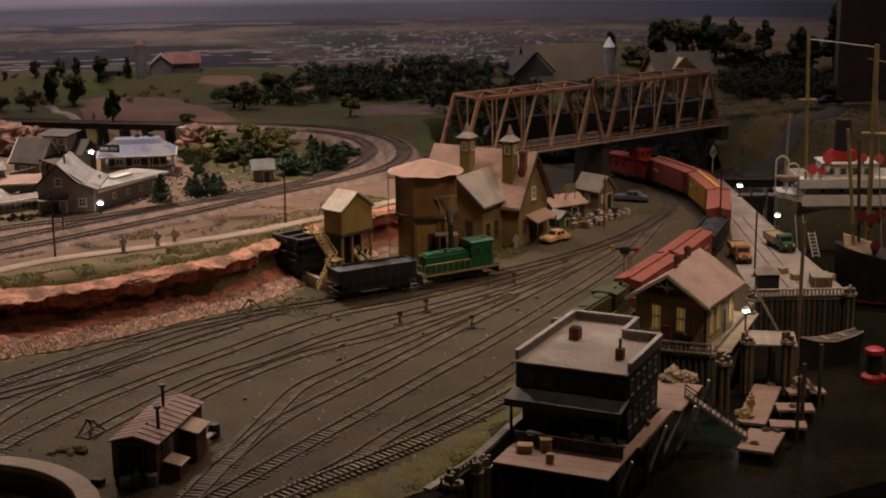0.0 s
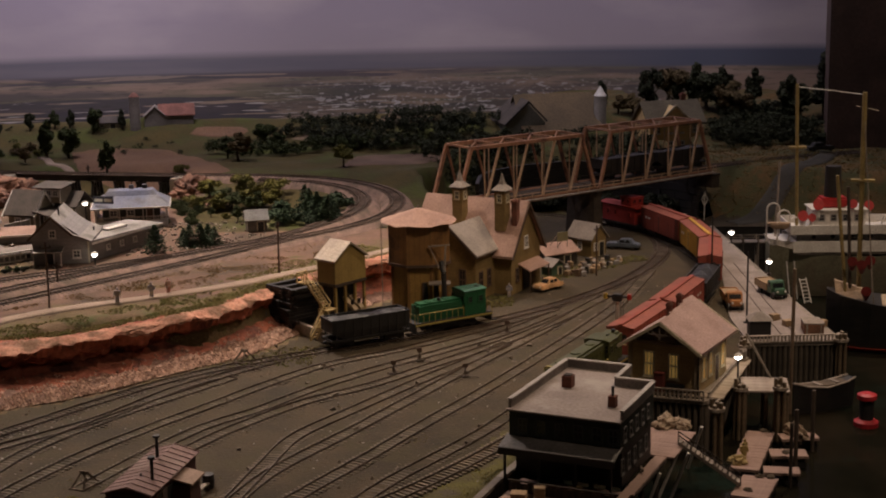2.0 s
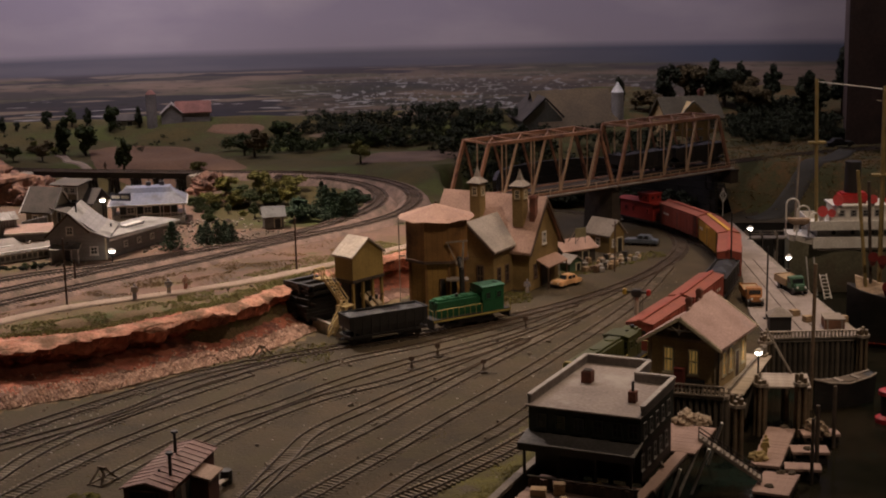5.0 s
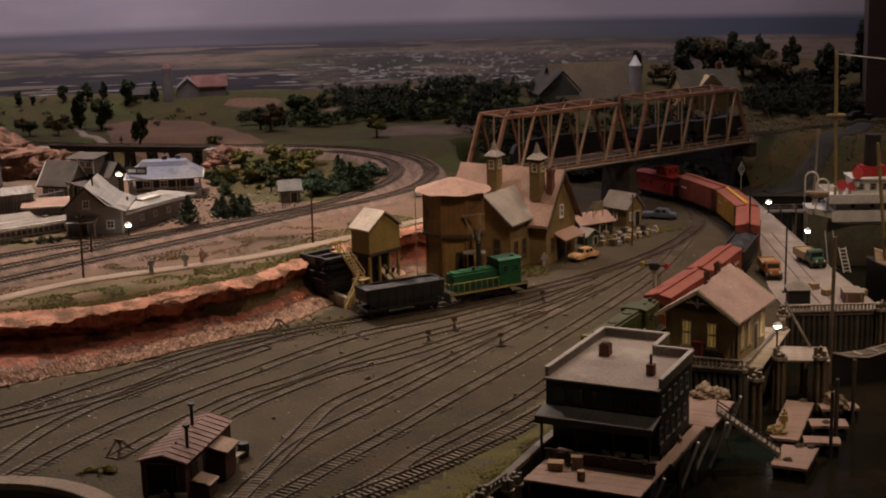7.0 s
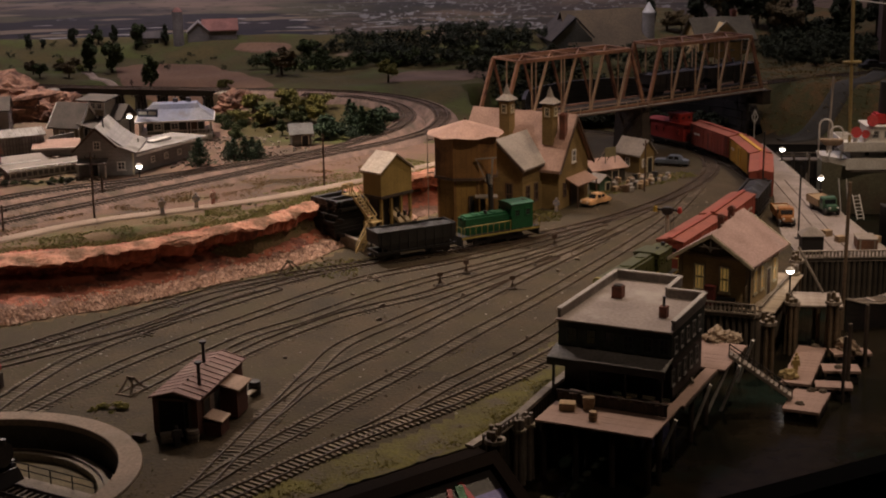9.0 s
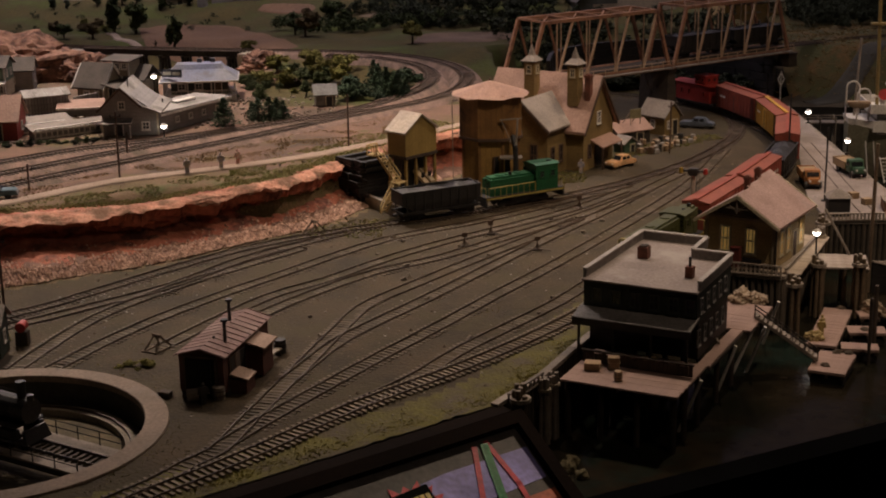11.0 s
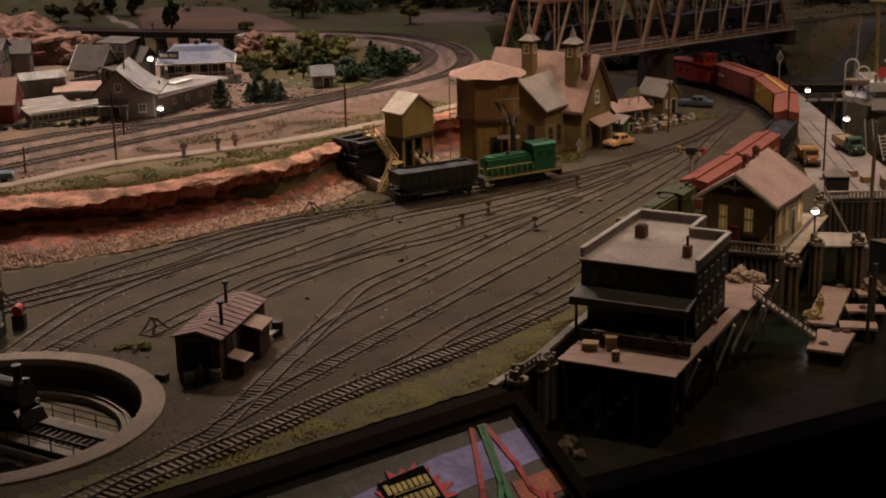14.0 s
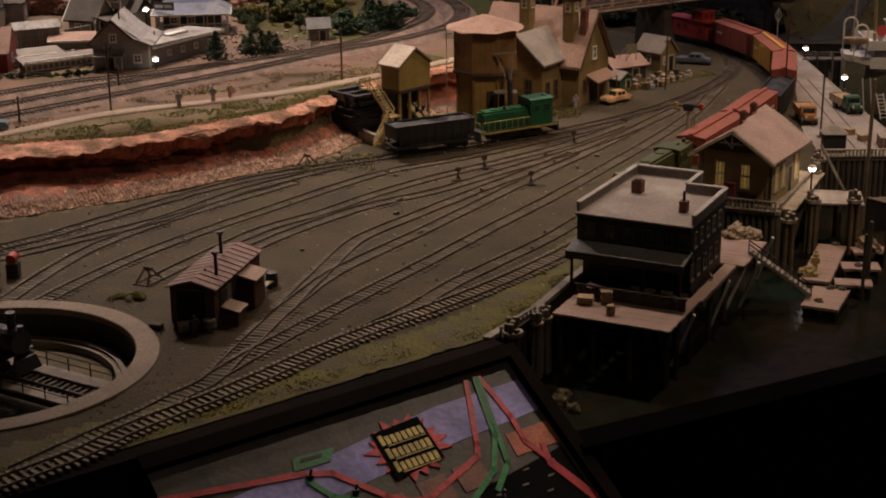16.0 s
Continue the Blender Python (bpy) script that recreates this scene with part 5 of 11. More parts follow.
def depot():
    t = thing("depot", pose(0.151, 2.089, 0, 0, 0, 58), "large mustard depot with steep faded roofs and two roof turrets", "depot building")
    W, D, h, rise = 0.093, 0.165, 0.066, 0.064
    part("wall", gable_walls(W, D, h, rise), TAN, t)
    part("roof", gable_roof(W, D, h, rise, 0.008, 0.006, 0.0026), ROOF_PINK, t, "steep faded pink roof")
    rafters(t, W, D, h, rise, 0.008, 0.006, BROWNTRIM)
    # cross wing towards the yard
    w = part("wing_wall", Solid().prism([(0.028, 0), (0.108, 0), (0.108, 0.072), (0.068, 0.106), (0.028, 0.072)], "x", -0.057, 0.03), TAN, t)
    k = (0.106 - 0.072) / 0.04
    r = Solid()
    for s in (-1, 1):
        o = [(0.068 + s * 0.047, 0.072 - 0.007 * k + 0.0005), (0.068, 0.1065), (0.068, 0.1095), (0.068 + s * 0.047, 0.072 - 0.007 * k + 0.003)]
        r.prism(o, "x", -0.064, 0.036)
    part("wing_roof", r, ROOF_GREY, t, "grey shingled wing roof")
    part("wing_bargeboard", Solid().beam((-0.0648, 0.021, 0.0655), (-0.0648, 0.068, 0.106), 0.0018, 0.004).beam((-0.0648, 0.115, 0.0655), (-0.0648, 0.068, 0.106), 0.0018, 0.004), BROWNTRIM, t)
    m = pose(-0.057, 0.05, 0.014, 0, 0, -90)
    window(t, m, 0.012, 0.032, BROWNTRIM, GLASS)
    window(t, pose(-0.057, 0.085, 0.014, 0, 0, -90), 0.012, 0.032, BROWNTRIM, GLASS)
    for u in (-0.042, -0.018):
        window(t, pose(u, 0.0278, 0.016), 0.011, 0.026, BROWNTRIM)
    window(t, on_wall("front", W, D, 0.047, 0.063), 0.012, 0.019, WHITE)
    door(t, on_wall("front", W, D, 0.050, 0.001), 0.026, 0.030, BLACK, BROWNTRIM)
    window(t, on_wall("front", W, D, 0.018, 0.018), 0.010, 0.020, BROWNTRIM)
    part("porch_roof", Solid().prism([(0.001, 0.044), (-0.020, 0.034), (-0.020, 0.0322), (0.001, 0.042)], "x", 0.022, 0.086), ROOF_PINK, t)
    for x in (0.024, 0.084):
        part("porch_post", Solid().beam((x, -0.019, 0), (x, -0.019, 0.033), 0.0018), BROWNTRIM, t)
    chimney(t, 0.026, 0.006, 0.094, 0.138, 0.009, BRICK)
    # turrets astride the roof
    for y in (0.026, 0.098):
        x = 0.022
        q = part("turret", Solid().box(x - 0.0085, y - 0.0085, 0.092, x + 0.0085, y + 0.0085, 0.151), TAN, t)
        part("cornice", Solid().box(x - 0.010, y - 0.010, 0.1505, x + 0.010, y + 0.010, 0.1528), BROWNTRIM, q)
        part("turret_roof", Solid().drum(x, y, 0.1528, 0.161, 0.0175, 0.006, 4, math.pi / 4).drum(x, y, 0.161, 0.177, 0.006, 0.0006, 4, math.pi / 4), ROOF_GREY, q)
        for f, mm in (("w", pose(x, y - 0.0085, 0.134)), ("s", pose(x - 0.0085, y, 0.134, 0, 0, -90))):
            window(t, mm, 0.0085, 0.013, CREAM, GLASS, bars=1)


depot()


def shack(name, x, y, turn, w, d, h, rise, wall, roof, label, ridge="y", doors=True, win=True, z=0.0):
    t = thing(name, pose(x, y, z, 0, 0, turn), label, "shed")
    part("wall", gable_walls(w, d, h, rise, ridge), wall, t)
    part("roof", gable_roof(w, d, h, rise, 0.004, 0.004, 0.0018, ridge), roof, t)
    if doors:
        door(t, on_wall("front", w, d, w * 0.68, 0.0005), min(0.011, w * 0.3), min(0.023, h * 0.75), BLACK, CREAM)
    if win:
        window(t, on_wall("front", w, d, w * 0.28, h * 0.35), min(0.009, w * 0.26), min(0.013, h * 0.45), WHITE)
        window(t, on_wall("right", w, d, d * 0.5, h * 0.35), 0.009, min(0.013, h * 0.45), WHITE)
        window(t, on_wall("left", w, d, d * 0.5, h * 0.35), 0.009, min(0.013, h * 0.45), WHITE)
    return t


shack("shack", 0.300, 2.335, 42, 0.036, 0.050, 0.032, 0.020, TAN, ROOF_GREY, "little tan cottage with a grey roof")
shack("shack", 0.218, 2.262, 30, 0.062, 0.045, 0.022, 0.012, mat("dark_open_shed", (0.05, 0.04, 0.03), None, 40, 300, 0.9), ROOF_PINK, "open lean-to with a pink roof and piled goods", ridge="x", win=False)
shack("shack", 0.222, 2.205, 40, 0.026, 0.022, 0.016, 0.008, mat("green_boards", (0.07, 0.12, 0.07), None, 60, 400, 0.8), ROOF_GREY, "tiny green boarded shack", win=False)
t = thing("roof_sign", pose(0.246, 2.272, 0.036, 0, 0, 28), "small tilted sign frame on the lean-to roof", "sign")
part("board", Solid().box(-0.010, 0, 0.006, 0.010, 0.0012, 0.021), mat("olive_board", (0.23, 0.20, 0.11), None, 50, 300, 0.8), t)
for x in (-0.009, 0.009):
    part("strut", Solid().beam((x, 0.001, 0.018), (x - 0.006, 0.014, -0.002), 0.0011).beam((x, 0.0006, -0.004), (x, 0.0006, 0.007), 0.0011), OLDWOOD, t)

# ---- truss bridge, trestle ----
RUST = mat("rusty_girder", (0.34, 0.18, 0.108), (0.25, 0.125, 0.077), 45, 400, 0.75, dirt=(0.13, 0.065, 0.05), dirt_scale=30)
# bars paler than the girders: the lamplight on them is in this colour
LIT_BAR = mat("lit_lacing", (0.46, 0.33, 0.215), (0.36, 0.24, 0.155), 45, 400, 0.75)


def truss_bridge():
    B = pose(0.077, 2.312, 0.0, 0, 0, 35.3)
    z0, z1, dp = 0.088, 0.185, 0.066
    for k, (a, b, ea, eb) in enumerate(((0.0, 0.306, 0.034, 0.033), (0.312, 0.594, 0.029, 0.034))):
        t = thing("truss_bridge", B, "rusty through truss railway bridge span", "bridge", "bridge spans")
        n = 5
        px = [a + (b - a) * i / n for i in range(n + 1)]
        ta, tb = a + ea, b - eb
        tx = [ta + (tb - ta) * i / (n - 1) for i in range(n)]
        for y in (0.0, dp):
            part("bottom_chord", Solid().beam((a, y, z0), (b, y, z0), 0.004, 0.009), RUST, t)
            part("top_chord", Solid().beam((ta, y, z1), (tb, y, z1), 0.0055, 0.0055), RUST, t)
            part("end_post", Solid().beam((a + 0.002, y, z0), (ta, y, z1), 0.0050, 0.0050), RUST, t)
            part("end_post", Solid().beam((b - 0.002, y, z0), (tb, y, z1), 0.0050, 0.0050), RUST, t)
            for i in range(n):
                part("hanger", Solid().beam((px[i + 1] if i < n - 1 else px[i], y, z0), (px[i + 1] if i < n - 1 else px[i], y, z1), 0.0018), LIT_BAR, t)
                if i < n - 1:
                    # near diagonals take the paler lit colour, far ones the girder rust
                    part("diagonal", Solid().beam((px[i + 1], y, z0), (tx[i + 1] if y == 0 else tx[i], y, z1), 0.0032, 0.0032), LIT_BAR if y == 0 else RUST, t)
        for i in range(n):
            part("top_strut", Solid().beam((tx[i], 0, z1 + 0.001), (tx[i], dp, z1 + 0.001), 0.0034, 0.003), RUST, t)
            if i < n - 1:
                part("top_brace", Solid().beam((tx[i], 0.002, z1 + 0.0005), (tx[i + 1], dp - 0.002, z1 + 0.0005), 0.0018).beam((tx[i], dp - 0.002, z1 + 0.0005), (tx[i + 1], 0.002, z1 + 0.0005), 0.0018), RUST, t)
            part("floor_beam", Solid().beam((px[i] + 0.002, 0.002, z0 - 0.0015), (px[i] + 0.002, dp - 0.002, z0 - 0.0015), 0.003, 0.006), RUST, t)
        part("deck", Solid().box(a, 0.012, z0 + 0.0022, b, dp - 0.012, z0 + 0.0045), DARKWOOD, t)
        part("walkway", Solid().box(a, -0.012, z0 - 0.001, b, -0.0025, z0 + 0.0005), OLDWOOD, t)
        w = part("walkway_rail", Solid().beam((a, -0.012, z0 + 0.012), (b, -0.012, z0 + 0.012), 0.0009).beam((a, -0.012, z0 + 0.007), (b, -0.012, z0 + 0.007), 0.0007), LIT_BAR, t)
        for i in range(13):
            x = a + 0.001 + (b - a - 0.002) * i / 12
            part("railing_post", Solid().beam((x, -0.012, z0), (x, -0.012, z0 + 0.012), 0.0009), LIT_BAR, w)
    line = [tuple(B @ Vector((x, dp / 2, z0 + 0.0047))) for x in (0.0, 0.3, 0.6)] + [(0.69, 2.765, 0.0925), (0.90, 2.85, 0.0925)]
    track(line, TIE_MESH_DARK, "dark bridge track continuing onto the bank", single_ties=False)
    # piers
    pier = mat("stone_pier", (0.060, 0.044, 0.032), (0.035, 0.027, 0.020), 40, 300, 0.9, bump=0.8)
    for x in (0.309,):
        t = thing("bridge_pier", B @ pose(x, 0, 0), "weathered stone bridge pier", "bridge pier")
        part("shaft", Solid().hull([(-0.011, -0.004, 0), (0.011, -0.004, 0), (0.011, dp + 0.004, 0), (-0.011, dp + 0.004, 0)], [(-0.008, -0.001, 0.078), (0.008, -0.001, 0.078), (0.008, dp + 0.001, 0.078), (-0.008, dp + 0.001, 0.078)]), pier, t)
        part("cap", Solid().box(-0.010, -0.004, 0.078, 0.010, dp + 0.004, 0.0832), pier, t)
    for x, low in ((-0.012, -0.002), (0.602, 0.058)):
        t = thing("bridge_abutment", B @ pose(x, 0, 0), "dark stone bridge abutment in the bank", "abutment")
        part("wall", Solid().box(-0.010, -0.004, low, 0.010, dp + 0.004, 0.0805), pier, t)
        part("bearing_shelf", Solid().box(-0.011, -0.005, 0.0805, 0.011, dp + 0.005, 0.0834), pier, t)
    return B


BRIDGE = truss_bridge()


def under_bridge_screen():
    """Black stacked timbers added to stand for the deep shade under the bridge."""
    t = thing("shade_screen", Matrix.Identity(4), "black timber screen added for the deep shade behind the low line", "retaining wall", kind="structure")
    line = curve_points([(0.125, 2.58), (0.145, 2.70), (0.22, 2.79), (0.34, 2.83), (0.47, 2.76), (0.545, 2.66)], 0.012)
    rnd = random.Random(12)
    for a, b in zip(line, line[1:]):
        d = (b - a).normalized()
        for k in range(6):
            z = 0.0075 + k * 0.0145
            o = Vector((-d.y, d.x, 0)) * rnd.uniform(-0.0012, 0.0012)
            part("timber", Solid().beam(a + o + Vector((0, 0, z)), b + o + Vector((0, 0, z)), 0.007, 0.0136), BLACK, t)


under_bridge_screen()


def trestle():
    a, b = Vector((-0.745, 2.802, 0.0)), Vector((-0.435, 2.728, 0.0))
    t = thing("trestle", Matrix.Identity(4), "black timber trestle carrying the loop line", "trestle")
    d = (b - a).normalized()
    side = Vector((-d.y, d.x, 0))
    for s in (-0.011, 0.011):
        part("stringer", Solid().beam(a + side * s + Vector((0, 0, 0.086)), b + side * s + Vector((0, 0, 0.086)), 0.006, 0.011), BLACK, t)
    part("deck", Solid().beam(a + Vector((0, 0, 0.0915)), b + Vector((0, 0, 0.0915)), 0.034, 0.0016), DARKWOOD, t)
    for i in range(7):
        p = a + (b - a) * ((i + 0.5) / 7)
        z = land_z(p.x, p.y) - 0.004
        bent = part("bent", Solid().beam(p - side * 0.02 + Vector((0, 0, 0.079)), p + side * 0.02 + Vector((0, 0, 0.079)), 0.006, 0.005), BLACK, t)
        for s in (-0.016, -0.006, 0.006, 0.016):
            part("post", Solid().beam(p + side * s * 1.5 + Vector((0, 0, z)), p + side * s + Vector((0, 0, 0.077)), 0.0044), BLACK, bent)
        for q in (-1, 1):
            part("sway_brace", Solid().beam(p - side * 0.02 * q + Vector((0, 0, z + 0.004)), p + side * 0.016 * q + Vector((0, 0, 0.074)), 0.003, 0.0016), BLACK, bent)
    for p in (a - d * 0.014, b + d * 0.014):
        m = pose(p.x, p.y, 0.03, 0, 0, math.degrees(math.atan2(d.y, d.x)))
        single("trestle_abutment", Solid().box(-0.016, -0.024, 0, 0.016, 0.024, 0.0585).round(0.001), CONCRETE, m, "grey concrete trestle abutment block", "abutment", "trestle abutments")


trestle()


def rocks(x, y, rx, ry, h, seed, label="red rock outcrop behind the village"):
    bm = bmesh.new()
    bmesh.ops.create_icosphere(bm, subdivisions=5, radius=1)
    z0 = land_z(x, y) - 0.006
    for v in bm.verts:
        f = 1 + 0.30 * noise.noise(v.co * 2.1 + Vector((seed, 0, 0))) + 0.16 * noise.noise(v.co * 5 + Vector((seed, 3, 0))) + 0.10 * noise.noise(v.co * 12) + 0.07 * abs(noise.noise(v.co * 24)) + 0.03 * noise.noise(v.co * 50)
        lay = 0.05 * math.sin(v.co.z * 22 + 3 * noise.noise(v.co * 2))
        v.co = Vector((x + v.co.x * rx * (f + lay), y + v.co.y * ry * (f + lay), z0 + max(-0.2, v.co.z) * h * f))
    single("rock_outcrop", bm, mat("village_rock", (0.29, 0.155, 0.105), (0.18, 0.092, 0.064), 30, 170, 0.92, bump=1.0, amount=0.8, dirt=(0.085, 0.042, 0.03), dirt_scale=60, dirt_at=0.51), Matrix.Identity(4), label, "rock", "rock outcrops")


rocks(-0.875, 2.70, 0.190, 0.085, 0.078, 1)
rocks(-0.725, 2.675, 0.060, 0.050, 0.050, 3)
rocks(-0.392, 2.665, 0.038, 0.030, 0.030, 5, "red layered rock outcrop by the trestle end")
rocks(-0.345, 2.60, 0.030, 0.020, 0.016, 9, "low red rock among bushes")

# ---- village and farms ----
VZ = 0.053
BLUEROOF = mat("blue_grey_roof", (0.135, 0.15, 0.225), (0.20, 0.20, 0.225), 18, 300, 0.8, dirt=(0.11, 0.11, 0.125), dirt_scale=30, dirt_at=0.55)
SLATE = mat("pale_grey_roof", (0.35, 0.325, 0.30), (0.24, 0.22, 0.20), 45, 350, 0.85, dirt=(0.15, 0.135, 0.12), dirt_scale=26, dirt_at=0.53)
BROWNROOF = mat("brown_shingle", (0.085, 0.068, 0.056), (0.055, 0.045, 0.038), 40, 400, 0.85)


def grey_house():
    t = thing("house", pose(-0.556, 2.133, VZ, 0, 0, 3), "grey clapboard house with pale roofs and a porch", "house")
    W, D, h, rise = 0.082, 0.105, 0.033, 0.038
    part("wall", Solid().prism([(0, 0), (W, 0), (W, h), (0.030, h + rise), (0, h + 0.008)], "y", 0, D), GREYSIDE, t)
    r = Solid()
    for o in ([(-0.006, h + 0.0035), (0.030, h + rise + 0.0005), (0.030, h + rise + 0.0028), (-0.006, h + 0.0058)], [(0.030, h + rise + 0.0005), (0.060, h + 0.010), (W + 0.006, h - 0.001), (W + 0.006, h + 0.0015), (0.060, h + 0.0125), (0.030, h + rise + 0.0028)]):
        r.prism(o, "y", -0.006, D + 0.006)
    part("roof", r, SLATE, t, "pale grey shingled roof")
    part("bargeboard", Solid().beam((-0.006, -0.0068, h + 0.004), (0.030, -0.0068, h + rise), 0.0014, 0.003).beam((0.030, -0.0068, h + rise), (0.060, -0.0068, h + 0.010), 0.0014, 0.003), BROWNTRIM, t)
    part("corner_board", Solid().box(W - 0.0014, -0.001, 0, W + 0.001, 0.0012, h), CREAM, t)
    part("stovepipe", Solid().tube([(0.036, 0.03, h + rise - 0.012), (0.036, 0.03, h + rise + 0.012)], 0.0012, 7), BLACK, t)
    window(t, on_wall("front", W, D, 0.030, h + 0.006), 0.0105, 0.0125, WHITE)
    window(t, on_wall("front", W, D, 0.064, 0.008), 0.0125, 0.013, WHITE)
    part("porch_roof", Solid().prism([(0.002, 0.027), (-0.022, 0.022), (-0.022, 0.0205), (0.002, 0.025)], "x", 0.002, 0.046), SLATE, t)
    for x in (0.004, 0.044):
        part("porch_post", Solid().beam((x, -0.020, 0), (x, -0.020, 0.022), 0.0018), WHITE, t)
    door(t, on_wall("front", W, D, 0.024, 0.0005), 0.011, 0.019, BLACK, WHITE)
    # long rear wing
    w = thing("house_wing", pose(-0.474, 2.15, VZ, 0, 0, 62), "long low grey wing with a pale flat roof", "house")
    part("wall", Solid().prism([(0, 0), (0.165, 0), (0.165, 0.027), (0, 0.030)], "y", 0.0, 0.062), GREYSIDE, w)
    part("roof", Solid().prism([(-0.004, 0.0305), (0.169, 0.0275), (0.169, 0.0295), (-0.004, 0.0325)], "y", -0.006, 0.066), SLATE, w)
    part("skylight", Solid().box(0.07, 0.022, 0.0305, 0.115, 0.034, 0.0345), WHITE, w)
    part("vent", Solid().tube([(0.045, 0.03, 0.03), (0.045, 0.03, 0.043)], 0.0012, 7), BLACK, w)
    part("rafter_tail", Solid().box(-0.003, -0.0072, 0.026, 0.168, -0.006, 0.0292), WHITE, w)
    for u in (0.04, 0.072, 0.104, 0.138):
        window(w, on_wall("front", 0.165, 0.062, u, 0.010), 0.009, 0.009, WHITE)


grey_house()


def restaurant():
    t = thing("restaurant", pose(-0.520, 2.405, VZ + 0.006, 0, 0, 8), "veranda restaurant with a blue-grey hipped roof and roof sign", "restaurant")
    W, D = 0.118, 0.085
    part("wall", Solid().box(0.012, 0.012, 0.004, W - 0.012, D, 0.028), mat("dark_green_wall", (0.05, 0.055, 0.05), None, 40, 300, 0.8), t)
    part("floor", Solid().box(-0.001, -0.001, -0.0065, W + 0.001, D, 0.004), WHITE, t)
    part("eave_roof", Solid().hull([(-0.006, -0.006, 0.028), (W + 0.006, -0.006, 0.028), (W + 0.006, D + 0.006, 0.028), (-0.006, D + 0.006, 0.028)], [(0.016, 0.022, 0.044), (W - 0.016, 0.022, 0.044), (W - 0.016, D - 0.022, 0.044), (0.016, D - 0.022, 0.044)]), BLUEROOF, t, "blue-grey hipped roof")
    part("roof_cap", Solid().hull([(0.016, 0.022, 0.0442), (W - 0.016, 0.022, 0.0442), (W - 0.016, D - 0.022, 0.0442), (0.016, D - 0.022, 0.0442)], [(0.022, 0.028, 0.052), (W - 0.022, 0.028, 0.052), (W - 0.022, D - 0.028, 0.052), (0.022, D - 0.028, 0.052)]), BLUEROOF, t)
    part("eave_trim", Solid().box(-0.006, -0.0065, 0.0262, W + 0.006, -0.0045, 0.0285).box(W + 0.0045, -0.006, 0.0262, W + 0.0065, D, 0.0285).box(-0.0065, -0.006, 0.0262, -0.0045, D, 0.0285), WHITE, t)
    for x, y in [(u, 0.001) for u in (0.001, 0.040, 0.079, W - 0.001)] + [(0.001, v) for v in (0.028, 0.056, D)] + [(W - 0.001, v) for v in (0.03, 0.06)]:
        part("post", Solid().box(x - 0.001, y - 0.001, 0.004, x + 0.001, y + 0.001, 0.0265), WHITE, t)
    r = part("balustrade", Solid().beam((0, 0.001, 0.0115), (W, 0.001, 0.0115), 0.0012).beam((0.001, 0, 0.0115), (0.001, D, 0.0115), 0.0012).beam((W - 0.001, 0, 0.0115), (W - 0.001, D, 0.0115), 0.0012), WHITE, t)
    for i in range(30):
        part("baluster", Solid().beam((0.002 + i * 0.0039, 0.001, 0.004), (0.002 + i * 0.0039, 0.001, 0.0115), 0.0008), WHITE, r)
    for i in range(20):
        part("baluster", Solid().beam((0.001, 0.003 + i * 0.0041, 0.004), (0.001, 0.003 + i * 0.0041, 0.0115), 0.0008), WHITE, r)
    for u in (0.030, 0.058):
        window(t, pose(u, 0.012, 0.011), 0.014, 0.012, WHITE)
    door(t, pose(0.090, 0.012, 0.004), 0.010, 0.019, BROWNTRIM, WHITE)
    for x in (0.060, 0.082):
        part("roof_vent", Solid().box(x - 0.004, 0.046, 0.052, x + 0.004, 0.054, 0.0585), mat("dark_vent", (0.12, 0.11, 0.11), None, 50, 300, 0.7), t)
    s = thing("roof_sign", pose(-0.520, 2.405, VZ + 0.006, 0, 0, 8) @ pose(0.004, 0.004, 0.036, 0, 0, -20), "rounded dark roof sign with pale unreadable lettering", "sign")
    part("board", Solid().box(-0.006, 0, 0.0, 0.030, 0.0016, 0.013).round(0.0007), mat("navy_sign", (0.06, 0.07, 0.11), None, 50, 300, 0.6), s)
    for x0, x1 in ((-0.003, 0.011), (0.014, 0.027)):
        part("lettering", Solid().box(x0, -0.0006, 0.004, x1, -0.0001, 0.009), WHITE, s)


restaurant()


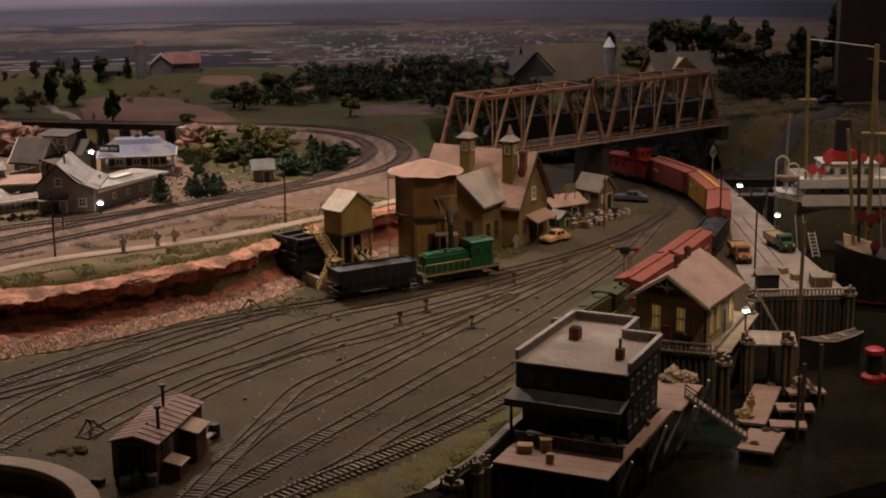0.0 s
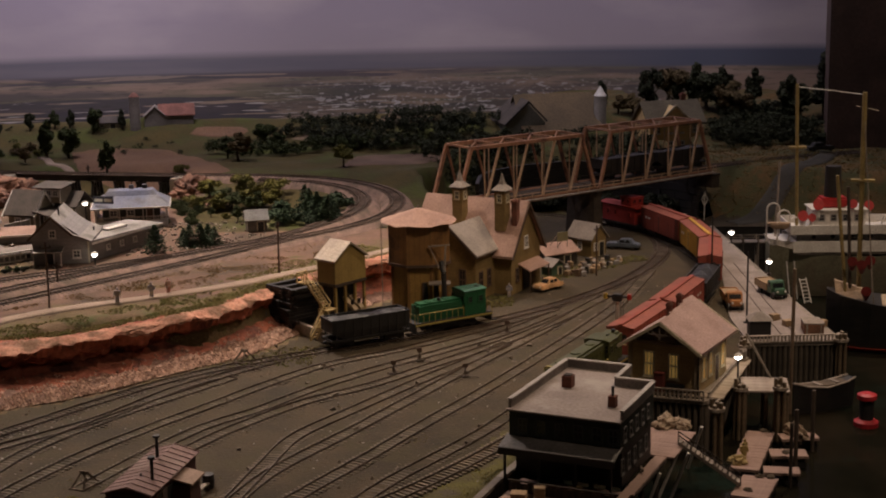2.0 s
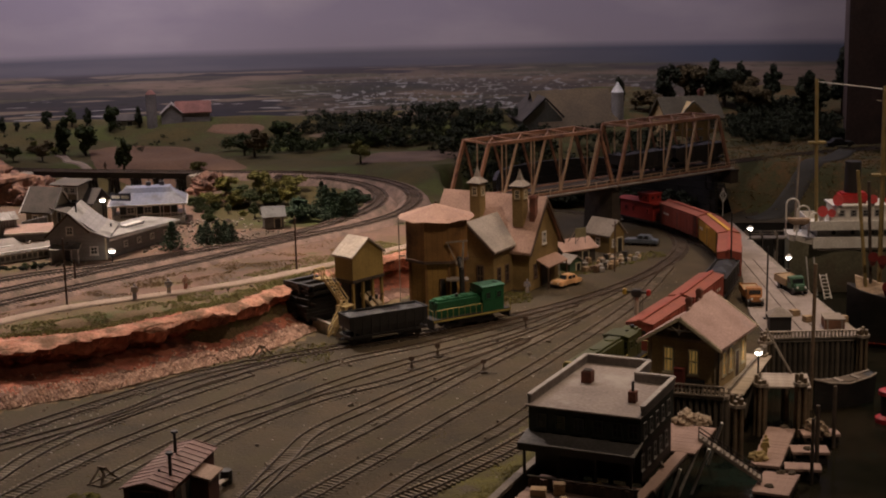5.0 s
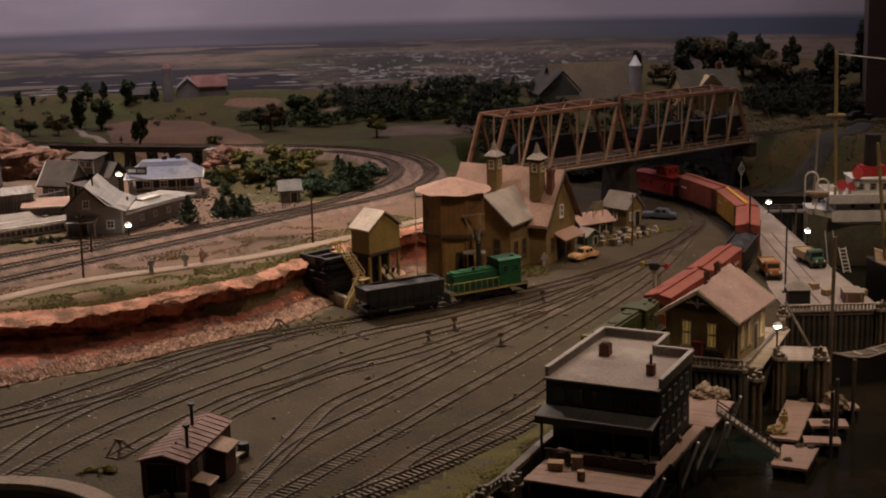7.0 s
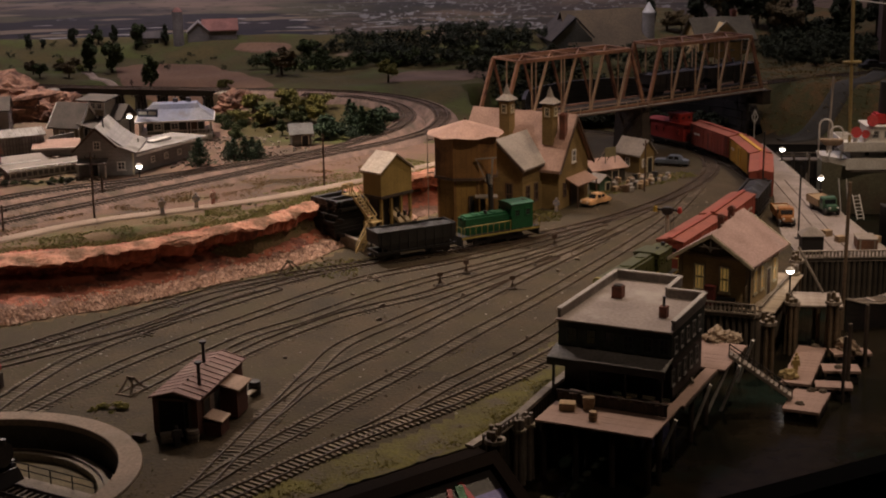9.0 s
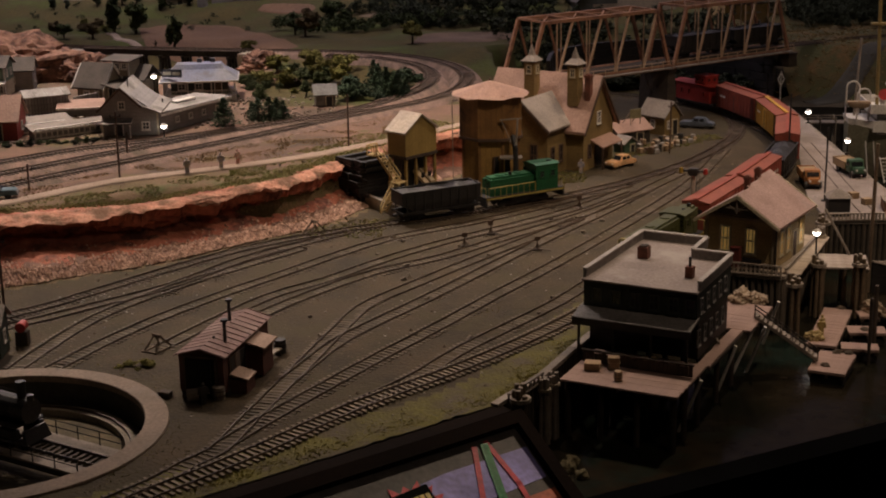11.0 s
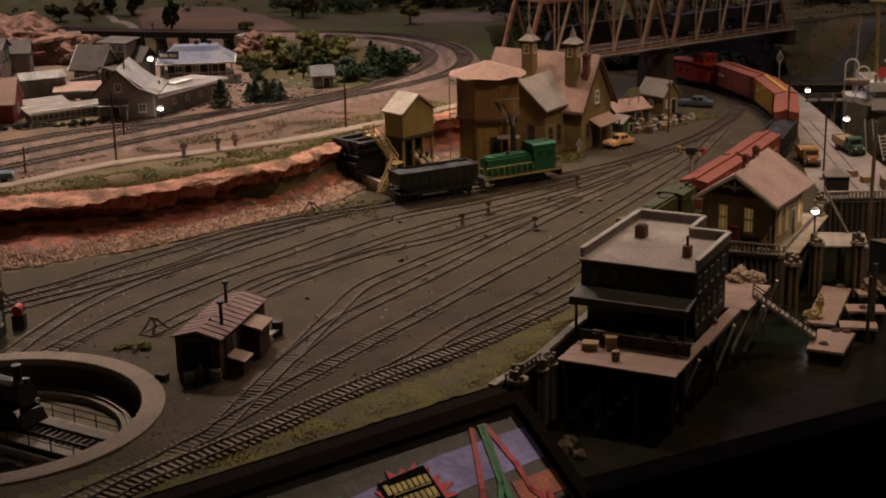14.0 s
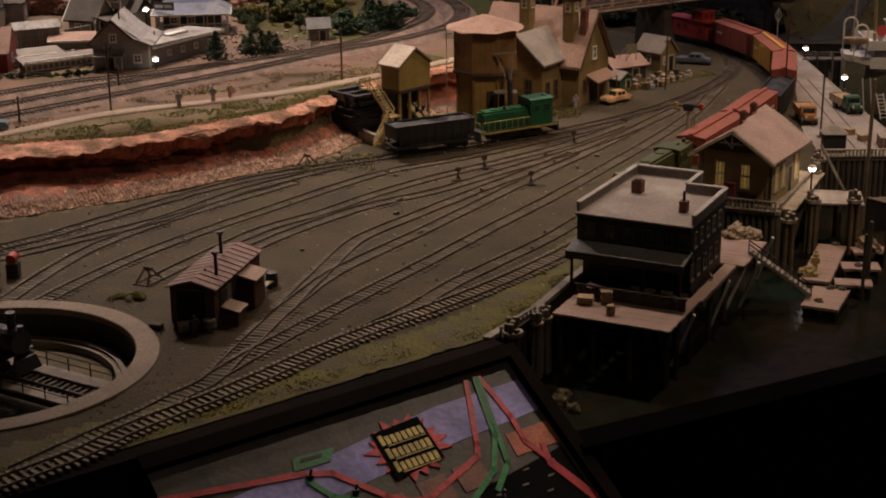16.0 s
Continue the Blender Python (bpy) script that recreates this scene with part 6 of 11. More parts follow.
def dormer_house():
    t = thing("house", pose(-0.664, 2.410, VZ, 0, 0, -20), "tan bungalow with brown roofs, a porch and a dormer", "house")
    W, D, h, rise = 0.050, 0.055, 0.033, 0.030
    wall = boards("cream_siding", (0.30, 0.25, 0.18), (0.18, 0.145, 0.10), "Z", 0.003)
    part("wall", gable_walls(W, D, h, rise, "x"), wall, t)
    part("roof", gable_roof(W, D, h, rise, 0.007, 0.006, 0.002, "x"), BROWNROOF, t)
    rafters(t, W, D, h, rise, 0.007, 0.006, WHITE, "x")
    window(t, on_wall("front", W, D, 0.018, 0.010), 0.012, 0.013, WHITE)
    window(t, on_wall("front", W, D, 0.038, 0.010), 0.009, 0.013, WHITE)
    part("corner_board", Solid().box(W - 0.0012, -0.001, 0, W + 0.001, 0.0012, h), WHITE, t)
    # porch on the gable end
    part("porch_floor", Solid().box(W + 0.0002, 0.0, 0.0, W + 0.026, D, 0.004), OLDWOOD, t)
    part("porch_roof", Solid().prism([(W - 0.001, 0.034), (W + 0.030, 0.027), (W + 0.030, 0.0288), (W - 0.001, 0.0362)], "y", -0.004, D + 0.004), BROWNROOF, t)
    for y in (0.002, 0.027, D - 0.002):
        part("porch_post", Solid().beam((W + 0.025, y, 0.004), (W + 0.025, y, 0.028), 0.0022), WHITE, t)
    door(t, on_wall("right", W, D, 0.020, 0.004), 0.010, 0.020, BLACK, WHITE)
    window(t, on_wall("right", W, D, 0.040, 0.011), 0.010, 0.012, WHITE)
    # rear wing with the tall dormer
    part("rear_wall", Solid().box(0.034, D + 0.0002, 0.0, 0.094, D + 0.045, 0.034), wall, t)
    part("rear_roof", Solid().prism([(D - 0.006, 0.033), (D + 0.022, 0.056), (D + 0.051, 0.033), (D + 0.051, 0.035), (D + 0.022, 0.0582), (D - 0.006, 0.035)], "x", 0.030, 0.100), BROWNROOF, t)
    d = part("dormer", Solid().box(0.044, D - 0.012, 0.042, 0.074, D + 0.022, 0.066), wall, t)
    part("dormer_roof", Solid().prism([(D - 0.018, 0.066), (D + 0.028, 0.0705), (D + 0.028, 0.0722), (D - 0.018, 0.0678)], "x", 0.022, 0.080), BROWNROOF, d)
    for u in (0.0525, 0.0655):
        window(t, pose(u, D - 0.012, 0.053), 0.011, 0.0105, WHITE)
    for x in (0.0435, 0.0725):
        part("dormer_trim", Solid().box(x, D - 0.0132, 0.042, x + 0.002, D - 0.0112, 0.066), WHITE, t)


dormer_house()
REDWALL = boards("red_siding", (0.30, 0.05, 0.035), (0.16, 0.03, 0.02), "Z", 0.003)
shack("cottage", -0.762, 2.103, 5, 0.086, 0.066, 0.030, 0.030, REDWALL, ROOF_PINK, "red cottage with a faded salmon roof", ridge="x", z=VZ)


def corner_store():
    t = thing("store_house", pose(-0.868, 2.474, VZ, 0, 0, 3), "two-storey cottage, cream below and dull green above", "house")
    W, D = 0.063, 0.060
    part("lower_wall", Solid().box(0, 0, 0, W, D, 0.026), mat("cream_plaster", (0.46, 0.38, 0.27), None, 40, 300, 0.8), t)
    part("upper_wall", gable_walls(W, D, 0.052, 0.014, "x", 0.026), mat("dull_green_wall", (0.13, 0.19, 0.14), None, 40, 300, 0.8), t)
    part("roof", gable_roof(W, D, 0.052, 0.014, 0.006, 0.005, 0.002, "x"), BROWNROOF, t)
    part("canopy", Solid().prism([(0.001, 0.029), (-0.014, 0.0255), (-0.014, 0.0238), (0.001, 0.0272)], "x", -0.002, W + 0.002), WHITE, t)
    for u in (0.010, 0.026, 0.042, 0.058):
        window(t, on_wall("front", W, D, u, 0.007), 0.010, 0.014, WHITE)
        part("canopy_post", Solid().beam((u + 0.004, -0.0125, 0.0), (u + 0.004, -0.0125, 0.024), 0.002), WHITE, t)
    for u in (0.016, 0.046):
        window(t, on_wall("front", W, D, u, 0.034), 0.011, 0.013, WHITE)
    for u in (0.016, 0.042):
        window(t, on_wall("right", W, D, u, 0.034), 0.009, 0.012, WHITE)
    part("corner_board", Solid().box(W - 0.0015, -0.0012, 0.026, W + 0.0012, 0.0015, 0.052), WHITE, t)


corner_store()
shack("cottage", -0.826, 2.542, 8, 0.048, 0.044, 0.036, 0.018, GREYSIDE, BROWNROOF, "dark grey village house below the rocks", ridge="x", z=VZ, doors=False)
shack("cabin", -0.262, 2.352, 12, 0.032, 0.028, 0.020, 0.012, mat("cabin_boards", (0.20, 0.18, 0.15), (0.12, 0.105, 0.09), 60, 400, 0.85), mat("silvery_boards", (0.20, 0.195, 0.185), (0.13, 0.125, 0.115), 60, 400, 0.8), "silvery weathered plank cabin", ridge="x", z=VZ, win=False)


def board_fence(a, b, h, label):
    t = thing("fence", Matrix.Identity(4), label, "fence", "village fences")
    a, b = Vector(a), Vector(b)
    n = int((b - a).length / 0.0052)
    turn = math.degrees(math.atan2(b.y - a.y, b.x - a.x))
    key = ("board", round(h, 4))
    if key not in KIT:
        KIT[key] = mesh_of("board", Solid().box(-0.0023, -0.0006, 0, 0.0023, 0.0006, h), mat("grey_fence", (0.26, 0.25, 0.25), None, 60, 400, 0.85, vary=0.2))
    for i in range(n + 1):
        p = a + (b - a) * (i / n)
        piece("board", KIT[key], t, pose(p.x, p.y, VZ + 0.0005, 0, 0, turn))
    part("rail", Solid().beam((a.x, a.y, VZ + h), (b.x, b.y, VZ + h), 0.0026, 0.0016), SLATE, t)


def board_shed(a, b, deep, label):
    """A windowless shed of upright grey boards under a narrow pale roof."""
    a, b = Vector((*a, VZ)), Vector((*b, VZ))
    t = thing("board_shed", pose(a.x, a.y, VZ, 0, 0, math.degrees(math.atan2(b.y - a.y, b.x - a.x))), label, "shed")
    run = (b - a).length
    n = int(run / 0.0046)
    grey = mat("grey_fence", (0.27, 0.26, 0.255), None, 60, 400, 0.85, vary=0.2)
    part("core", Solid().box(0.0005, 0.0008, 0, run - 0.0005, deep, 0.0298), DARKWOOD, t)
    plank = mesh_of("board", Solid().box(0.0002, -0.0008, 0, 0.0042, 0.0006, 0.0300), grey)
    for i in range(n):
        piece("board", plank, t, pose(i * run / n, 0, 0))
    part("roof", Solid().prism([(-0.005, 0.0300), (deep + 0.003, 0.0385), (deep + 0.003, 0.0405), (-0.005, 0.0320)], "x", -0.003, run + 0.003), SLATE, t, "pale ribbed roof")
    for i in range(9):
        x = -0.002 + (run + 0.004) * i / 8
        part("roof_rib", Solid().beam((x, -0.005, 0.0324), (x, deep + 0.003, 0.0409), 0.0012, 0.0010), SLATE, t)


board_shed((-0.716, 2.290), (-0.655, 2.322), 0.018, "tall grey board shed in the village")
board_fence((-0.652, 2.345), (-0.625, 2.385), 0.022, "grey board fence behind the sheds")


def long_shed(x, y, turn, w, d, h0, h1, label, roof=None):
    t = thing("low_shed", pose(x, y, VZ, 0, 0, turn), label, "shed")
    part("wall", Solid().prism([(0, 0), (d, 0), (d, h1), (0, h0)], "x", 0, w), GREYSIDE, t)
    part("roof", Solid().prism([(-0.005, h0), (d + 0.004, h1 + 0.0006), (d + 0.004, h1 + 0.0026), (-0.005, h0 + 0.002)], "x", -0.004, w + 0.004), roof or ROOF_GREY, t)
    part("gutter", Solid().box(-0.004, -0.0066, h0 - 0.0008, w + 0.004, -0.005, h0 + 0.002), WHITE, t)


long_shed(-0.652, 2.112, 36, 0.120, 0.024, 0.011, 0.015, "low grey shed with a long pale roof")
long_shed(-0.690, 2.150, 33, 0.085, 0.036, 0.011, 0.016, "low grey shed with a long dull roof")
long_shed(-0.664, 2.292, 10, 0.066, 0.030, 0.012, 0.019, "low shed with a faded pink roof", ROOF_PINK)
lane = Vector((math.cos(radians(36)), math.sin(radians(36)), 0))
picket_rail("shed_railing", Vector((-0.6495, 2.108, VZ + 0.0005)), Vector((-0.6495, 2.108, VZ + 0.0005)) + lane * 0.118, "white railing before the low sheds", h=0.015, pitch=0.008, w=0.0016, material=WHITE)
picket_rail("shed_railing", Vector((-0.688, 2.149, VZ + 0.0005)), Vector((-0.688, 2.149, VZ + 0.0005)) + lane * 0.075, "white railing between the low sheds", h=0.013, pitch=0.008, w=0.0016, material=WHITE)


# farms on the ridge
def farm_barn():
    t = thing("barn", pose(-0.574, 3.222, 0.122, 0, 0, 9), "grey barn with a faded red roof on the hill", "barn")
    g = mat("barn_grey", (0.24, 0.21, 0.19), None, 30, 300, 0.85)
    part("wall", gable_walls(0.046, 0.05, 0.024, 0.020), g, t)
    part("roof", gable_roof(0.046, 0.05, 0.024, 0.020, 0.003, 0.003, 0.002), ROOF_GREY, t)
    part("long_wall", Solid().box(0.046, 0.004, 0, 0.106, 0.046, 0.024), g, t)
    part("long_roof", Solid().prism([(0.0, 0.024), (0.025, 0.047), (0.05, 0.024), (0.05, 0.0265), (0.025, 0.0495), (0.0, 0.0265)], "x", 0.030, 0.110), mat("red_roof", (0.24, 0.095, 0.068), None, 30, 300, 0.8), t, "faded red gambrel roof")
    s = thing("silo", pose(-0.593, 3.214, 0.118), "tall grey concrete silo beside the barn", "silo")
    part("shaft", Solid().drum(0, 0, 0, 0.074, 0.0115, 0.0115, 16), g, s)
    part("cap", Solid().drum(0, 0, 0.074, 0.083, 0.0118, 0.004, 16), mat("red_cap", (0.28, 0.12, 0.09), None, 30, 300, 0.8), s)
    shack("farm_shelter", -0.685, 3.222, 4, 0.06, 0.03, 0.016, 0.010, mat("cream_wall", (0.42, 0.38, 0.30), None, 30, 300, 0.8), BROWNROOF, "low cream farm shelter with dark roof", ridge="x", z=0.120)


farm_barn()


def big_barn():
    t = thing("barn", pose(0.215, 3.130, 0.088, 0, 0, 12) @ Matrix.Scale(1.13, 4), "large grey-green barn with a broad brown roof", "barn")
    g = mat("barn_green_grey", (0.16, 0.155, 0.135), None, 30, 300, 0.85)
    part("wall", Solid().prism([(0, 0), (0.078, 0), (0.078, 0.034), (0.044, 0.072), (0, 0.030)], "y", 0, 0.10), g, t)
    part("long_wall", Solid().box(0.05, 0.02, 0, 0.175, 0.09, 0.034), g, t)
    part("roof", Solid().prism([(-0.004, 0.030), (0.044, 0.074), (0.044, 0.0765), (-0.004, 0.0325)], "y", -0.005, 0.105), BROWNROOF, t)
    part("long_roof", Solid().prism([(-0.014, 0.012), (0.055, 0.080), (0.098, 0.034), (0.098, 0.0365), (0.055, 0.0825), (-0.014, 0.0145)], "x", 0.030, 0.190), mat("brown_barn_roof", (0.140, 0.096, 0.050), (0.10, 0.07, 0.038), 20, 300, 0.85), t)
    part("bargeboard", Solid().beam((-0.004, -0.006, 0.031), (0.044, -0.006, 0.074), 0.0016, 0.003).beam((0.044, -0.006, 0.074), (0.080, -0.006, 0.036), 0.0016, 0.003), BLACK, t)
    s = thing("silo", pose(0.426, 3.19, 0.108), "pale silo with a white conical cap", "silo")
    part("shaft", Solid().drum(0, 0, 0, 0.068, 0.0135, 0.0135, 16), mat("silo_grey", (0.33, 0.30, 0.28), None, 30, 300, 0.8), s)
    part("cap", Solid().drum(0, 0, 0.068, 0.090, 0.014, 0.0008, 16), WHITE, s)
    h = thing("farmhouse", pose(0.512, 3.05, 0.058, 0, 0, 14) @ Matrix.Scale(1.42, 4), "yellow farmhouse with a brown cross-gabled roof", "house")
    yw = boards("yellow_siding", (0.70, 0.50, 0.24), (0.5, 0.35, 0.15), "Z", 0.003)
    part("wall", gable_walls(0.085, 0.055, 0.052, 0.026, "x"), yw, h)
    part("roof", gable_roof(0.085, 0.055, 0.052, 0.026, 0.006, 0.005, 0.0022, "x"), mat("olive_brown_shingle", (0.125, 0.102, 0.064), (0.09, 0.072, 0.046), 40, 400, 0.85), h)
    part("cross_gable", Solid().prism([(0.016, 0.036), (0.064, 0.036), (0.064, 0.052), (0.040, 0.0745), (0.016, 0.052)], "y", -0.003, 0.026), yw, h)
    part("cross_trim", Solid().beam((0.012, -0.004, 0.0495), (0.040, -0.004, 0.076), 0.0016, 0.0026).beam((0.068, -0.004, 0.0495), (0.040, -0.004, 0.076), 0.0016, 0.0026), CREAM, h)
    for u in (0.014, 0.034, 0.052, 0.072):
        window(h, on_wall("front", 0.085, 0.055, u, 0.010), 0.008, 0.013, WHITE, LIT if u > 0.06 else GLASS)
        window(h, on_wall("front", 0.085, 0.055, u, 0.034), 0.007, 0.012, WHITE)
    window(h, on_wall("right", 0.085, 0.055, 0.028, 0.032), 0.008, 0.013, WHITE)
    chimney(h, 0.066, 0.03, 0.07, 0.09, 0.007, BRICK)


big_barn()

# ---- rolling stock ----
def wheelset(parent, x, z=0.0):
    """A two-axle truck with its wheels."""
    tr = part("truck", Solid().box(x - 0.014, -0.0105, z + 0.0035, x + 0.014, -0.0088, z + 0.0075).box(x - 0.014, 0.0088, z + 0.0035, x + 0.014, 0.0105, z + 0.0075).box(x - 0.003, -0.0088, z + 0.004, x + 0.003, 0.0088, z + 0.0075), BLACK, parent)
    for dx in (-0.0095, 0.0095):
        for y in (-0.0078, 0.0078):
            part("wheel", Solid().wheel(x + dx, y, z + 0.0052, 0.0052, 0.0016, 14), STEEL, tr)
    return tr


def coupler(parent, x, s):
    part("coupler", Solid().box(min(x, x + s * 0.006), -0.0014, 0.0065, max(x, x + s * 0.006), 0.0014, 0.0092), BLACK, parent)


REDBOX = mat("boxcar_red", (0.30, 0.065, 0.04), (0.24, 0.05, 0.032), 30, 400, 0.7, dirt=(0.17, 0.045, 0.03), dirt_scale=14)
ORANGE_ROOF = mat("boxcar_roof", (0.28, 0.075, 0.045), (0.22, 0.06, 0.038), 30, 400, 0.7)
YELLOWBOX = mat("boxcar_yellow", (0.55, 0.30, 0.04), (0.46, 0.25, 0.035), 30, 400, 0.7)


def boxcar(m, body, roof, label, L=0.138):
    t = thing("boxcar", m, label, "boxcar", "freight train cars")
    W, z0, z1 = 0.0172, 0.0115, 0.046
    part("underframe", Solid().box(-L / 2 + 0.002, -0.009, 0.0078, L / 2 - 0.002, 0.009, z0), BLACK, t)
    part("body", Solid().box(-L / 2, -W, z0, L / 2, W, z1), body, t)
    part("roof", Solid().prism([(-W - 0.0006, z1), (W + 0.0006, z1), (W + 0.0006, z1 + 0.001), (0, z1 + 0.0042), (-W - 0.0006, z1 + 0.001)], "x", -L / 2 - 0.0006, L / 2 + 0.0006), roof, t)
    part("roofwalk", Solid().box(-L / 2 - 0.001, -0.003, z1 + 0.0046, L / 2 + 0.001, 0.003, z1 + 0.0056), body, t)
    for i in range(13):
        x = -L / 2 + 0.004 + i * (L - 0.008) / 12
        if abs(x) > 0.012:
            part("rib", Solid().box(x - 0.0007, -W - 0.0007, z0, x + 0.0007, -W + 0.0001, z1 - 0.001), body, t)
            part("rib", Solid().box(x - 0.0007, W - 0.0001, z0, x + 0.0007, W + 0.0007, z1 - 0.001), body, t)
    for s in (-1, 1):
        d = part("sliding_door", Solid().box(-0.011, min(s * W, s * (W + 0.0012)), z0 + 0.0015, 0.011, max(s * W, s * (W + 0.0012)), z1 - 0.003), body, t)
        part("door_bar", Solid().box(-0.0004, min(s * (W + 0.0012), s * (W + 0.0018)), z0 + 0.003, 0.0004, max(s * (W + 0.0012), s * (W + 0.0018)), z1 - 0.005), STEEL, d)
        part("lettering_bar", Solid().box(-0.055, min(s * W, s * (W + 0.0002)), 0.030, -0.032, max(s * W, s * (W + 0.0002)), 0.0335), WHITE, t)
        l = part("ladder", Solid().box(s * (L / 2 - 0.009) - 0.0003, -W - 0.0012, z0, s * (L / 2 - 0.009) + 0.0003, -W - 0.0006, z1).box(s * (L / 2 - 0.003) - 0.0003, -W - 0.0012, z0, s * (L / 2 - 0.003) + 0.0003, -W - 0.0006, z1), BLACK, t)
        for i in range(7):
            part("rung", Solid().box(s * (L / 2 - 0.006) - 0.003, -W - 0.0012, z0 + 0.003 + i * 0.0046, s * (L / 2 - 0.006) + 0.003, -W - 0.0007, z0 + 0.0036 + i * 0.0046), BLACK, l)
        wheelset(t, s * (L / 2 - 0.026))
        coupler(t, s * L / 2, s)
    part("brake_wheel", Solid().wheel(0, 0, 0, 0.003, 0.0006, 12), BLACK, t).matrix_local = pose(L / 2 + 0.0012, 0.006, 0.036, 0, 0, 90)
    return t


def hopper(m, colour, label, L=0.125, load=True, z1=0.038):
    t = thing("hopper_car", m, label, "hopper car", "freight train cars")
    W = 0.0168
    part("side_sill", Solid().box(-L / 2, -W, 0.0095, L / 2, W, 0.0125), colour, t)
    part("body", Solid().hull([(-L / 2 + 0.016, -W + 0.002, 0.0125), (L / 2 - 0.016, -W + 0.002, 0.0125), (L / 2 - 0.016, W - 0.002, 0.0125), (-L / 2 + 0.016, W - 0.002, 0.0125)], [(-L / 2, -W, 0.022), (L / 2, -W, 0.022), (L / 2, W, 0.022), (-L / 2, W, 0.022)]), colour, t)
    wall = Solid()
    for a in ((-L / 2, -W, L / 2, -W + 0.0012), (-L / 2, W - 0.0012, L / 2, W), (-L / 2, -W + 0.0012, -L / 2 + 0.0012, W - 0.0012), (L / 2 - 0.0012, -W + 0.0012, L / 2, W - 0.0012)):
        wall.box(a[0], a[1], 0.022, a[2], a[3], z1)
    part("side_wall", wall, colour, t)
    part("top_rail", Solid().beam((-L / 2, -W, z1), (L / 2, -W, z1), 0.0018).beam((-L / 2, W, z1), (L / 2, W, z1), 0.0018).beam((-L / 2, -W, z1), (-L / 2, W, z1), 0.0018).beam((L / 2, -W, z1), (L / 2, W, z1), 0.0018), colour, t)
    for i in range(9):
        x = -L / 2 + 0.006 + i * (L - 0.012) / 8
        part("stake", Solid().box(x - 0.0008, -W - 0.001, 0.0125, x + 0.0008, -W, z1), colour, t)
        part("stake", Solid().box(x - 0.0008, W, 0.0125, x + 0.0008, W + 0.001, z1), colour, t)
    if load:
        s = Solid()
        rnd = random.Random(int(L * 1000))
        pts = [[(-L / 2 + 0.002 + (L - 0.004) * i / 14, -W + 0.0015 + (2 * W - 0.003) * j / 5, z1 - 0.003 + (0.005 * math.sin(math.pi * j / 5) * (0.7 + 0.3 * math.sin(i * 1.3))) + rnd.uniform(0, 0.0012)) for j in range(6)] for i in range(15)]
        v = [[s.bm.verts.new(p) for p in r] for r in pts]
        for i in range(14):
            for j in range(5):
                s.bm.faces.new((v[i][j], v[i + 1][j], v[i + 1][j + 1], v[i][j + 1]))
        part("coal_load", s, mat("coal", (0.018, 0.017, 0.017)), t)
    for s in (-1, 1):
        wheelset(t, s * (L / 2 - 0.02))
        coupler(t, s * L / 2, s)
    return t


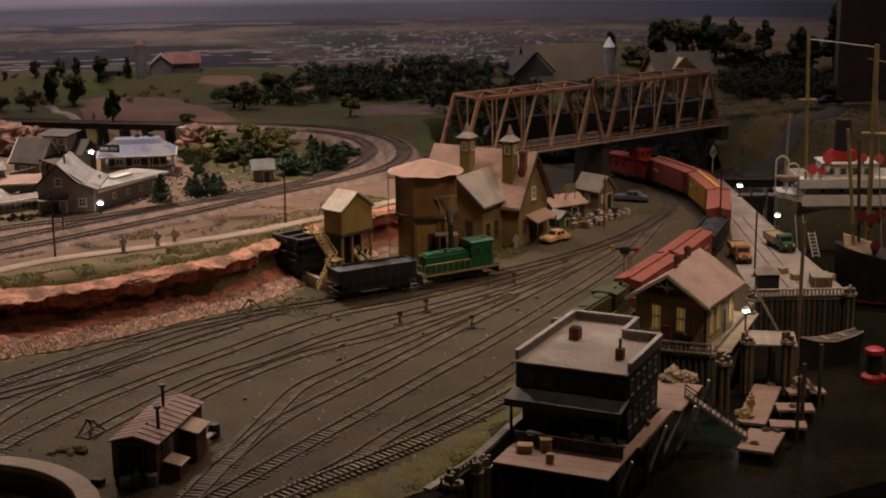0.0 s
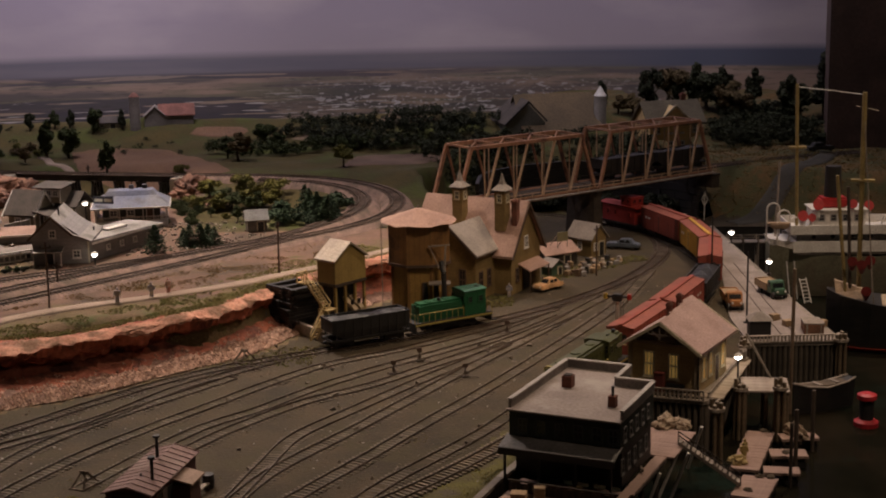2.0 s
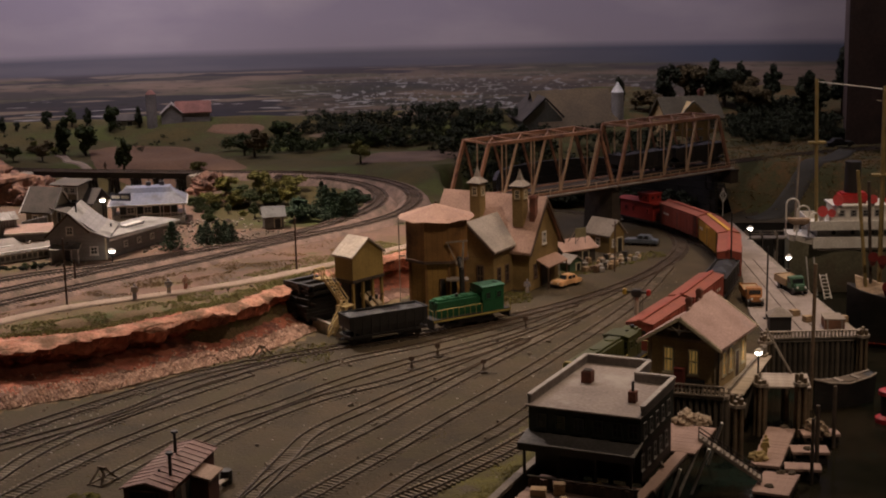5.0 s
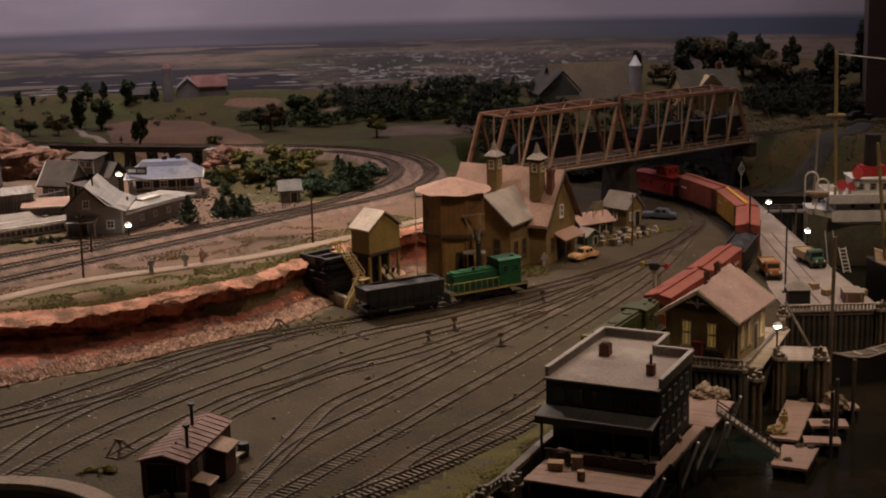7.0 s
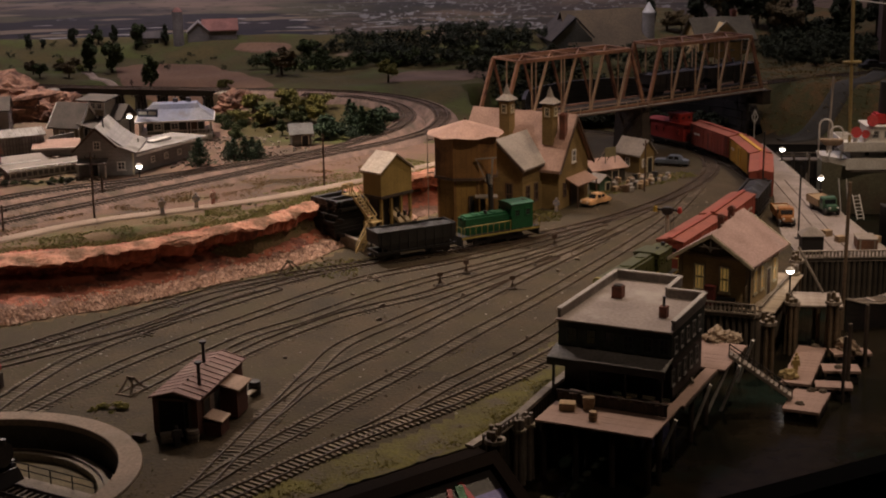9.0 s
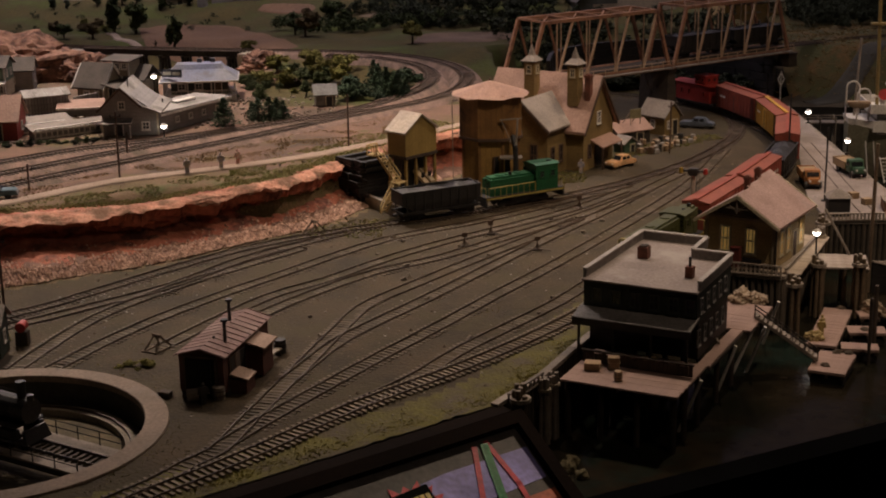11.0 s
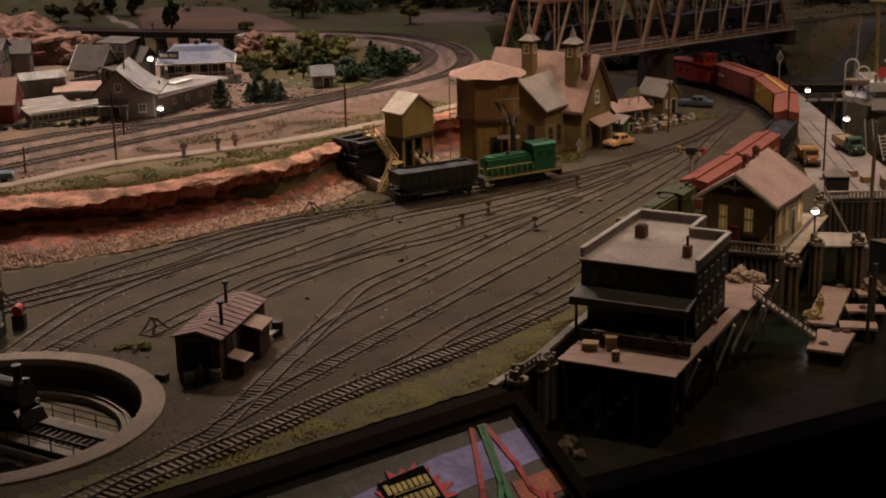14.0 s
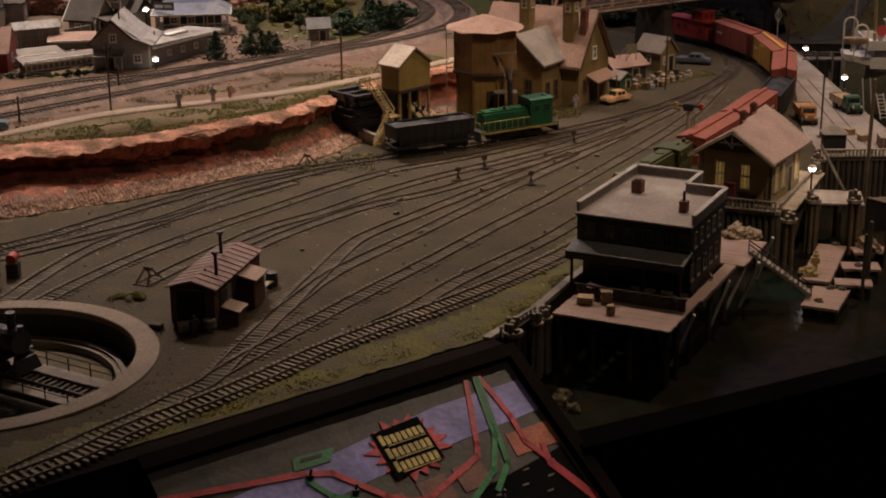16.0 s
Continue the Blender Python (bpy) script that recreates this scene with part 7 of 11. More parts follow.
def diesel(m, hood, frame_c, trim, label, L, switcher):
    """A hood diesel; +x is its front."""
    t = thing("locomotive", m, label, "locomotive", "locomotives")
    W = 0.0165
    part("frame", Solid().box(-L / 2, -W, 0.0125, L / 2, W, 0.0165), frame_c, t)
    part("fuel_tank", Solid().box(-0.022, -0.012, 0.005, 0.022, 0.012, 0.0125).round(0.0015), BLACK, t)
    cab0, cab1 = (-L / 2 + 0.010, -L / 2 + 0.044) if switcher else (-L / 2 + 0.034, -L / 2 + 0.062)
    hw = 0.0105
    top = 0.0405 if switcher else 0.049
    hoods = [(cab1, L / 2 - 0.010, top)] if switcher else [(-L / 2 + 0.008, cab0, top), (cab1, L / 2 - 0.010, top)]
    for a, b, h in hoods:
        p = part("hood", Solid().box(a, -hw, 0.0165, b, hw, h).round(0.0028, lambda e: all(v.co.z > 0.03 for v in e.verts)), hood, t, smooth=False)
        for i in range(int((b - a) / 0.012)):
            x = a + 0.008 + i * 0.012
            part("hood_door", Solid().box(x - 0.0048, -hw - 0.0004, 0.019, x + 0.0048, -hw + 0.0001, h - 0.009), hood, p)
            part("hood_door", Solid().box(x - 0.0048, hw - 0.0001, 0.019, x + 0.0048, hw + 0.0004, h - 0.009), hood, p)
        if b - a > 0.05:
            for x in (a + 0.02, (a + b) / 2, b - 0.02):
                part("fan", Solid().drum(x, 0, h - 0.0004, h + 0.0012, 0.006, 0.0056, 14), hood, p)
    ct = 0.052 if switcher else 0.0505
    c = part("cab", Solid().box(cab0, -W + 0.001, 0.0165, cab1, W - 0.001, ct - 0.003), hood, t)
    part("cab_roof", Solid().prism([(-W, ct - 0.003), (W, ct - 0.003), (W, ct - 0.0018), (W * 0.6, ct), (-W * 0.6, ct), (-W, ct - 0.0018)], "x", cab0 - 0.0014, cab1 + 0.0014), hood, c)
    n = 2
    for i in range(n):
        u = cab0 + (cab1 - cab0) * (i + 0.5) / n
        for y, r in ((-W + 0.001, 0), (W - 0.001, 180)):
            window(t, pose(u, y, 0.033, 0, 0, r), 0.0095, 0.010, hood, GLASS, bars=0, sill=False)
    for s in (-1, 1):
        window(t, pose(cab1, s * 0.0125, 0.034, 0, 0, 90), 0.0055, 0.010, hood, GLASS, bars=0, sill=False)
    for s in (-1, 1):
        y = s * (W - 0.0004)
        x0, x1 = cab1 + 0.002, L / 2 - 0.004
        r = part("handrail", Solid().tube([(x0, y, 0.029), (x1, y, 0.029)], 0.0005, 5), trim, t, "painted handrail")
        k = 9 if switcher else 12
        for i in range(k):
            x = x0 + (x1 - x0) * i / (k - 1)
            part("stanchion", Solid().tube([(x, y, 0.0165), (x, y, 0.029)], 0.0004, 5), trim, r)
        part("sill_stripe", Solid().box(-L / 2, min(s * W, s * (W + 0.0003)), 0.0135, L / 2, max(s * W, s * (W + 0.0003)), 0.0158), trim, t)
        e = s * L / 2
        part("end_rail", Solid().tube([(e, -W + 0.001, 0.0165), (e, -W + 0.001, 0.029), (e, -0.004, 0.029), (e, -0.004, 0.0165)], 0.0005, 5), trim, t)
        part("end_rail", Solid().tube([(e, W - 0.001, 0.0165), (e, W - 0.001, 0.029), (e, 0.004, 0.029), (e, 0.004, 0.0165)], 0.0005, 5), trim, t)
        part("pilot", Solid().box(min(e, e - s * 0.002), -W + 0.001, 0.004, max(e, e - s * 0.002), W - 0.001, 0.0125), frame_c, t)
        part("step", Solid().box(e - 0.007, -W - 0.0002, 0.0045, e - 0.001, -W + 0.003, 0.0055), frame_c, t)
        part("step", Solid().box(e - 0.007, W - 0.003, 0.0045, e - 0.001, W + 0.0002, 0.0055), frame_c, t)
        wheelset(t, s * (L / 2 - 0.036))
        coupler(t, e, s)
    fx = hoods[-1][1]
    hl = part("headlight", Solid().box(fx - 0.001, -0.003, top - 0.0075, fx + 0.001, 0.003, top - 0.001), hood, t)
    if not switcher:
        part("headlight_lens", Solid().ball(fx + 0.0012, 0, top - 0.004, 0.0021), BULB, hl)
        part("nose_band", Solid().prism([(-hw - 0.0003, top - 0.013), (-hw - 0.0003, top - 0.002), (-hw + 0.0022, top + 0.0004), (hw - 0.0022, top + 0.0004), (hw + 0.0003, top - 0.002), (hw + 0.0003, top - 0.013), (hw - 0.001, top - 0.013), (hw - 0.001, top - 0.003), (hw - 0.003, top - 0.0012), (-hw + 0.003, top - 0.0012), (-hw + 0.001, top - 0.003), (-hw + 0.001, top - 0.013)], "x", fx - 0.004, fx + 0.0003), trim, t, "yellow arch on the nose")
    else:
        part("headlight_lens", Solid().ball(fx + 0.0006, 0, top - 0.004, 0.0016), GLASS, hl)
    part("exhaust_pipe", Solid().drum((hoods[0][0] + hoods[0][1]) / 2, 0.004, top - 0.001, top + 0.004, 0.0022, 0.0026, 10), BLACK, t)
    part("horn", Solid().tube([(cab0 + 0.004, 0.006, ct), (cab0 + 0.012, 0.006, ct + 0.0015)], 0.0008, 6), STEEL, t)
    return t


def caboose(m, label):
    t = thing("caboose", m, label, "caboose", "freight train cars")
    RED = mat("caboose_red", (0.33, 0.030, 0.022), (0.27, 0.026, 0.019), 30, 400, 0.6)
    L, W = 0.088, 0.0165
    part("underframe", Solid().box(-L / 2 - 0.010, -W, 0.0088, L / 2 + 0.010, W, 0.0115), BLACK, t)
    part("body", Solid().box(-L / 2, -W + 0.001, 0.0115, L / 2, W - 0.001, 0.041), RED, t)
    part("roof", Solid().prism([(-W - 0.0008, 0.041), (W + 0.0008, 0.041), (W + 0.0008, 0.042), (0, 0.0448), (-W - 0.0008, 0.042)], "x", -L / 2 - 0.009, L / 2 + 0.009), RED, t)
    c = part("cupola", Solid().box(0.004, -0.014, 0.042, 0.032, 0.014, 0.0565), RED, t)
    part("cupola_roof", Solid().box(0.0025, -0.0155, 0.0565, 0.0335, 0.0155, 0.0582), RED, c)
    for y, r in ((-0.014, 0), (0.014, 180)):
        window(t, pose(0.011, y, 0.0475, 0, 0, r), 0.0075, 0.007, RED, GLASS, bars=0, sill=False)
        window(t, pose(0.025, y, 0.0475, 0, 0, r), 0.0075, 0.007, RED, GLASS, bars=0, sill=False)
    for s in (-1, 1):
        window(t, pose(0.018 + s * 0.014, 0.0065, 0.0475, 0, 0, 90 * s), 0.008, 0.007, RED, GLASS, bars=0, sill=False)
        window(t, pose(0.018 + s * 0.014, -0.0065, 0.0475, 0, 0, 90 * s), 0.008, 0.007, RED, GLASS, bars=0, sill=False)
        for x in (-0.028, -0.008, 0.03):
            window(t, pose(x, s * (W - 0.001), 0.023, 0, 0, 0 if s < 0 else 180), 0.0065, 0.009, RED, GLASS, bars=0, sill=False)
        e = s * (L / 2 + 0.0095)
        part("end_railing", Solid().tube([(e, -W + 0.001, 0.0115), (e, -W + 0.001, 0.024), (e, W - 0.001, 0.024), (e, W - 0.001, 0.0115)], 0.0005, 5).tube([(e, 0.006, 0.0115), (e, 0.006, 0.041)], 0.0005, 5), BLACK, t)
        wheelset(t, s * (L / 2 - 0.014))
        coupler(t, s * (L / 2 + 0.010), s)
    return t


def along(line, s):
    """Place and heading at a run of s metres along a line."""
    for a, b in zip(line, line[1:]):
        d = (b - a).length
        if s <= d:
            return a + (b - a) * (s / d), b - a
        s -= d
    return line[-1], line[-1] - line[-2]


def car_pose(line, s, back=False, half=0.04):
    p, q = along(line, s - half)[0], along(line, s + half)[0]
    m = (p + q) / 2
    d = (q - p) if not back else (p - q)
    lift = math.degrees(math.atan2(d.z, math.hypot(d.x, d.y)))
    return pose(m.x, m.y, m.z + TIE_T + RAIL_H - 0.0012, 0, -lift, math.degrees(math.atan2(d.y, d.x)))


MAIN_LINE = curve_points(flat(TRAIN_LINE), 0.01)
run0 = min(range(len(MAIN_LINE)), key=lambda i: (MAIN_LINE[i].xy - Vector((0.060, 1.386))).length) * 0.01
OLIVE = mat("olive_hood", (0.060, 0.066, 0.014), (0.042, 0.046, 0.011), 30, 400, 0.55)
YEL = mat("yellow_stripe", (0.42, 0.34, 0.09), None, 40, 400, 0.6)
s0 = run0 + 0.170 + 0.098
diesel(car_pose(MAIN_LINE, s0, True), OLIVE, BLACK, YEL, "olive road diesel with a lit round headlight", 0.196, False)
s0 += 0.098 + 0.010
for kind in ("red", "red", "hop", "red", "yel", "red", "cab"):
    L = {"red": 0.138, "yel": 0.138, "hop": 0.125, "cab": 0.108}[kind]
    m = car_pose(MAIN_LINE, s0 + L / 2, True)
    if kind == "hop":
        hopper(m, BLACK, "black hopper car loaded with coal", L)
    elif kind == "cab":
        caboose(m, "bright red caboose with a cupola")
    else:
        boxcar(m, REDBOX if kind == "red" else YELLOWBOX, ORANGE_ROOF, "oxide red boxcar with a faded red roof" if kind == "red" else "yellow-sided boxcar with a faded red roof", L)
    s0 += L + 0.011

# switcher and hopper waiting by the coal shed
YARD_A = curve_points(flat([(-0.434, 1.52), (-0.37, 1.601), (-0.292, 1.69), (-0.217, 1.748), (-0.122, 1.802), (-0.015, 1.86), (0.1, 1.929), (0.208, 2.02)]), 0.005)
GREEN = mat("bright_green_hood", (0.010, 0.090, 0.033), (0.008, 0.07, 0.026), 30, 400, 0.45)
near = lambda x, y: min(range(len(YARD_A)), key=lambda i: (YARD_A[i].xy - Vector((x, y))).length) * 0.005
sg = near(0.050, 1.900)
diesel(car_pose(YARD_A, sg, True, 0.035), GREEN, BLACK, YEL, "bright green diesel switcher with yellow handrails", 0.122, True)
hopper(car_pose(YARD_A, sg - 0.061 - 0.008 - 0.056, False, 0.035), mat("black_car", (0.022, 0.021, 0.02), None, 40, 400, 0.6), "black coal hopper car", 0.112)

# cars on the bridge
for x in (0.40, 0.535):
    hopper(BRIDGE @ pose(x, 0.033, 0.0927 + TIE_T + RAIL_H - 0.0013), BLACK, "black hopper car on the bridge", 0.125)

# ---- turntable, shanty, yard clutter ----
def turntable():
    cx, cy = TT[0], TT[1]
    t = thing("turntable_pit", pose(cx, cy, 0), "round concrete turntable pit sunk in the yard", "turntable pit", kind="structure")
    n = 72

    def ring(r, z):
        return [(r * math.cos(2 * math.pi * i / n), r * math.sin(2 * math.pi * i / n), z) for i in range(n)]

    def lathe(prof):
        bm = bmesh.new()
        rows = [[bm.verts.new(p) for p in ring(r, z)] for r, z in prof]
        for a, b in zip(rows, rows[1:]):
            for i in range(n):
                bm.faces.new((a[i], a[(i + 1) % n], b[(i + 1) % n], b[i]))
        return bm

    part("rim", lathe([(0.1475, -0.004), (0.1470, 0.0015), (0.1465, 0.0022), (0.1275, 0.0022), (0.1268, 0.0015), (0.1268, -0.004)]), mat("pale_rim", (0.255, 0.190, 0.145), (0.19, 0.145, 0.11), 20, 350, 0.9, dirt=(0.21, 0.17, 0.14), dirt_scale=18), t, "broad pale concrete rim")
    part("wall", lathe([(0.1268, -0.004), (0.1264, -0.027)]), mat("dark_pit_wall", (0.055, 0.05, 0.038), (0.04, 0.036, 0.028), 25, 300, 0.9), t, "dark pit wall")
    part("ledge", lathe([(0.1264, -0.0265), (0.1180, -0.0265), (0.1180, -0.0235), (0.1080, -0.0235), (0.1080, -0.031)]), mat("pit_ledge", (0.25, 0.21, 0.16), None, 25, 300, 0.9), t, "pale ring rail ledge")
    part("ring_rail", lathe([(0.1138, -0.0235), (0.1138, -0.0212), (0.1126, -0.0212), (0.1126, -0.0235)]), RAIL, t)
    part("pit_floor", lathe([(0.1080, -0.030), (0.06, -0.0295), (0.001, -0.029)]), mat("pit_cinders", (0.11, 0.085, 0.045), (0.065, 0.052, 0.028), 30, 300, 0.95, bump=0.8), t)
    b = thing("turntable_bridge", pose(cx, cy, 0, 0, 0, -30), "turntable bridge with plank walkways and railings", "turntable")
    L = 0.124
    part("girder", Solid().box(-L, -0.013, -0.016, L, -0.009, -0.003), BLACK, b)
    part("girder", Solid().box(-L, 0.009, -0.016, L, 0.013, -0.003), BLACK, b)
    for y in (-0.026, 0.013):
        part("walkway", Solid().box(-L, y, -0.003, L, y + 0.013, -0.0012), OLDWOOD, b, "pale plank walkway")
    for s in (-0.0255, 0.0255):
        r = part("railing", Solid().tube([(-L, s, 0.011), (L, s, 0.011)], 0.0006, 5).tube([(-L, s, 0.005), (L, s, 0.005)], 0.0005, 5), BLACK, b)
        for i in range(11):
            x = -L + 0.001 + i * (2 * L - 0.002) / 10
            part("railing_post", Solid().tube([(x, s, -0.0012), (x, s, 0.011)], 0.0006, 5), BLACK, r)
    for i in range(36):
        x = -L + 0.003 + i * (2 * L - 0.006) / 35
        part("tie", Solid().box(x - 0.0014, -0.013, -0.003, x + 0.0014, 0.013, -0.0012), DARKWOOD, b)
    for s in (-1, 1):
        part("rail", Solid().box(-L, s * 0.00825 - 0.0005, -0.0012, L, s * 0.00825 + 0.0005, 0.001), RAIL, b)
    steam_engine(pose(cx, cy, 0.001, 0, 0, -30) @ pose(-0.028, 0, 0))


def steam_engine(m):
    t = thing("steam_locomotive", m, "black steam locomotive standing on the turntable", "steam locomotive")
    sm = lambda a, b, r0, r1, z, n=16: Solid().hull([(a, r0 * math.cos(2 * math.pi * i / n), z + r0 * math.sin(2 * math.pi * i / n)) for i in range(n)], [(b, r1 * math.cos(2 * math.pi * i / n), z + r1 * math.sin(2 * math.pi * i / n)) for i in range(n)])
    part("boiler", sm(-0.030, 0.062, 0.0115, 0.0105, 0.028), BLACK, t)
    part("smokebox", sm(0.062, 0.078, 0.0108, 0.0108, 0.028), STEEL, t)
    part("smokestack", Solid().drum(0.068, 0, 0.037, 0.052, 0.0035, 0.0042, 14), BLACK, t)
    part("steam_dome", Solid().drum(0.030, 0, 0.037, 0.046, 0.0058, 0.0042, 14), BLACK, t)
    part("sand_dome", Solid().drum(0.006, 0, 0.037, 0.045, 0.005, 0.0036, 14), BLACK, t)
    part("cab", Solid().box(-0.054, -0.0165, 0.014, -0.030, 0.0165, 0.045), BLACK, t)
    part("cab_roof", Solid().prism([(-0.0175, 0.045), (0.0175, 0.045), (0.012, 0.0485), (-0.012, 0.0485)], "x", -0.058, -0.028), BLACK, t)
    part("running_board", Solid().box(-0.03, -0.016, 0.0165, 0.074, 0.016, 0.0178), BLACK, t)
    part("pilot", Solid().hull([(0.080, -0.014, 0.003), (0.084, -0.014, 0.003), (0.084, 0.014, 0.003), (0.080, 0.014, 0.003)], [(0.078, -0.012, 0.014), (0.080, -0.012, 0.014), (0.080, 0.012, 0.014), (0.078, 0.012, 0.014)]), BLACK, t)
    part("headlight", Solid().drum(0.078, 0, 0.037, 0.042, 0.003, 0.003, 12), STEEL, t)
    for s in (-1, 1):
        part("cylinder", Solid().box(0.054, s * 0.0135 - 0.0035, 0.007, 0.074, s * 0.0135 + 0.0035, 0.0145).round(0.001), BLACK, t)
        for x in (-0.022, -0.002, 0.018, 0.038):
            part("driver_wheel", Solid().wheel(x, s * 0.0085, 0.0092, 0.0092, 0.0016, 18), BLACK, t)
        for x in (0.062, -0.042):
            part("pony_wheel", Solid().wheel(x, s * 0.0085, 0.005, 0.005, 0.0016, 14), BLACK, t)
        part("side_rod", Solid().box(-0.023, s * 0.0105 - 0.0005, 0.0078, 0.056, s * 0.0105 + 0.0005, 0.0096), STEEL, t)
        part("handrail", Solid().tube([(-0.028, s * 0.0125, 0.036), (0.07, s * 0.0115, 0.036)], 0.0004, 5), STEEL, t)
    d = part("tender", Solid().box(-0.130, -0.016, 0.0105, -0.062, 0.016, 0.034).round(0.001), BLACK, t)
    part("tender_coal", Solid().box(-0.105, -0.013, 0.034, -0.066, 0.013, 0.0365).rough(0.001, 2), mat("coal", (0.018, 0.017, 0.017)), d)
    for x in (-0.116, -0.076):
        wheelset(t, x)


turntable()


def shanty():
    t = thing("bunkhouse", pose(-0.2725, 1.2275, 0, 0, 0, -13), "dark red boxcar-body bunkhouse with a ribbed pinkish roof", "shanty")
    W, L, h = 0.042, 0.112, 0.038
    wall = boards("oxide_boards", (0.105, 0.04, 0.031), (0.06, 0.025, 0.02), "X", 0.0028)
    part("wall", Solid().prism([(0, 0.004), (W, 0.004), (W, h), (W / 2, h + 0.006), (0, h)], "y", 0, L), wall, t)
    roof = mat("oxide_tin_roof", (0.27, 0.165, 0.145), (0.20, 0.12, 0.105), 30, 300, 0.8, dirt=(0.28, 0.19, 0.165), dirt_scale=20)
    r = part("roof", gable_roof(W, L, h, 0.006, 0.003, 0.003, 0.0012), roof, t)
    for i in range(12):
        y = -0.002 + i * (L + 0.004) / 11
        part("roof_seam", Solid().beam((-0.003, y, h + 0.0010), (W / 2, y, h + 0.0074), 0.0008, 0.0005).beam((W / 2, y, h + 0.0076), (W + 0.003, y, h + 0.0010), 0.0009, 0.0008), roof, r)
    part("skid", Solid().box(-0.001, 0.004, 0, 0.003, L - 0.004, 0.004).box(W - 0.003, 0.004, 0, W + 0.001, L - 0.004, 0.004), DARKWOOD, t)
    door(t, on_wall("right", W, L, 0.020, 0.005), 0.013, 0.027, BLACK, BROWNTRIM)
    # doorways are solid near-black panels, the shade inside put into their colour
    e = part("end_opening", Solid().box(0.006, -0.0008, 0.005, W - 0.008, 0.0004, 0.036), mat("doorway_shade", (0.006, 0.005, 0.004), None, 20, 200, 0.9), t, "near-black panel standing for the shaded end doorway")
    part("jamb", Solid().box(0.004, -0.0016, 0.004, 0.006, 0.0006, 0.037), BROWNTRIM, e)
    part("jamb", Solid().box(W - 0.008, -0.0016, 0.004, W - 0.006, 0.0006, 0.037), BROWNTRIM, e)
    part("lintel", Solid().box(0.004, -0.0016, 0.036, W - 0.006, 0.0006, 0.038), BROWNTRIM, e)
    part("side_opening", Solid().box(W - 0.0004, 0.038, 0.005, W + 0.0008, 0.051, 0.031), MATS["doorway_shade"], t, "near-black panel standing for the shaded side doorway")
    g = part("wall_board", Solid().box(W - 0.0004, 0.026, 0.016, W + 0.0012, 0.037, 0.033), mat("grey_board", (0.16, 0.12, 0.10), (0.10, 0.075, 0.06), 60, 300, 0.85), t, "weathered grey board on the side")
    for x, y, z0, z1 in ((0.017, 0.080, 0.040, 0.064), (0.033, 0.029, 0.038, 0.062)):
        s = part("stovepipe", Solid().drum(x, y, z0, z1, 0.0016, 0.0016, 10), BLACK, t)
        part("pipe_cap", Solid().drum(x, y, z1 - 0.0005, z1 + 0.0016, 0.0034, 0.0034, 12), BLACK, s)
    # lean-to closet and lidded coal box
    c = part("lean_to", Solid().box(W + 0.0002, 0.055, 0.002, W + 0.016, 0.081, 0.028), wall, t)
    part("lean_to_roof", Solid().prism([(W - 0.001, 0.033), (W + 0.0195, 0.0283), (W + 0.0195, 0.0300), (W - 0.001, 0.0348)], "y", 0.052, 0.084), mat("tan_boards", (0.36, 0.245, 0.18), (0.29, 0.195, 0.14), 40, 400, 0.8), c, "tan board roof")
    b = thing("coal_box", pose(-0.2725, 1.2275, 0, 0, 0, -13) @ pose(W + 0.0015, 0.012, 0), "wooden coal box with a sloping tan lid", "box")
    part("box", Solid().box(0, 0, 0, 0.015, 0.020, 0.013), wall, b)
    part("lid", Solid().prism([(-0.001, 0.0172), (0.0168, 0.0132), (0.0168, 0.0145), (-0.001, 0.0186)], "y", -0.001, 0.021), mat("tan_boards", (0.44, 0.30, 0.22)), b)
    part("ladder", Solid().tube([(0.030, -0.001, 0.002), (0.030, -0.001, 0.036)], 0.0006, 5).tube([(0.036, -0.001, 0.002), (0.036, -0.001, 0.036)], 0.0006, 5), BLACK, t)
    d = thing("bench", pose(-0.2010, 1.318, 0, 0, 0, 68), "plank bench beside the bunkhouse", "bench")
    part("seat", Solid().box(-0.012, -0.003, 0.0058, 0.012, 0.003, 0.0072), OLDWOOD, d)
    for x in (-0.010, 0.009):
        part("leg", Solid().box(x, -0.0025, 0, x + 0.0015, 0.0025, 0.0058), DARKWOOD, d)


shanty()


def barrel(x, y, z, r=0.0042, h=0.011, material=None, label="rusty black oil drum"):
    t = thing("barrel", pose(x, y, z), label, "barrel", "barrels")
    part("drum", Solid().drum(0, 0, 0, h * 0.5, r * 0.92, r, 12).drum(0, 0, h * 0.5, h, r, r * 0.92, 12), material or BLACK, t)
    for zz in (h * 0.3, h * 0.68):
        part("hoop", Solid().drum(0, 0, zz, zz + h * 0.06, r * 1.03, r * 1.03, 12), STEEL, t)


barrel(-0.197, 1.338, 0, 0.006, 0.0125)
barrel(-0.241, 1.220, 0, 0.004, 0.009)
barrel(-0.250, 1.214, 0, 0.0035, 0.008)
CRATEM = mat("crate_wood", (0.36, 0.25, 0.14), (0.28, 0.19, 0.11), 50, 400, 0.85, vary=0.25)


def crate(x, y, z, w, d, h, turn=0.0, material=None, label="small slatted bare wooden crate"):
    t = thing("crate", pose(x, y, z, 0, 0, turn), label, "crate", "crates")
    part("box", Solid().box(-w / 2, -d / 2, 0, w / 2, d / 2, h), material or CRATEM, t)
    for zz in (h * 0.08, h * 0.44, h * 0.8):
        part("slat", Solid().box(-w / 2 - 0.0005, -d / 2 - 0.0005, zz, w / 2 + 0.0005, d / 2 + 0.0005, zz + h * 0.13), material or CRATEM, t)


def local(m, x, y, z=0.0):
    return m @ Vector((x, y, z))


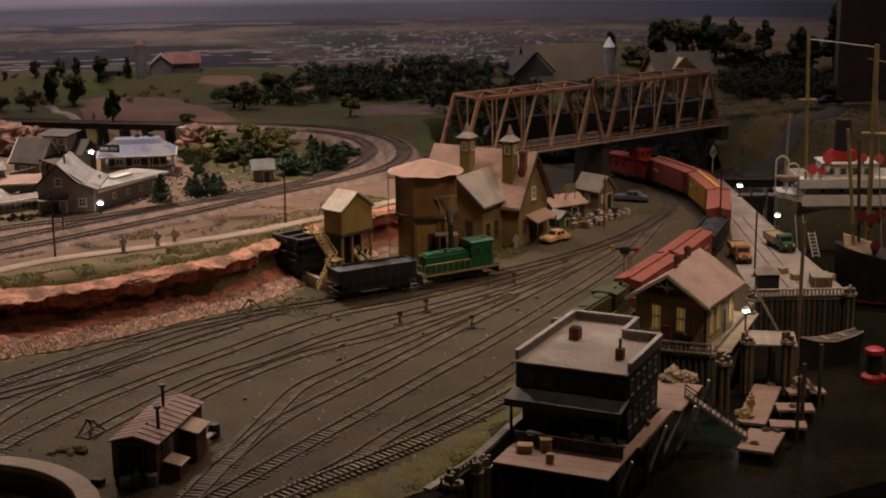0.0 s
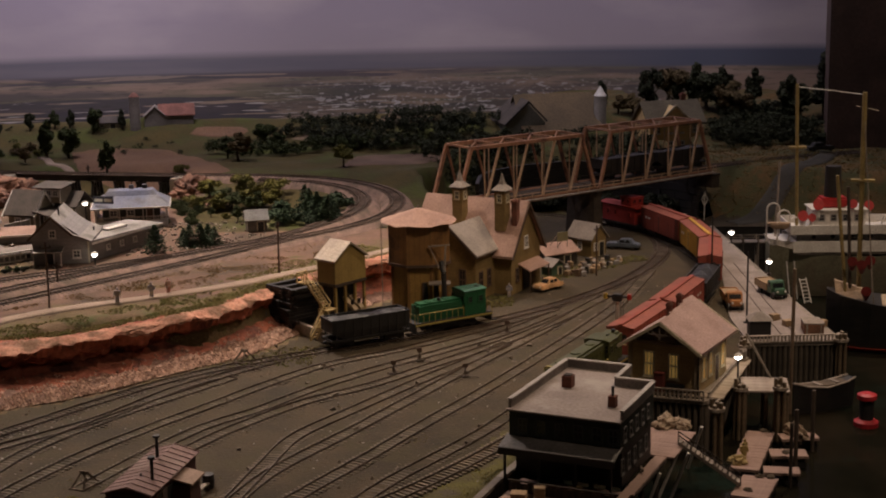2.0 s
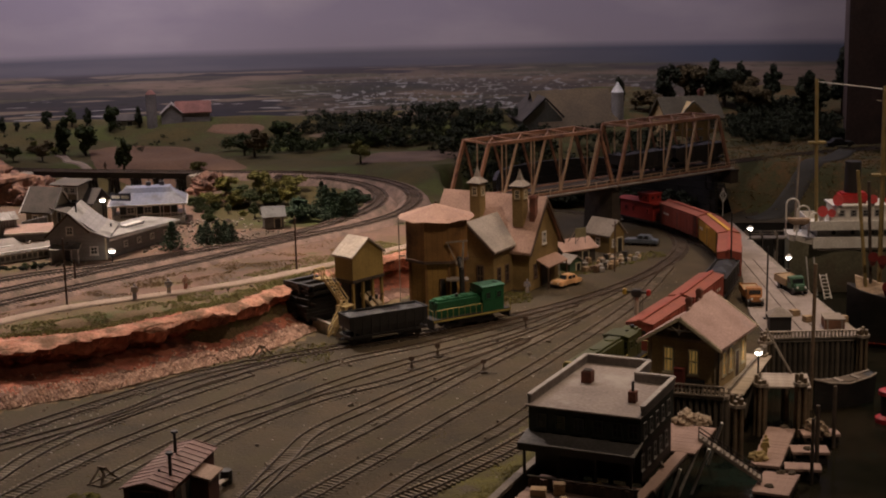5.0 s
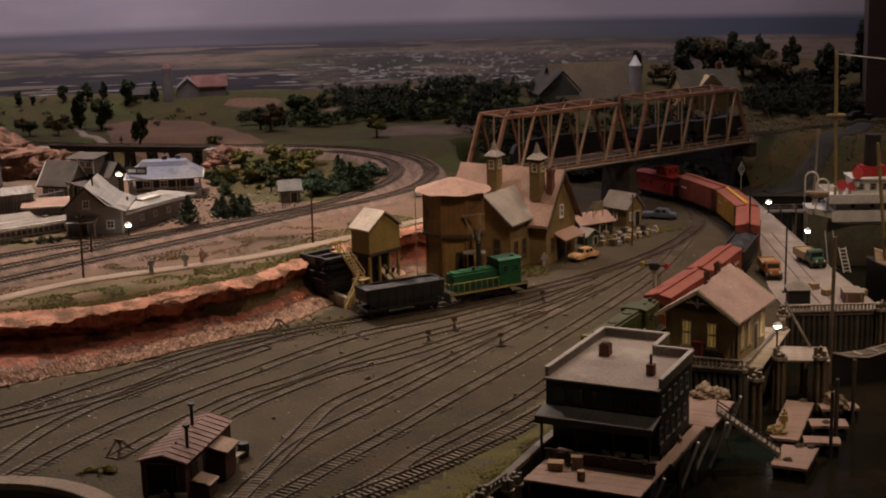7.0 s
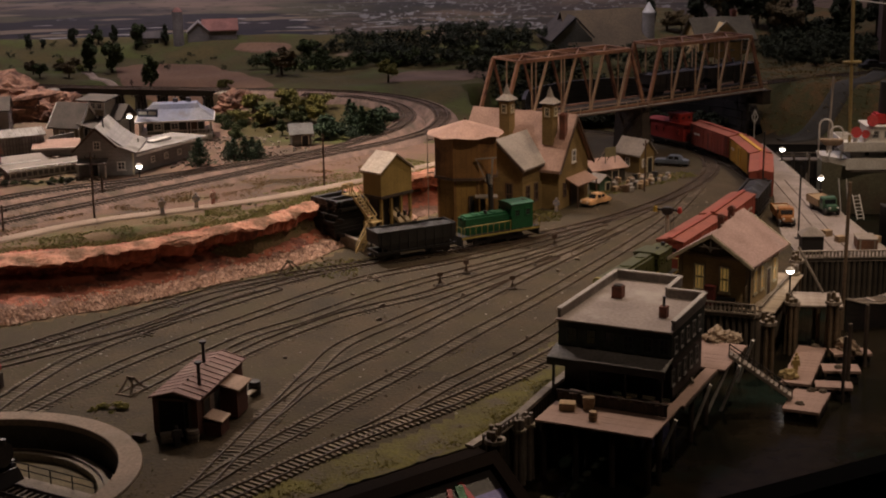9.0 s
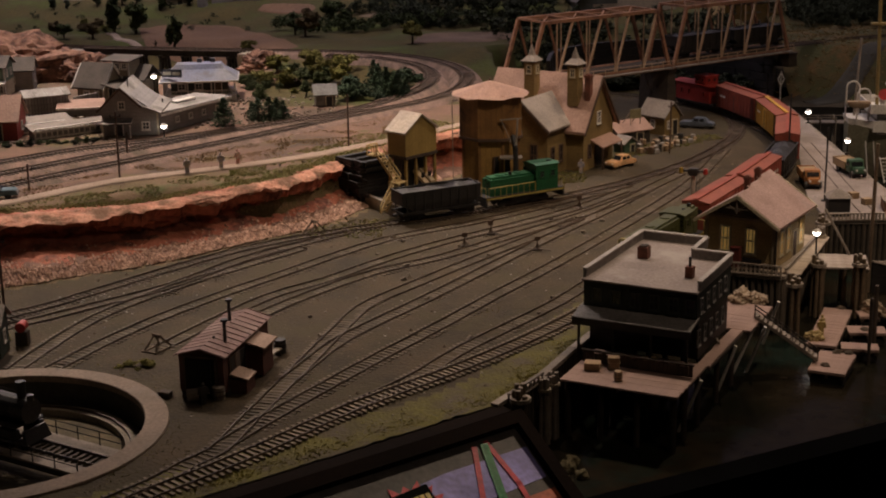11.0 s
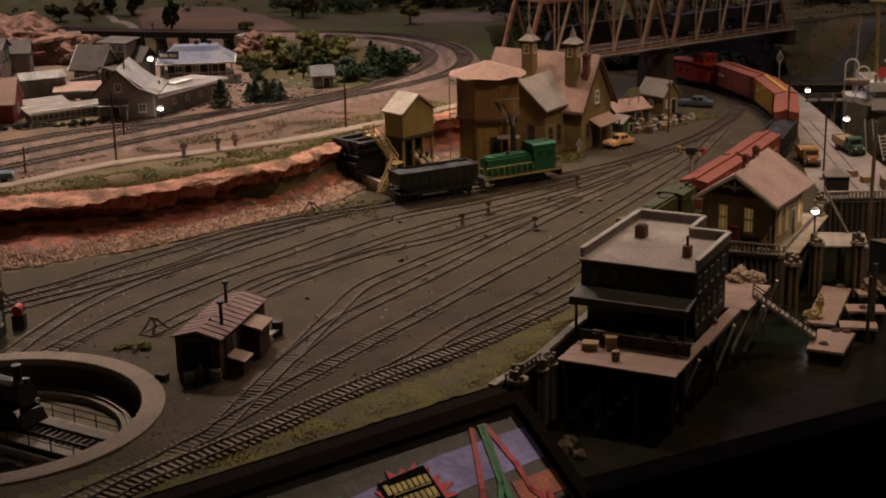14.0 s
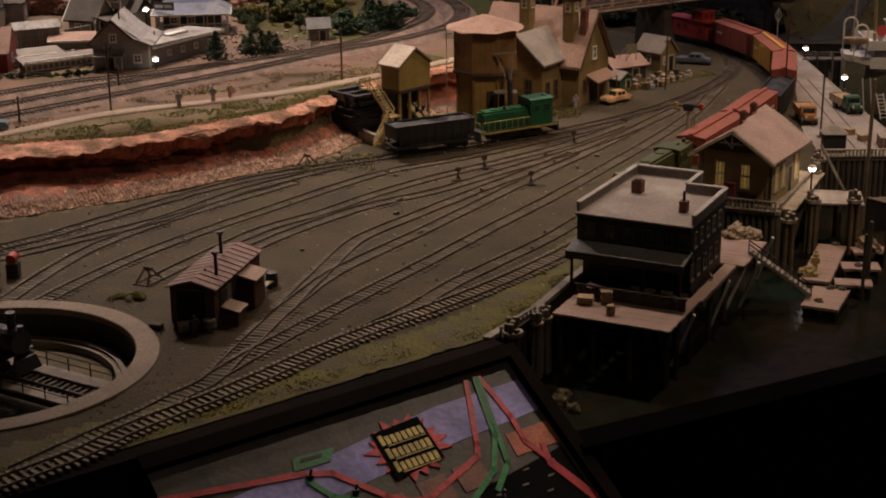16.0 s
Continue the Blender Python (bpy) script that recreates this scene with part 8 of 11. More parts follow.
for x, y, w, h in ((0.030, -0.052, 0.014, 0.007), (0.048, -0.044, 0.010, 0.012), (0.075, -0.020, 0.012, 0.007)):
    p = local(office, x, y)
    crate(p.x, p.y, -0.0038, w, w * 0.8, h, -20 + x * 300)
for x, y in ((0.062, -0.070),):
    p = local(office, x, y)
    barrel(p.x, p.y, -0.0038, 0.004, 0.009, CRATEM, "tan wooden barrel on the deck")

def stop_block(x, y, turn, z=0.0):
    t = thing("buffer_stop", pose(x, y, z, 0, 0, turn), "slight timber buffer stop at the track end", "buffer stop", "buffer stops")
    grey = mat("stop_timber", (0.17, 0.125, 0.085), (0.09, 0.066, 0.045), 60, 400, 0.9)
    for s in (-0.0072, 0.0072):
        part("strut", Solid().beam((s, -0.012, 0.001), (s * 0.35, 0.0, 0.0150), 0.0016).beam((s, 0.012, 0.001), (s * 0.35, 0.0, 0.0150), 0.0016), grey, t)
        part("side_sleeper", Solid().beam((s, -0.013, 0.0008), (s, 0.013, 0.0008), 0.0018, 0.0014), grey, t)
    part("buffer_beam", Solid().beam((-0.005, 0.0, 0.0142), (0.005, 0.0, 0.0142), 0.0022, 0.0030), grey, t)
    part("sleeper", Solid().box(-0.009, -0.0135, 0, 0.009, -0.0115, 0.0016), grey, t)


stop_block(-0.318, 1.347, -26)
stop_block(-0.208, 1.772, -40)


def switch_stand(x, y):
    t = thing("switch_stand", pose(x, y, 0), "rusty switch stand between the tracks", "switch stand", "switch stands")
    part("base", Solid().box(-0.005, -0.003, 0, 0.005, 0.003, 0.0018), DARKWOOD, t)
    part("stem", Solid().tube([(0, 0, 0.0018), (0, 0, 0.014)], 0.0009, 6).tube([(-0.003, 0, 0.002), (0, 0, 0.009)], 0.0006, 5).tube([(0.003, 0, 0.002), (0, 0, 0.009)], 0.0006, 5), RAIL, t)
    part("target", Solid().box(-0.0032, -0.0004, 0.012, 0.0032, 0.0004, 0.017), BROWNTRIM, t)
    part("throw_rod", Solid().tube([(0, 0, 0.002), (0.016, -0.008, 0.0016)], 0.0006, 5), RAIL, t)


for p in ((0.012, 1.753), (0.130, 1.877), (-0.02, 1.70), (0.066, 1.68)):
    switch_stand(*p)


def telegraph_pole(x, y, z, h, arm=0.014, turn=20.0):
    t = thing("telegraph_pole", pose(x, y, z, 0, 0, turn), "dark wooden telegraph pole with crossarm", "telegraph pole", "telegraph poles")
    part("pole", Solid().tube([(0, 0, -0.004), (0.0006, 0, h)], 0.0013, 8), BROWNTRIM, t)
    if arm:
        part("crossarm", Solid().beam((-arm / 2, 0.001, h - 0.008), (arm / 2, 0.001, h - 0.008), 0.0012, 0.0016), BROWNTRIM, t)
        for u in (-0.45, 0.45):
            part("insulator", Solid().drum(arm * u, 0.001, h - 0.0072, h - 0.005, 0.0008, 0.0006, 6), GLASS, t)


telegraph_pole(-0.470, 1.865, 0.052, 0.088)
telegraph_pole(-0.184, 2.034, 0.052, 0.076, 0.004)
telegraph_pole(-0.510, 1.483, 0.0, 0.080)
telegraph_pole(0.291, 2.204, 0.0, 0.080, 0.006)
telegraph_pole(-0.57, 1.80, 0.052, 0.034, 0.012)
telegraph_pole(-0.75, 2.16, 0.052, 0.060)
telegraph_pole(-0.49, 2.00, 0.055, 0.030, 0.003)
for x, y in ((-0.622, 2.842), (-0.531, 2.800)):
    telegraph_pole(x, y, land_z(x, y), 0.034, 0.006)


def signal(x, y):
    t = thing("signal", pose(x, y, 0, 0, 0, -20), "tall grey signal mast with two lamp heads", "railway signal")
    part("mast", Solid().tube([(0, 0, 0), (0, 0, 0.072)], 0.0026, 10), CONCRETE, t)
    part("base", Solid().box(-0.005, -0.005, 0, 0.005, 0.005, 0.004), CONCRETE, t)
    part("head", Solid().box(-0.006, -0.005, 0.070, 0.006, 0.005, 0.079).round(0.001), BLACK, t)
    for s, c in ((-1, (0.45, 0.30, 0.05)), (1, (0.42, 0.03, 0.02))):
        part("lamp_arm", Solid().box(min(0, s * 0.014), -0.001, 0.074, max(0, s * 0.014), 0.001, 0.0765), BLACK, t)
        part("lamp", Solid().drum(s * 0.015, 0, 0.0725, 0.079, 0.003, 0.0025, 10), mat("signal_lens_%s" % ("red" if s > 0 else "amber"), c, None, 40, 300, 0.3), t)
    part("ladder", Solid().tube([(0.004, 0.003, 0.004), (0.004, 0.003, 0.07)], 0.0004, 5).tube([(0.007, 0.003, 0.004), (0.007, 0.003, 0.07)], 0.0004, 5), BLACK, t)


signal(0.260, 1.760)
t = thing("mail_crane", pose(0.292, 1.765, 0, 0, 0, 10), "black track-side mail crane", "mail crane")
part("post", Solid().tube([(0, 0, 0), (0, 0, 0.034)], 0.0014, 8), BLACK, t)
part("arm", Solid().tube([(0, 0, 0.026), (0.010, 0, 0.026), (0.012, 0, 0.020), (0.010, 0, 0.014), (0.004, 0, 0.014)], 0.0008, 6), BLACK, t)


def dock_lamp(x, y, z, h, label="black dock lamp post with a glowing white shade"):
    t = thing("street_lamp", pose(x, y, z), label, "street lamp", "lamps")
    part("post", Solid().tube([(0, 0, 0), (0, 0, h)], 0.0011, 8), BLACK, t)
    part("shade", Solid().drum(0, 0, h + 0.001, h + 0.004, 0.0056, 0.0022, 12), WHITE, t)
    part("bulb", Solid().ball(0, 0, h - 0.0006, 0.0042, 0.7), BULB, t)


piles("mooring_post", [(0.549, 2.421), (0.556, 2.187)], -0.10, 0.0022, 0.0042, "thick weathered mooring post at the quay edge")
dock_lamp(0.549, 2.421, 0.0022, 0.018)
dock_lamp(0.556, 2.187, 0.0022, 0.018)
dock_lamp(0.3855, 1.640, 0.003, 0.026, "low platform lamp with a glowing bulb")
dock_lamp(-0.462, 2.118, VZ, 0.017, "house lamp with a bright bulb")
dock_lamp(-0.532, 2.395, VZ, 0.046, "tall lamp with a bright bulb by the restaurant")
dock_lamp(0.243, 1.700, 0.0, 0.006, "low track lamp with a glowing bulb")
for x, y, h in ((0.445, 2.081, 0.112), (0.454, 1.893, 0.100)):
    t = thing("dock_pole", pose(x, y, 0), "thin black dock pole on a square base", "pole", "dock poles")
    part("pole", Solid().tube([(0, 0, 0.002), (0, 0, h)], 0.0012, 8), BLACK, t)
    part("base", Solid().box(-0.004, -0.004, 0, 0.004, 0.004, 0.0035), BLACK, t)


def auto(name, m, colour, label, L=0.052, W=0.0195, old=True, wagon=False):
    """A small motor car; +x is its front."""
    t = thing(name, m, label, "car", "motor cars")
    h1, h2 = 0.0112, 0.0178
    side = [(-L / 2, 0.004), (L / 2, 0.004), (L / 2 + 0.0005, 0.008), (L / 2 - 0.002, h1 - 0.0005), (L * 0.16, h1), (-L * 0.36 if not wagon else -L / 2, h1), (-L / 2 - 0.0005, h1 - 0.002)]
    part("body", Solid().prism(side, "y", -W / 2, W / 2).round(0.0012), colour, t)
    back = -L * 0.30 if not wagon else -L * 0.47
    part("cabin", Solid().hull([(back - 0.003, -W / 2 + 0.001, h1 - 0.0006), (L * 0.17, -W / 2 + 0.001, h1 - 0.0006), (L * 0.17, W / 2 - 0.001, h1 - 0.0006), (back - 0.003, W / 2 - 0.001, h1 - 0.0006)], [(back + 0.003, -W / 2 + 0.003, h2), (L * 0.07, -W / 2 + 0.003, h2), (L * 0.07, W / 2 - 0.003, h2), (back + 0.003, W / 2 - 0.003, h2)]).round(0.001), colour if not wagon else WHITE, t)
    for s in (-1, 1):
        for a, b in ((back + 0.004, L * -0.09), (L * -0.07, L * 0.085)):
            part("side_window", Solid().prism([(a, h1 + 0.0006), (b, h1 + 0.0006), (b - 0.001, h2 - 0.0013), (a + 0.001, h2 - 0.0013)], "y", s * (W / 2 - 0.0019) - 0.0005, s * (W / 2 - 0.0019) + 0.0006), GLASS, t)
        for x in (L * 0.31, -L * 0.30):
            w = part("wheel", Solid().wheel(x, s * (W / 2 - 0.0016), 0.0039, 0.0039, 0.0026, 14), BLACK, t)
            part("hubcap", Solid().wheel(x, s * (W / 2 + 0.0002), 0.0039, 0.0016, 0.0014, 10), STEEL, w)
            if old:
                part("fender", Solid().hull([(x - 0.007, s * W / 2 - 0.002, 0.004), (x + 0.007, s * W / 2 - 0.002, 0.004), (x + 0.007, s * W / 2 + 0.0015, 0.004), (x - 0.007, s * W / 2 + 0.0015, 0.004)], [(x - 0.004, s * W / 2 - 0.002, 0.0092), (x + 0.004, s * W / 2 - 0.002, 0.0092), (x + 0.004, s * W / 2 + 0.001, 0.0092), (x - 0.004, s * W / 2 + 0.001, 0.0092)]).round(0.001), colour, t)
        part("headlight", Solid().ball(L / 2 - 0.0004, s * (W / 2 - 0.0035), 0.0082, 0.0014), WHITE, t)
    part("windscreen", Solid().hull([(L * 0.165 + 0.0004, -W / 2 + 0.003, h1 + 0.0006), (L * 0.165 + 0.0009, -W / 2 + 0.003, h1 + 0.0006), (L * 0.165 + 0.0009, W / 2 - 0.003, h1 + 0.0006), (L * 0.165 + 0.0004, W / 2 - 0.003, h1 + 0.0006)], [(L * 0.085, -W / 2 + 0.004, h2 - 0.001), (L * 0.085 + 0.0006, -W / 2 + 0.004, h2 - 0.001), (L * 0.085 + 0.0006, W / 2 - 0.004, h2 - 0.001), (L * 0.085, W / 2 - 0.004, h2 - 0.001)]), GLASS, t)
    for x in (L / 2 + 0.0008, -L / 2 - 0.0008):
        part("bumper", Solid().box(x - 0.0006, -W / 2, 0.004, x + 0.0006, W / 2, 0.0056), STEEL, t)
    return t


auto("car", pose(0.208, 2.120, 0.0, 0, 0, 222), mat("orange_car", (0.74, 0.44, 0.22), None, 40, 300, 0.35), "rounded orange-tan vintage sedan on the cinders", 0.050)
auto("car", pose(0.362, 2.402, 0.0, 0, 0, 160), mat("blue_car", (0.13, 0.155, 0.20), None, 40, 300, 0.3), "dusty blue sedan by the cottage", 0.056, old=False)
auto("car", pose(0.483, 2.612, 0.0, 0, 0, 177), mat("tan_car", (0.50, 0.33, 0.10), (0.30, 0.17, 0.06), 60, 300, 0.35), "tan wood-sided station wagon on the road under the bridge", 0.058, wagon=True)
auto("car", pose(-0.600, 1.755, 0.0535, 0, 0, 12), mat("teal_car", (0.09, 0.17, 0.19), None, 40, 300, 0.3), "teal station wagon with a white roof", 0.056, old=False, wagon=True)
auto("car", pose(0.828, 2.885, 0.088, 0, 0, 10), BLACK, "black sedan on the hill road", 0.056)


def truck(m, cab_c, bed_c, label):
    t = thing("truck", m, label, "truck", "trucks")
    part("chassis", Solid().box(-0.034, -0.008, 0.005, 0.030, 0.008, 0.008), BLACK, t)
    part("cab", Solid().prism([(0.006, 0.007), (0.020, 0.007), (0.020, 0.0150), (0.017, 0.0235), (0.007, 0.0245), (0.006, 0.0235)], "y", -0.0105, 0.0105).round(0.001), cab_c, t)
    part("bonnet", Solid().box(0.020, -0.008, 0.007, 0.032, 0.008, 0.0150).round(0.0015), cab_c, t)
    part("bed", Solid().box(-0.036, -0.012, 0.0085, 0.004, 0.012, 0.0105).box(-0.036, -0.012, 0.0105, 0.004, -0.011, 0.019).box(-0.036, 0.011, 0.0105, 0.004, 0.012, 0.019).box(-0.036, -0.011, 0.0105, -0.035, 0.011, 0.019), bed_c, t)
    part("load", Solid().box(-0.034, -0.0105, 0.0105, 0.002, 0.0105, 0.0175).rough(0.0008, 3), CRATEM, t)
    part("windscreen", Solid().box(0.0186, -0.008, 0.0155, 0.0202, 0.008, 0.0215), GLASS, t)
    for s in (-1, 1):
        part("side_window", Solid().box(0.009, s * 0.0105 - 0.0004, 0.0158, 0.016, s * 0.0105 + 0.0004, 0.0215), GLASS, t)
        part("headlight", Solid().ball(0.0325, s * 0.006, 0.012, 0.0016), WHITE, t)
        for x in (0.024, -0.020):
            part("wheel", Solid().wheel(x, s * 0.0095, 0.005, 0.005, 0.003, 14), BLACK, t)


truck(pose(0.455, 1.985, 0.0022, 0, 0, 268), mat("orange_truck", (0.44, 0.19, 0.06), None, 40, 300, 0.4), mat("orange_truck", (0.44, 0.19, 0.06)), "orange tractor truck parked on the wharf")
truck(pose(0.526, 2.045, 0.0022, 0, 0, 280), mat("green_truck", (0.07, 0.15, 0.09), None, 40, 300, 0.4), CRATEM, "green stake truck with a tan load on the wharf")
REDCRATE = mat("red_brown_crate", (0.20, 0.095, 0.055), (0.13, 0.065, 0.04), 60, 400, 0.85)
for x, y, w, h in ((0.527, 1.830, 0.025, 0.0145), (0.529, 1.851, 0.023, 0.0130)):
    m = pose(x, y, 0.0022, 0, 0, -8)
    b = thing("cargo_chest", m, "red-brown wooden cargo chest with a pale lid", "chest", "cargo chests")
    part("box", Solid().box(-w / 2, -0.0085, 0, w / 2, 0.0085, h), REDCRATE, b)
    part("lid", Solid().box(-w / 2 - 0.0008, -0.0092, h, w / 2 + 0.0008, 0.0092, h + 0.0016), OLDWOOD, b, "pale plank lid")
    for u in (-0.36, 0.36):
        part("batten", Solid().box(w * u - 0.0011, -0.0093, 0, w * u + 0.0011, -0.0085, h), OLDWOOD, b)
for x, y in ((0.504, 1.872), (0.549, 1.868), (0.495, 1.905)):
    crate(x, y, 0.0022, 0.011, 0.009, 0.008, 20)
b = thing("tool_shed", pose(0.4395, 1.8110, 0.0022, 0, 0, -3), "small black dockside shed with a grey peaked roof", "shed")
part("wall", Solid().box(0, 0, 0, 0.027, 0.022, 0.024), BLACK, b)
part("roof", Solid().hull([(-0.0025, -0.003, 0.024), (0.0295, -0.003, 0.024), (0.0295, 0.025, 0.024), (-0.0025, 0.025, 0.024)], [(0.0105, 0.010, 0.0335), (0.0165, 0.010, 0.0335), (0.0165, 0.013, 0.0335), (0.0105, 0.013, 0.0335)]), ROOF_GREY, b)
CLUTTER = random.Random(21)
SALVAGE = [mat("salvage_" + nm, c, None, 120, 500, 0.9) for nm, c in (("brown", (0.16, 0.10, 0.06)), ("grey", (0.24, 0.21, 0.18)), ("tan", (0.33, 0.23, 0.14)), ("black", (0.05, 0.045, 0.04)))]
for k in range(40):
    x, y = CLUTTER.uniform(0.245, 0.325), CLUTTER.uniform(2.20, 2.33)
    if abs((y - 2.20) - (x - 0.24) * 1.2) < 0.05:
        crate(x, y, 0, CLUTTER.uniform(0.004, 0.010), CLUTTER.uniform(0.003, 0.008), CLUTTER.uniform(0.003, 0.012), CLUTTER.uniform(0, 90), SALVAGE[k % 4], "odd crate of salvaged goods")
PALEGOODS = [mat("goods_" + nm, c, None, 120, 500, 0.9) for nm, c in (("cream", (0.52, 0.43, 0.32)), ("straw", (0.44, 0.31, 0.17)), ("ash", (0.36, 0.33, 0.30)))]
for k in range(26):
    u = CLUTTER.random()
    crate(0.268 + 0.075 * u + CLUTTER.uniform(-0.012, 0.012), 2.215 + 0.10 * u + CLUTTER.uniform(-0.014, 0.014), 0, CLUTTER.uniform(0.004, 0.008), CLUTTER.uniform(0.003, 0.006), CLUTTER.uniform(0.003, 0.009), CLUTTER.uniform(0, 90), PALEGOODS[k % 3], "small pale crate of salvaged goods")
for k in range(6):
    barrel(CLUTTER.uniform(0.25, 0.31), CLUTTER.uniform(2.21, 2.28), 0, 0.0035, 0.009, CRATEM, "tan barrel among salvage")
# before the bunkhouse
p = thing("clothes_post", pose(-0.2442, 1.2502, 0, 0, 0, -13), "thin wooden clothes post with a crossbar", "post")
part("upright", Solid().beam((0, 0, -0.001), (0, 0, 0.047), 0.0015), DARKWOOD, p)
part("crossbar", Solid().beam((-0.006, 0, 0.041), (0.007, 0, 0.040), 0.0011), DARKWOOD, p)
barrel(-0.1966, 1.3346, 0, 0.0058, 0.0135, mat("oil_drum_black", (0.025, 0.022, 0.021), None, 50, 300, 0.6), "black oil drum beside the bunkhouse")
barrel(-0.2367, 1.2163, 0, 0.0062, 0.0115, OLDWOOD, "weathered barrel in front of the bunkhouse")
crate(-0.2590, 1.2160, 0, 0.011, 0.008, 0.0085, 14, OLDWOOD, "weathered crate in front of the bunkhouse")
crate(-0.2850, 1.2210, 0, 0.010, 0.007, 0.006, -20, DARKWOOD, "dark wooden box by the bunkhouse wall")
# figurines
SUIT = mat("figure_paint", (0.075, 0.066, 0.062), None, 60, 400, 0.7)


def figurine(x, y, z, turn, c=None, label="tiny dark painted figurine standing"):
    s = Solid()
    s.hull([(-0.0026, -0.0012, 0.0), (-0.0004, -0.0012, 0.0), (-0.0004, 0.0012, 0.0), (-0.0026, 0.0012, 0.0)], [(-0.0022, -0.0014, 0.0095), (0.0, -0.0014, 0.0095), (0.0, 0.0014, 0.0095), (-0.0022, 0.0014, 0.0095)])
    s.hull([(0.0004, -0.0012, 0.0), (0.0026, -0.0012, 0.0), (0.0026, 0.0012, 0.0), (0.0004, 0.0012, 0.0)], [(0.0, -0.0014, 0.0095), (0.0022, -0.0014, 0.0095), (0.0022, 0.0014, 0.0095), (0.0, 0.0014, 0.0095)])
    s.hull([(-0.0026, -0.0015, 0.009), (0.0026, -0.0015, 0.009), (0.0026, 0.0015, 0.009), (-0.0026, 0.0015, 0.009)], [(-0.0034, -0.0014, 0.0165), (0.0034, -0.0014, 0.0165), (0.0034, 0.0014, 0.0165), (-0.0034, 0.0014, 0.0165)])
    s.tube([(-0.0036, 0, 0.016), (-0.0044, 0, 0.0095)], 0.0009, 6).tube([(0.0036, 0, 0.016), (0.0044, 0, 0.0095)], 0.0009, 6)
    s.ball(0, 0, 0.0188, 0.0017, 1.15, 8)
    single("figurine", s, c or SUIT, pose(x, y, z, 0, 0, turn), label, "figurine", "figurines")


PALEFIG = mat("pale_figure_paint", (0.62, 0.50, 0.40), (0.20, 0.22, 0.32), 220, 600, 0.7)
figurine(-0.2475, 1.203, 0.0, 10)
figurine(-0.2157, 1.283, 0.0, 80, PALEFIG, "tiny pale painted figurine by the bunkhouse")
figurine(0.067, 1.962, 0.0, 30)
figurine(0.032, 1.922, 0.0, 30)
figurine(-0.384, 1.880, 0.0535, 0, mat("blue_figure", (0.30, 0.32, 0.42), (0.60, 0.48, 0.38), 220, 600, 0.7), "tiny blue-clad figurine on the path")
figurine(-0.344, 1.908, 0.0535, 20, PALEFIG, "tiny brightly painted figurine on the path")
figurine(-0.325, 1.930, 0.0535, 50, mat("red_figure", (0.46, 0.12, 0.09), (0.6, 0.5, 0.42), 220, 600, 0.7), "tiny red-clad figurine on the path")
figurine(0.147, 2.082, 0.0, 0, PALEFIG, "tiny pale figurine by the depot door")
figurine(0.3605, 1.494, -0.0458, 0, mat("yellow_figure", (0.46, 0.34, 0.12), None, 200, 600, 0.7), "tiny yellow-clad figurine on the float")
figurine(0.364, 1.506, -0.0458, 40, mat("yellow_figure", (0.46, 0.34, 0.12)), "tiny yellow-clad figurine on the float")

# ---- vessels, right bank, layout front ----
def vessel_hull(stations, deck_z, keel_z, n=14):
    """A hull from (x, half beam) stations with flared sides; returns hull and deck."""
    bm = bmesh.new()
    rows = []
    for x, b, sheer in stations:
        row = []
        for k in range(7):
            u = k / 6
            row.append(bm.verts.new((x, -b * (0.62 + 0.38 * u ** 0.7), keel_z + (deck_z + sheer - keel_z) * u)))
        rows.append(row + [bm.verts.new((x, b * (0.62 + 0.38 * (6 - k) / 6), keel_z + (deck_z + sheer - keel_z) * (6 - k) / 6)) for k in range(7)])
    for a, c in zip(rows, rows[1:]):
        for k in range(13):
            bm.faces.new((a[k], a[k + 1], c[k + 1], c[k]))
    bm.faces.new(rows[0][::-1])
    bm.faces.new(rows[-1])
    return bm


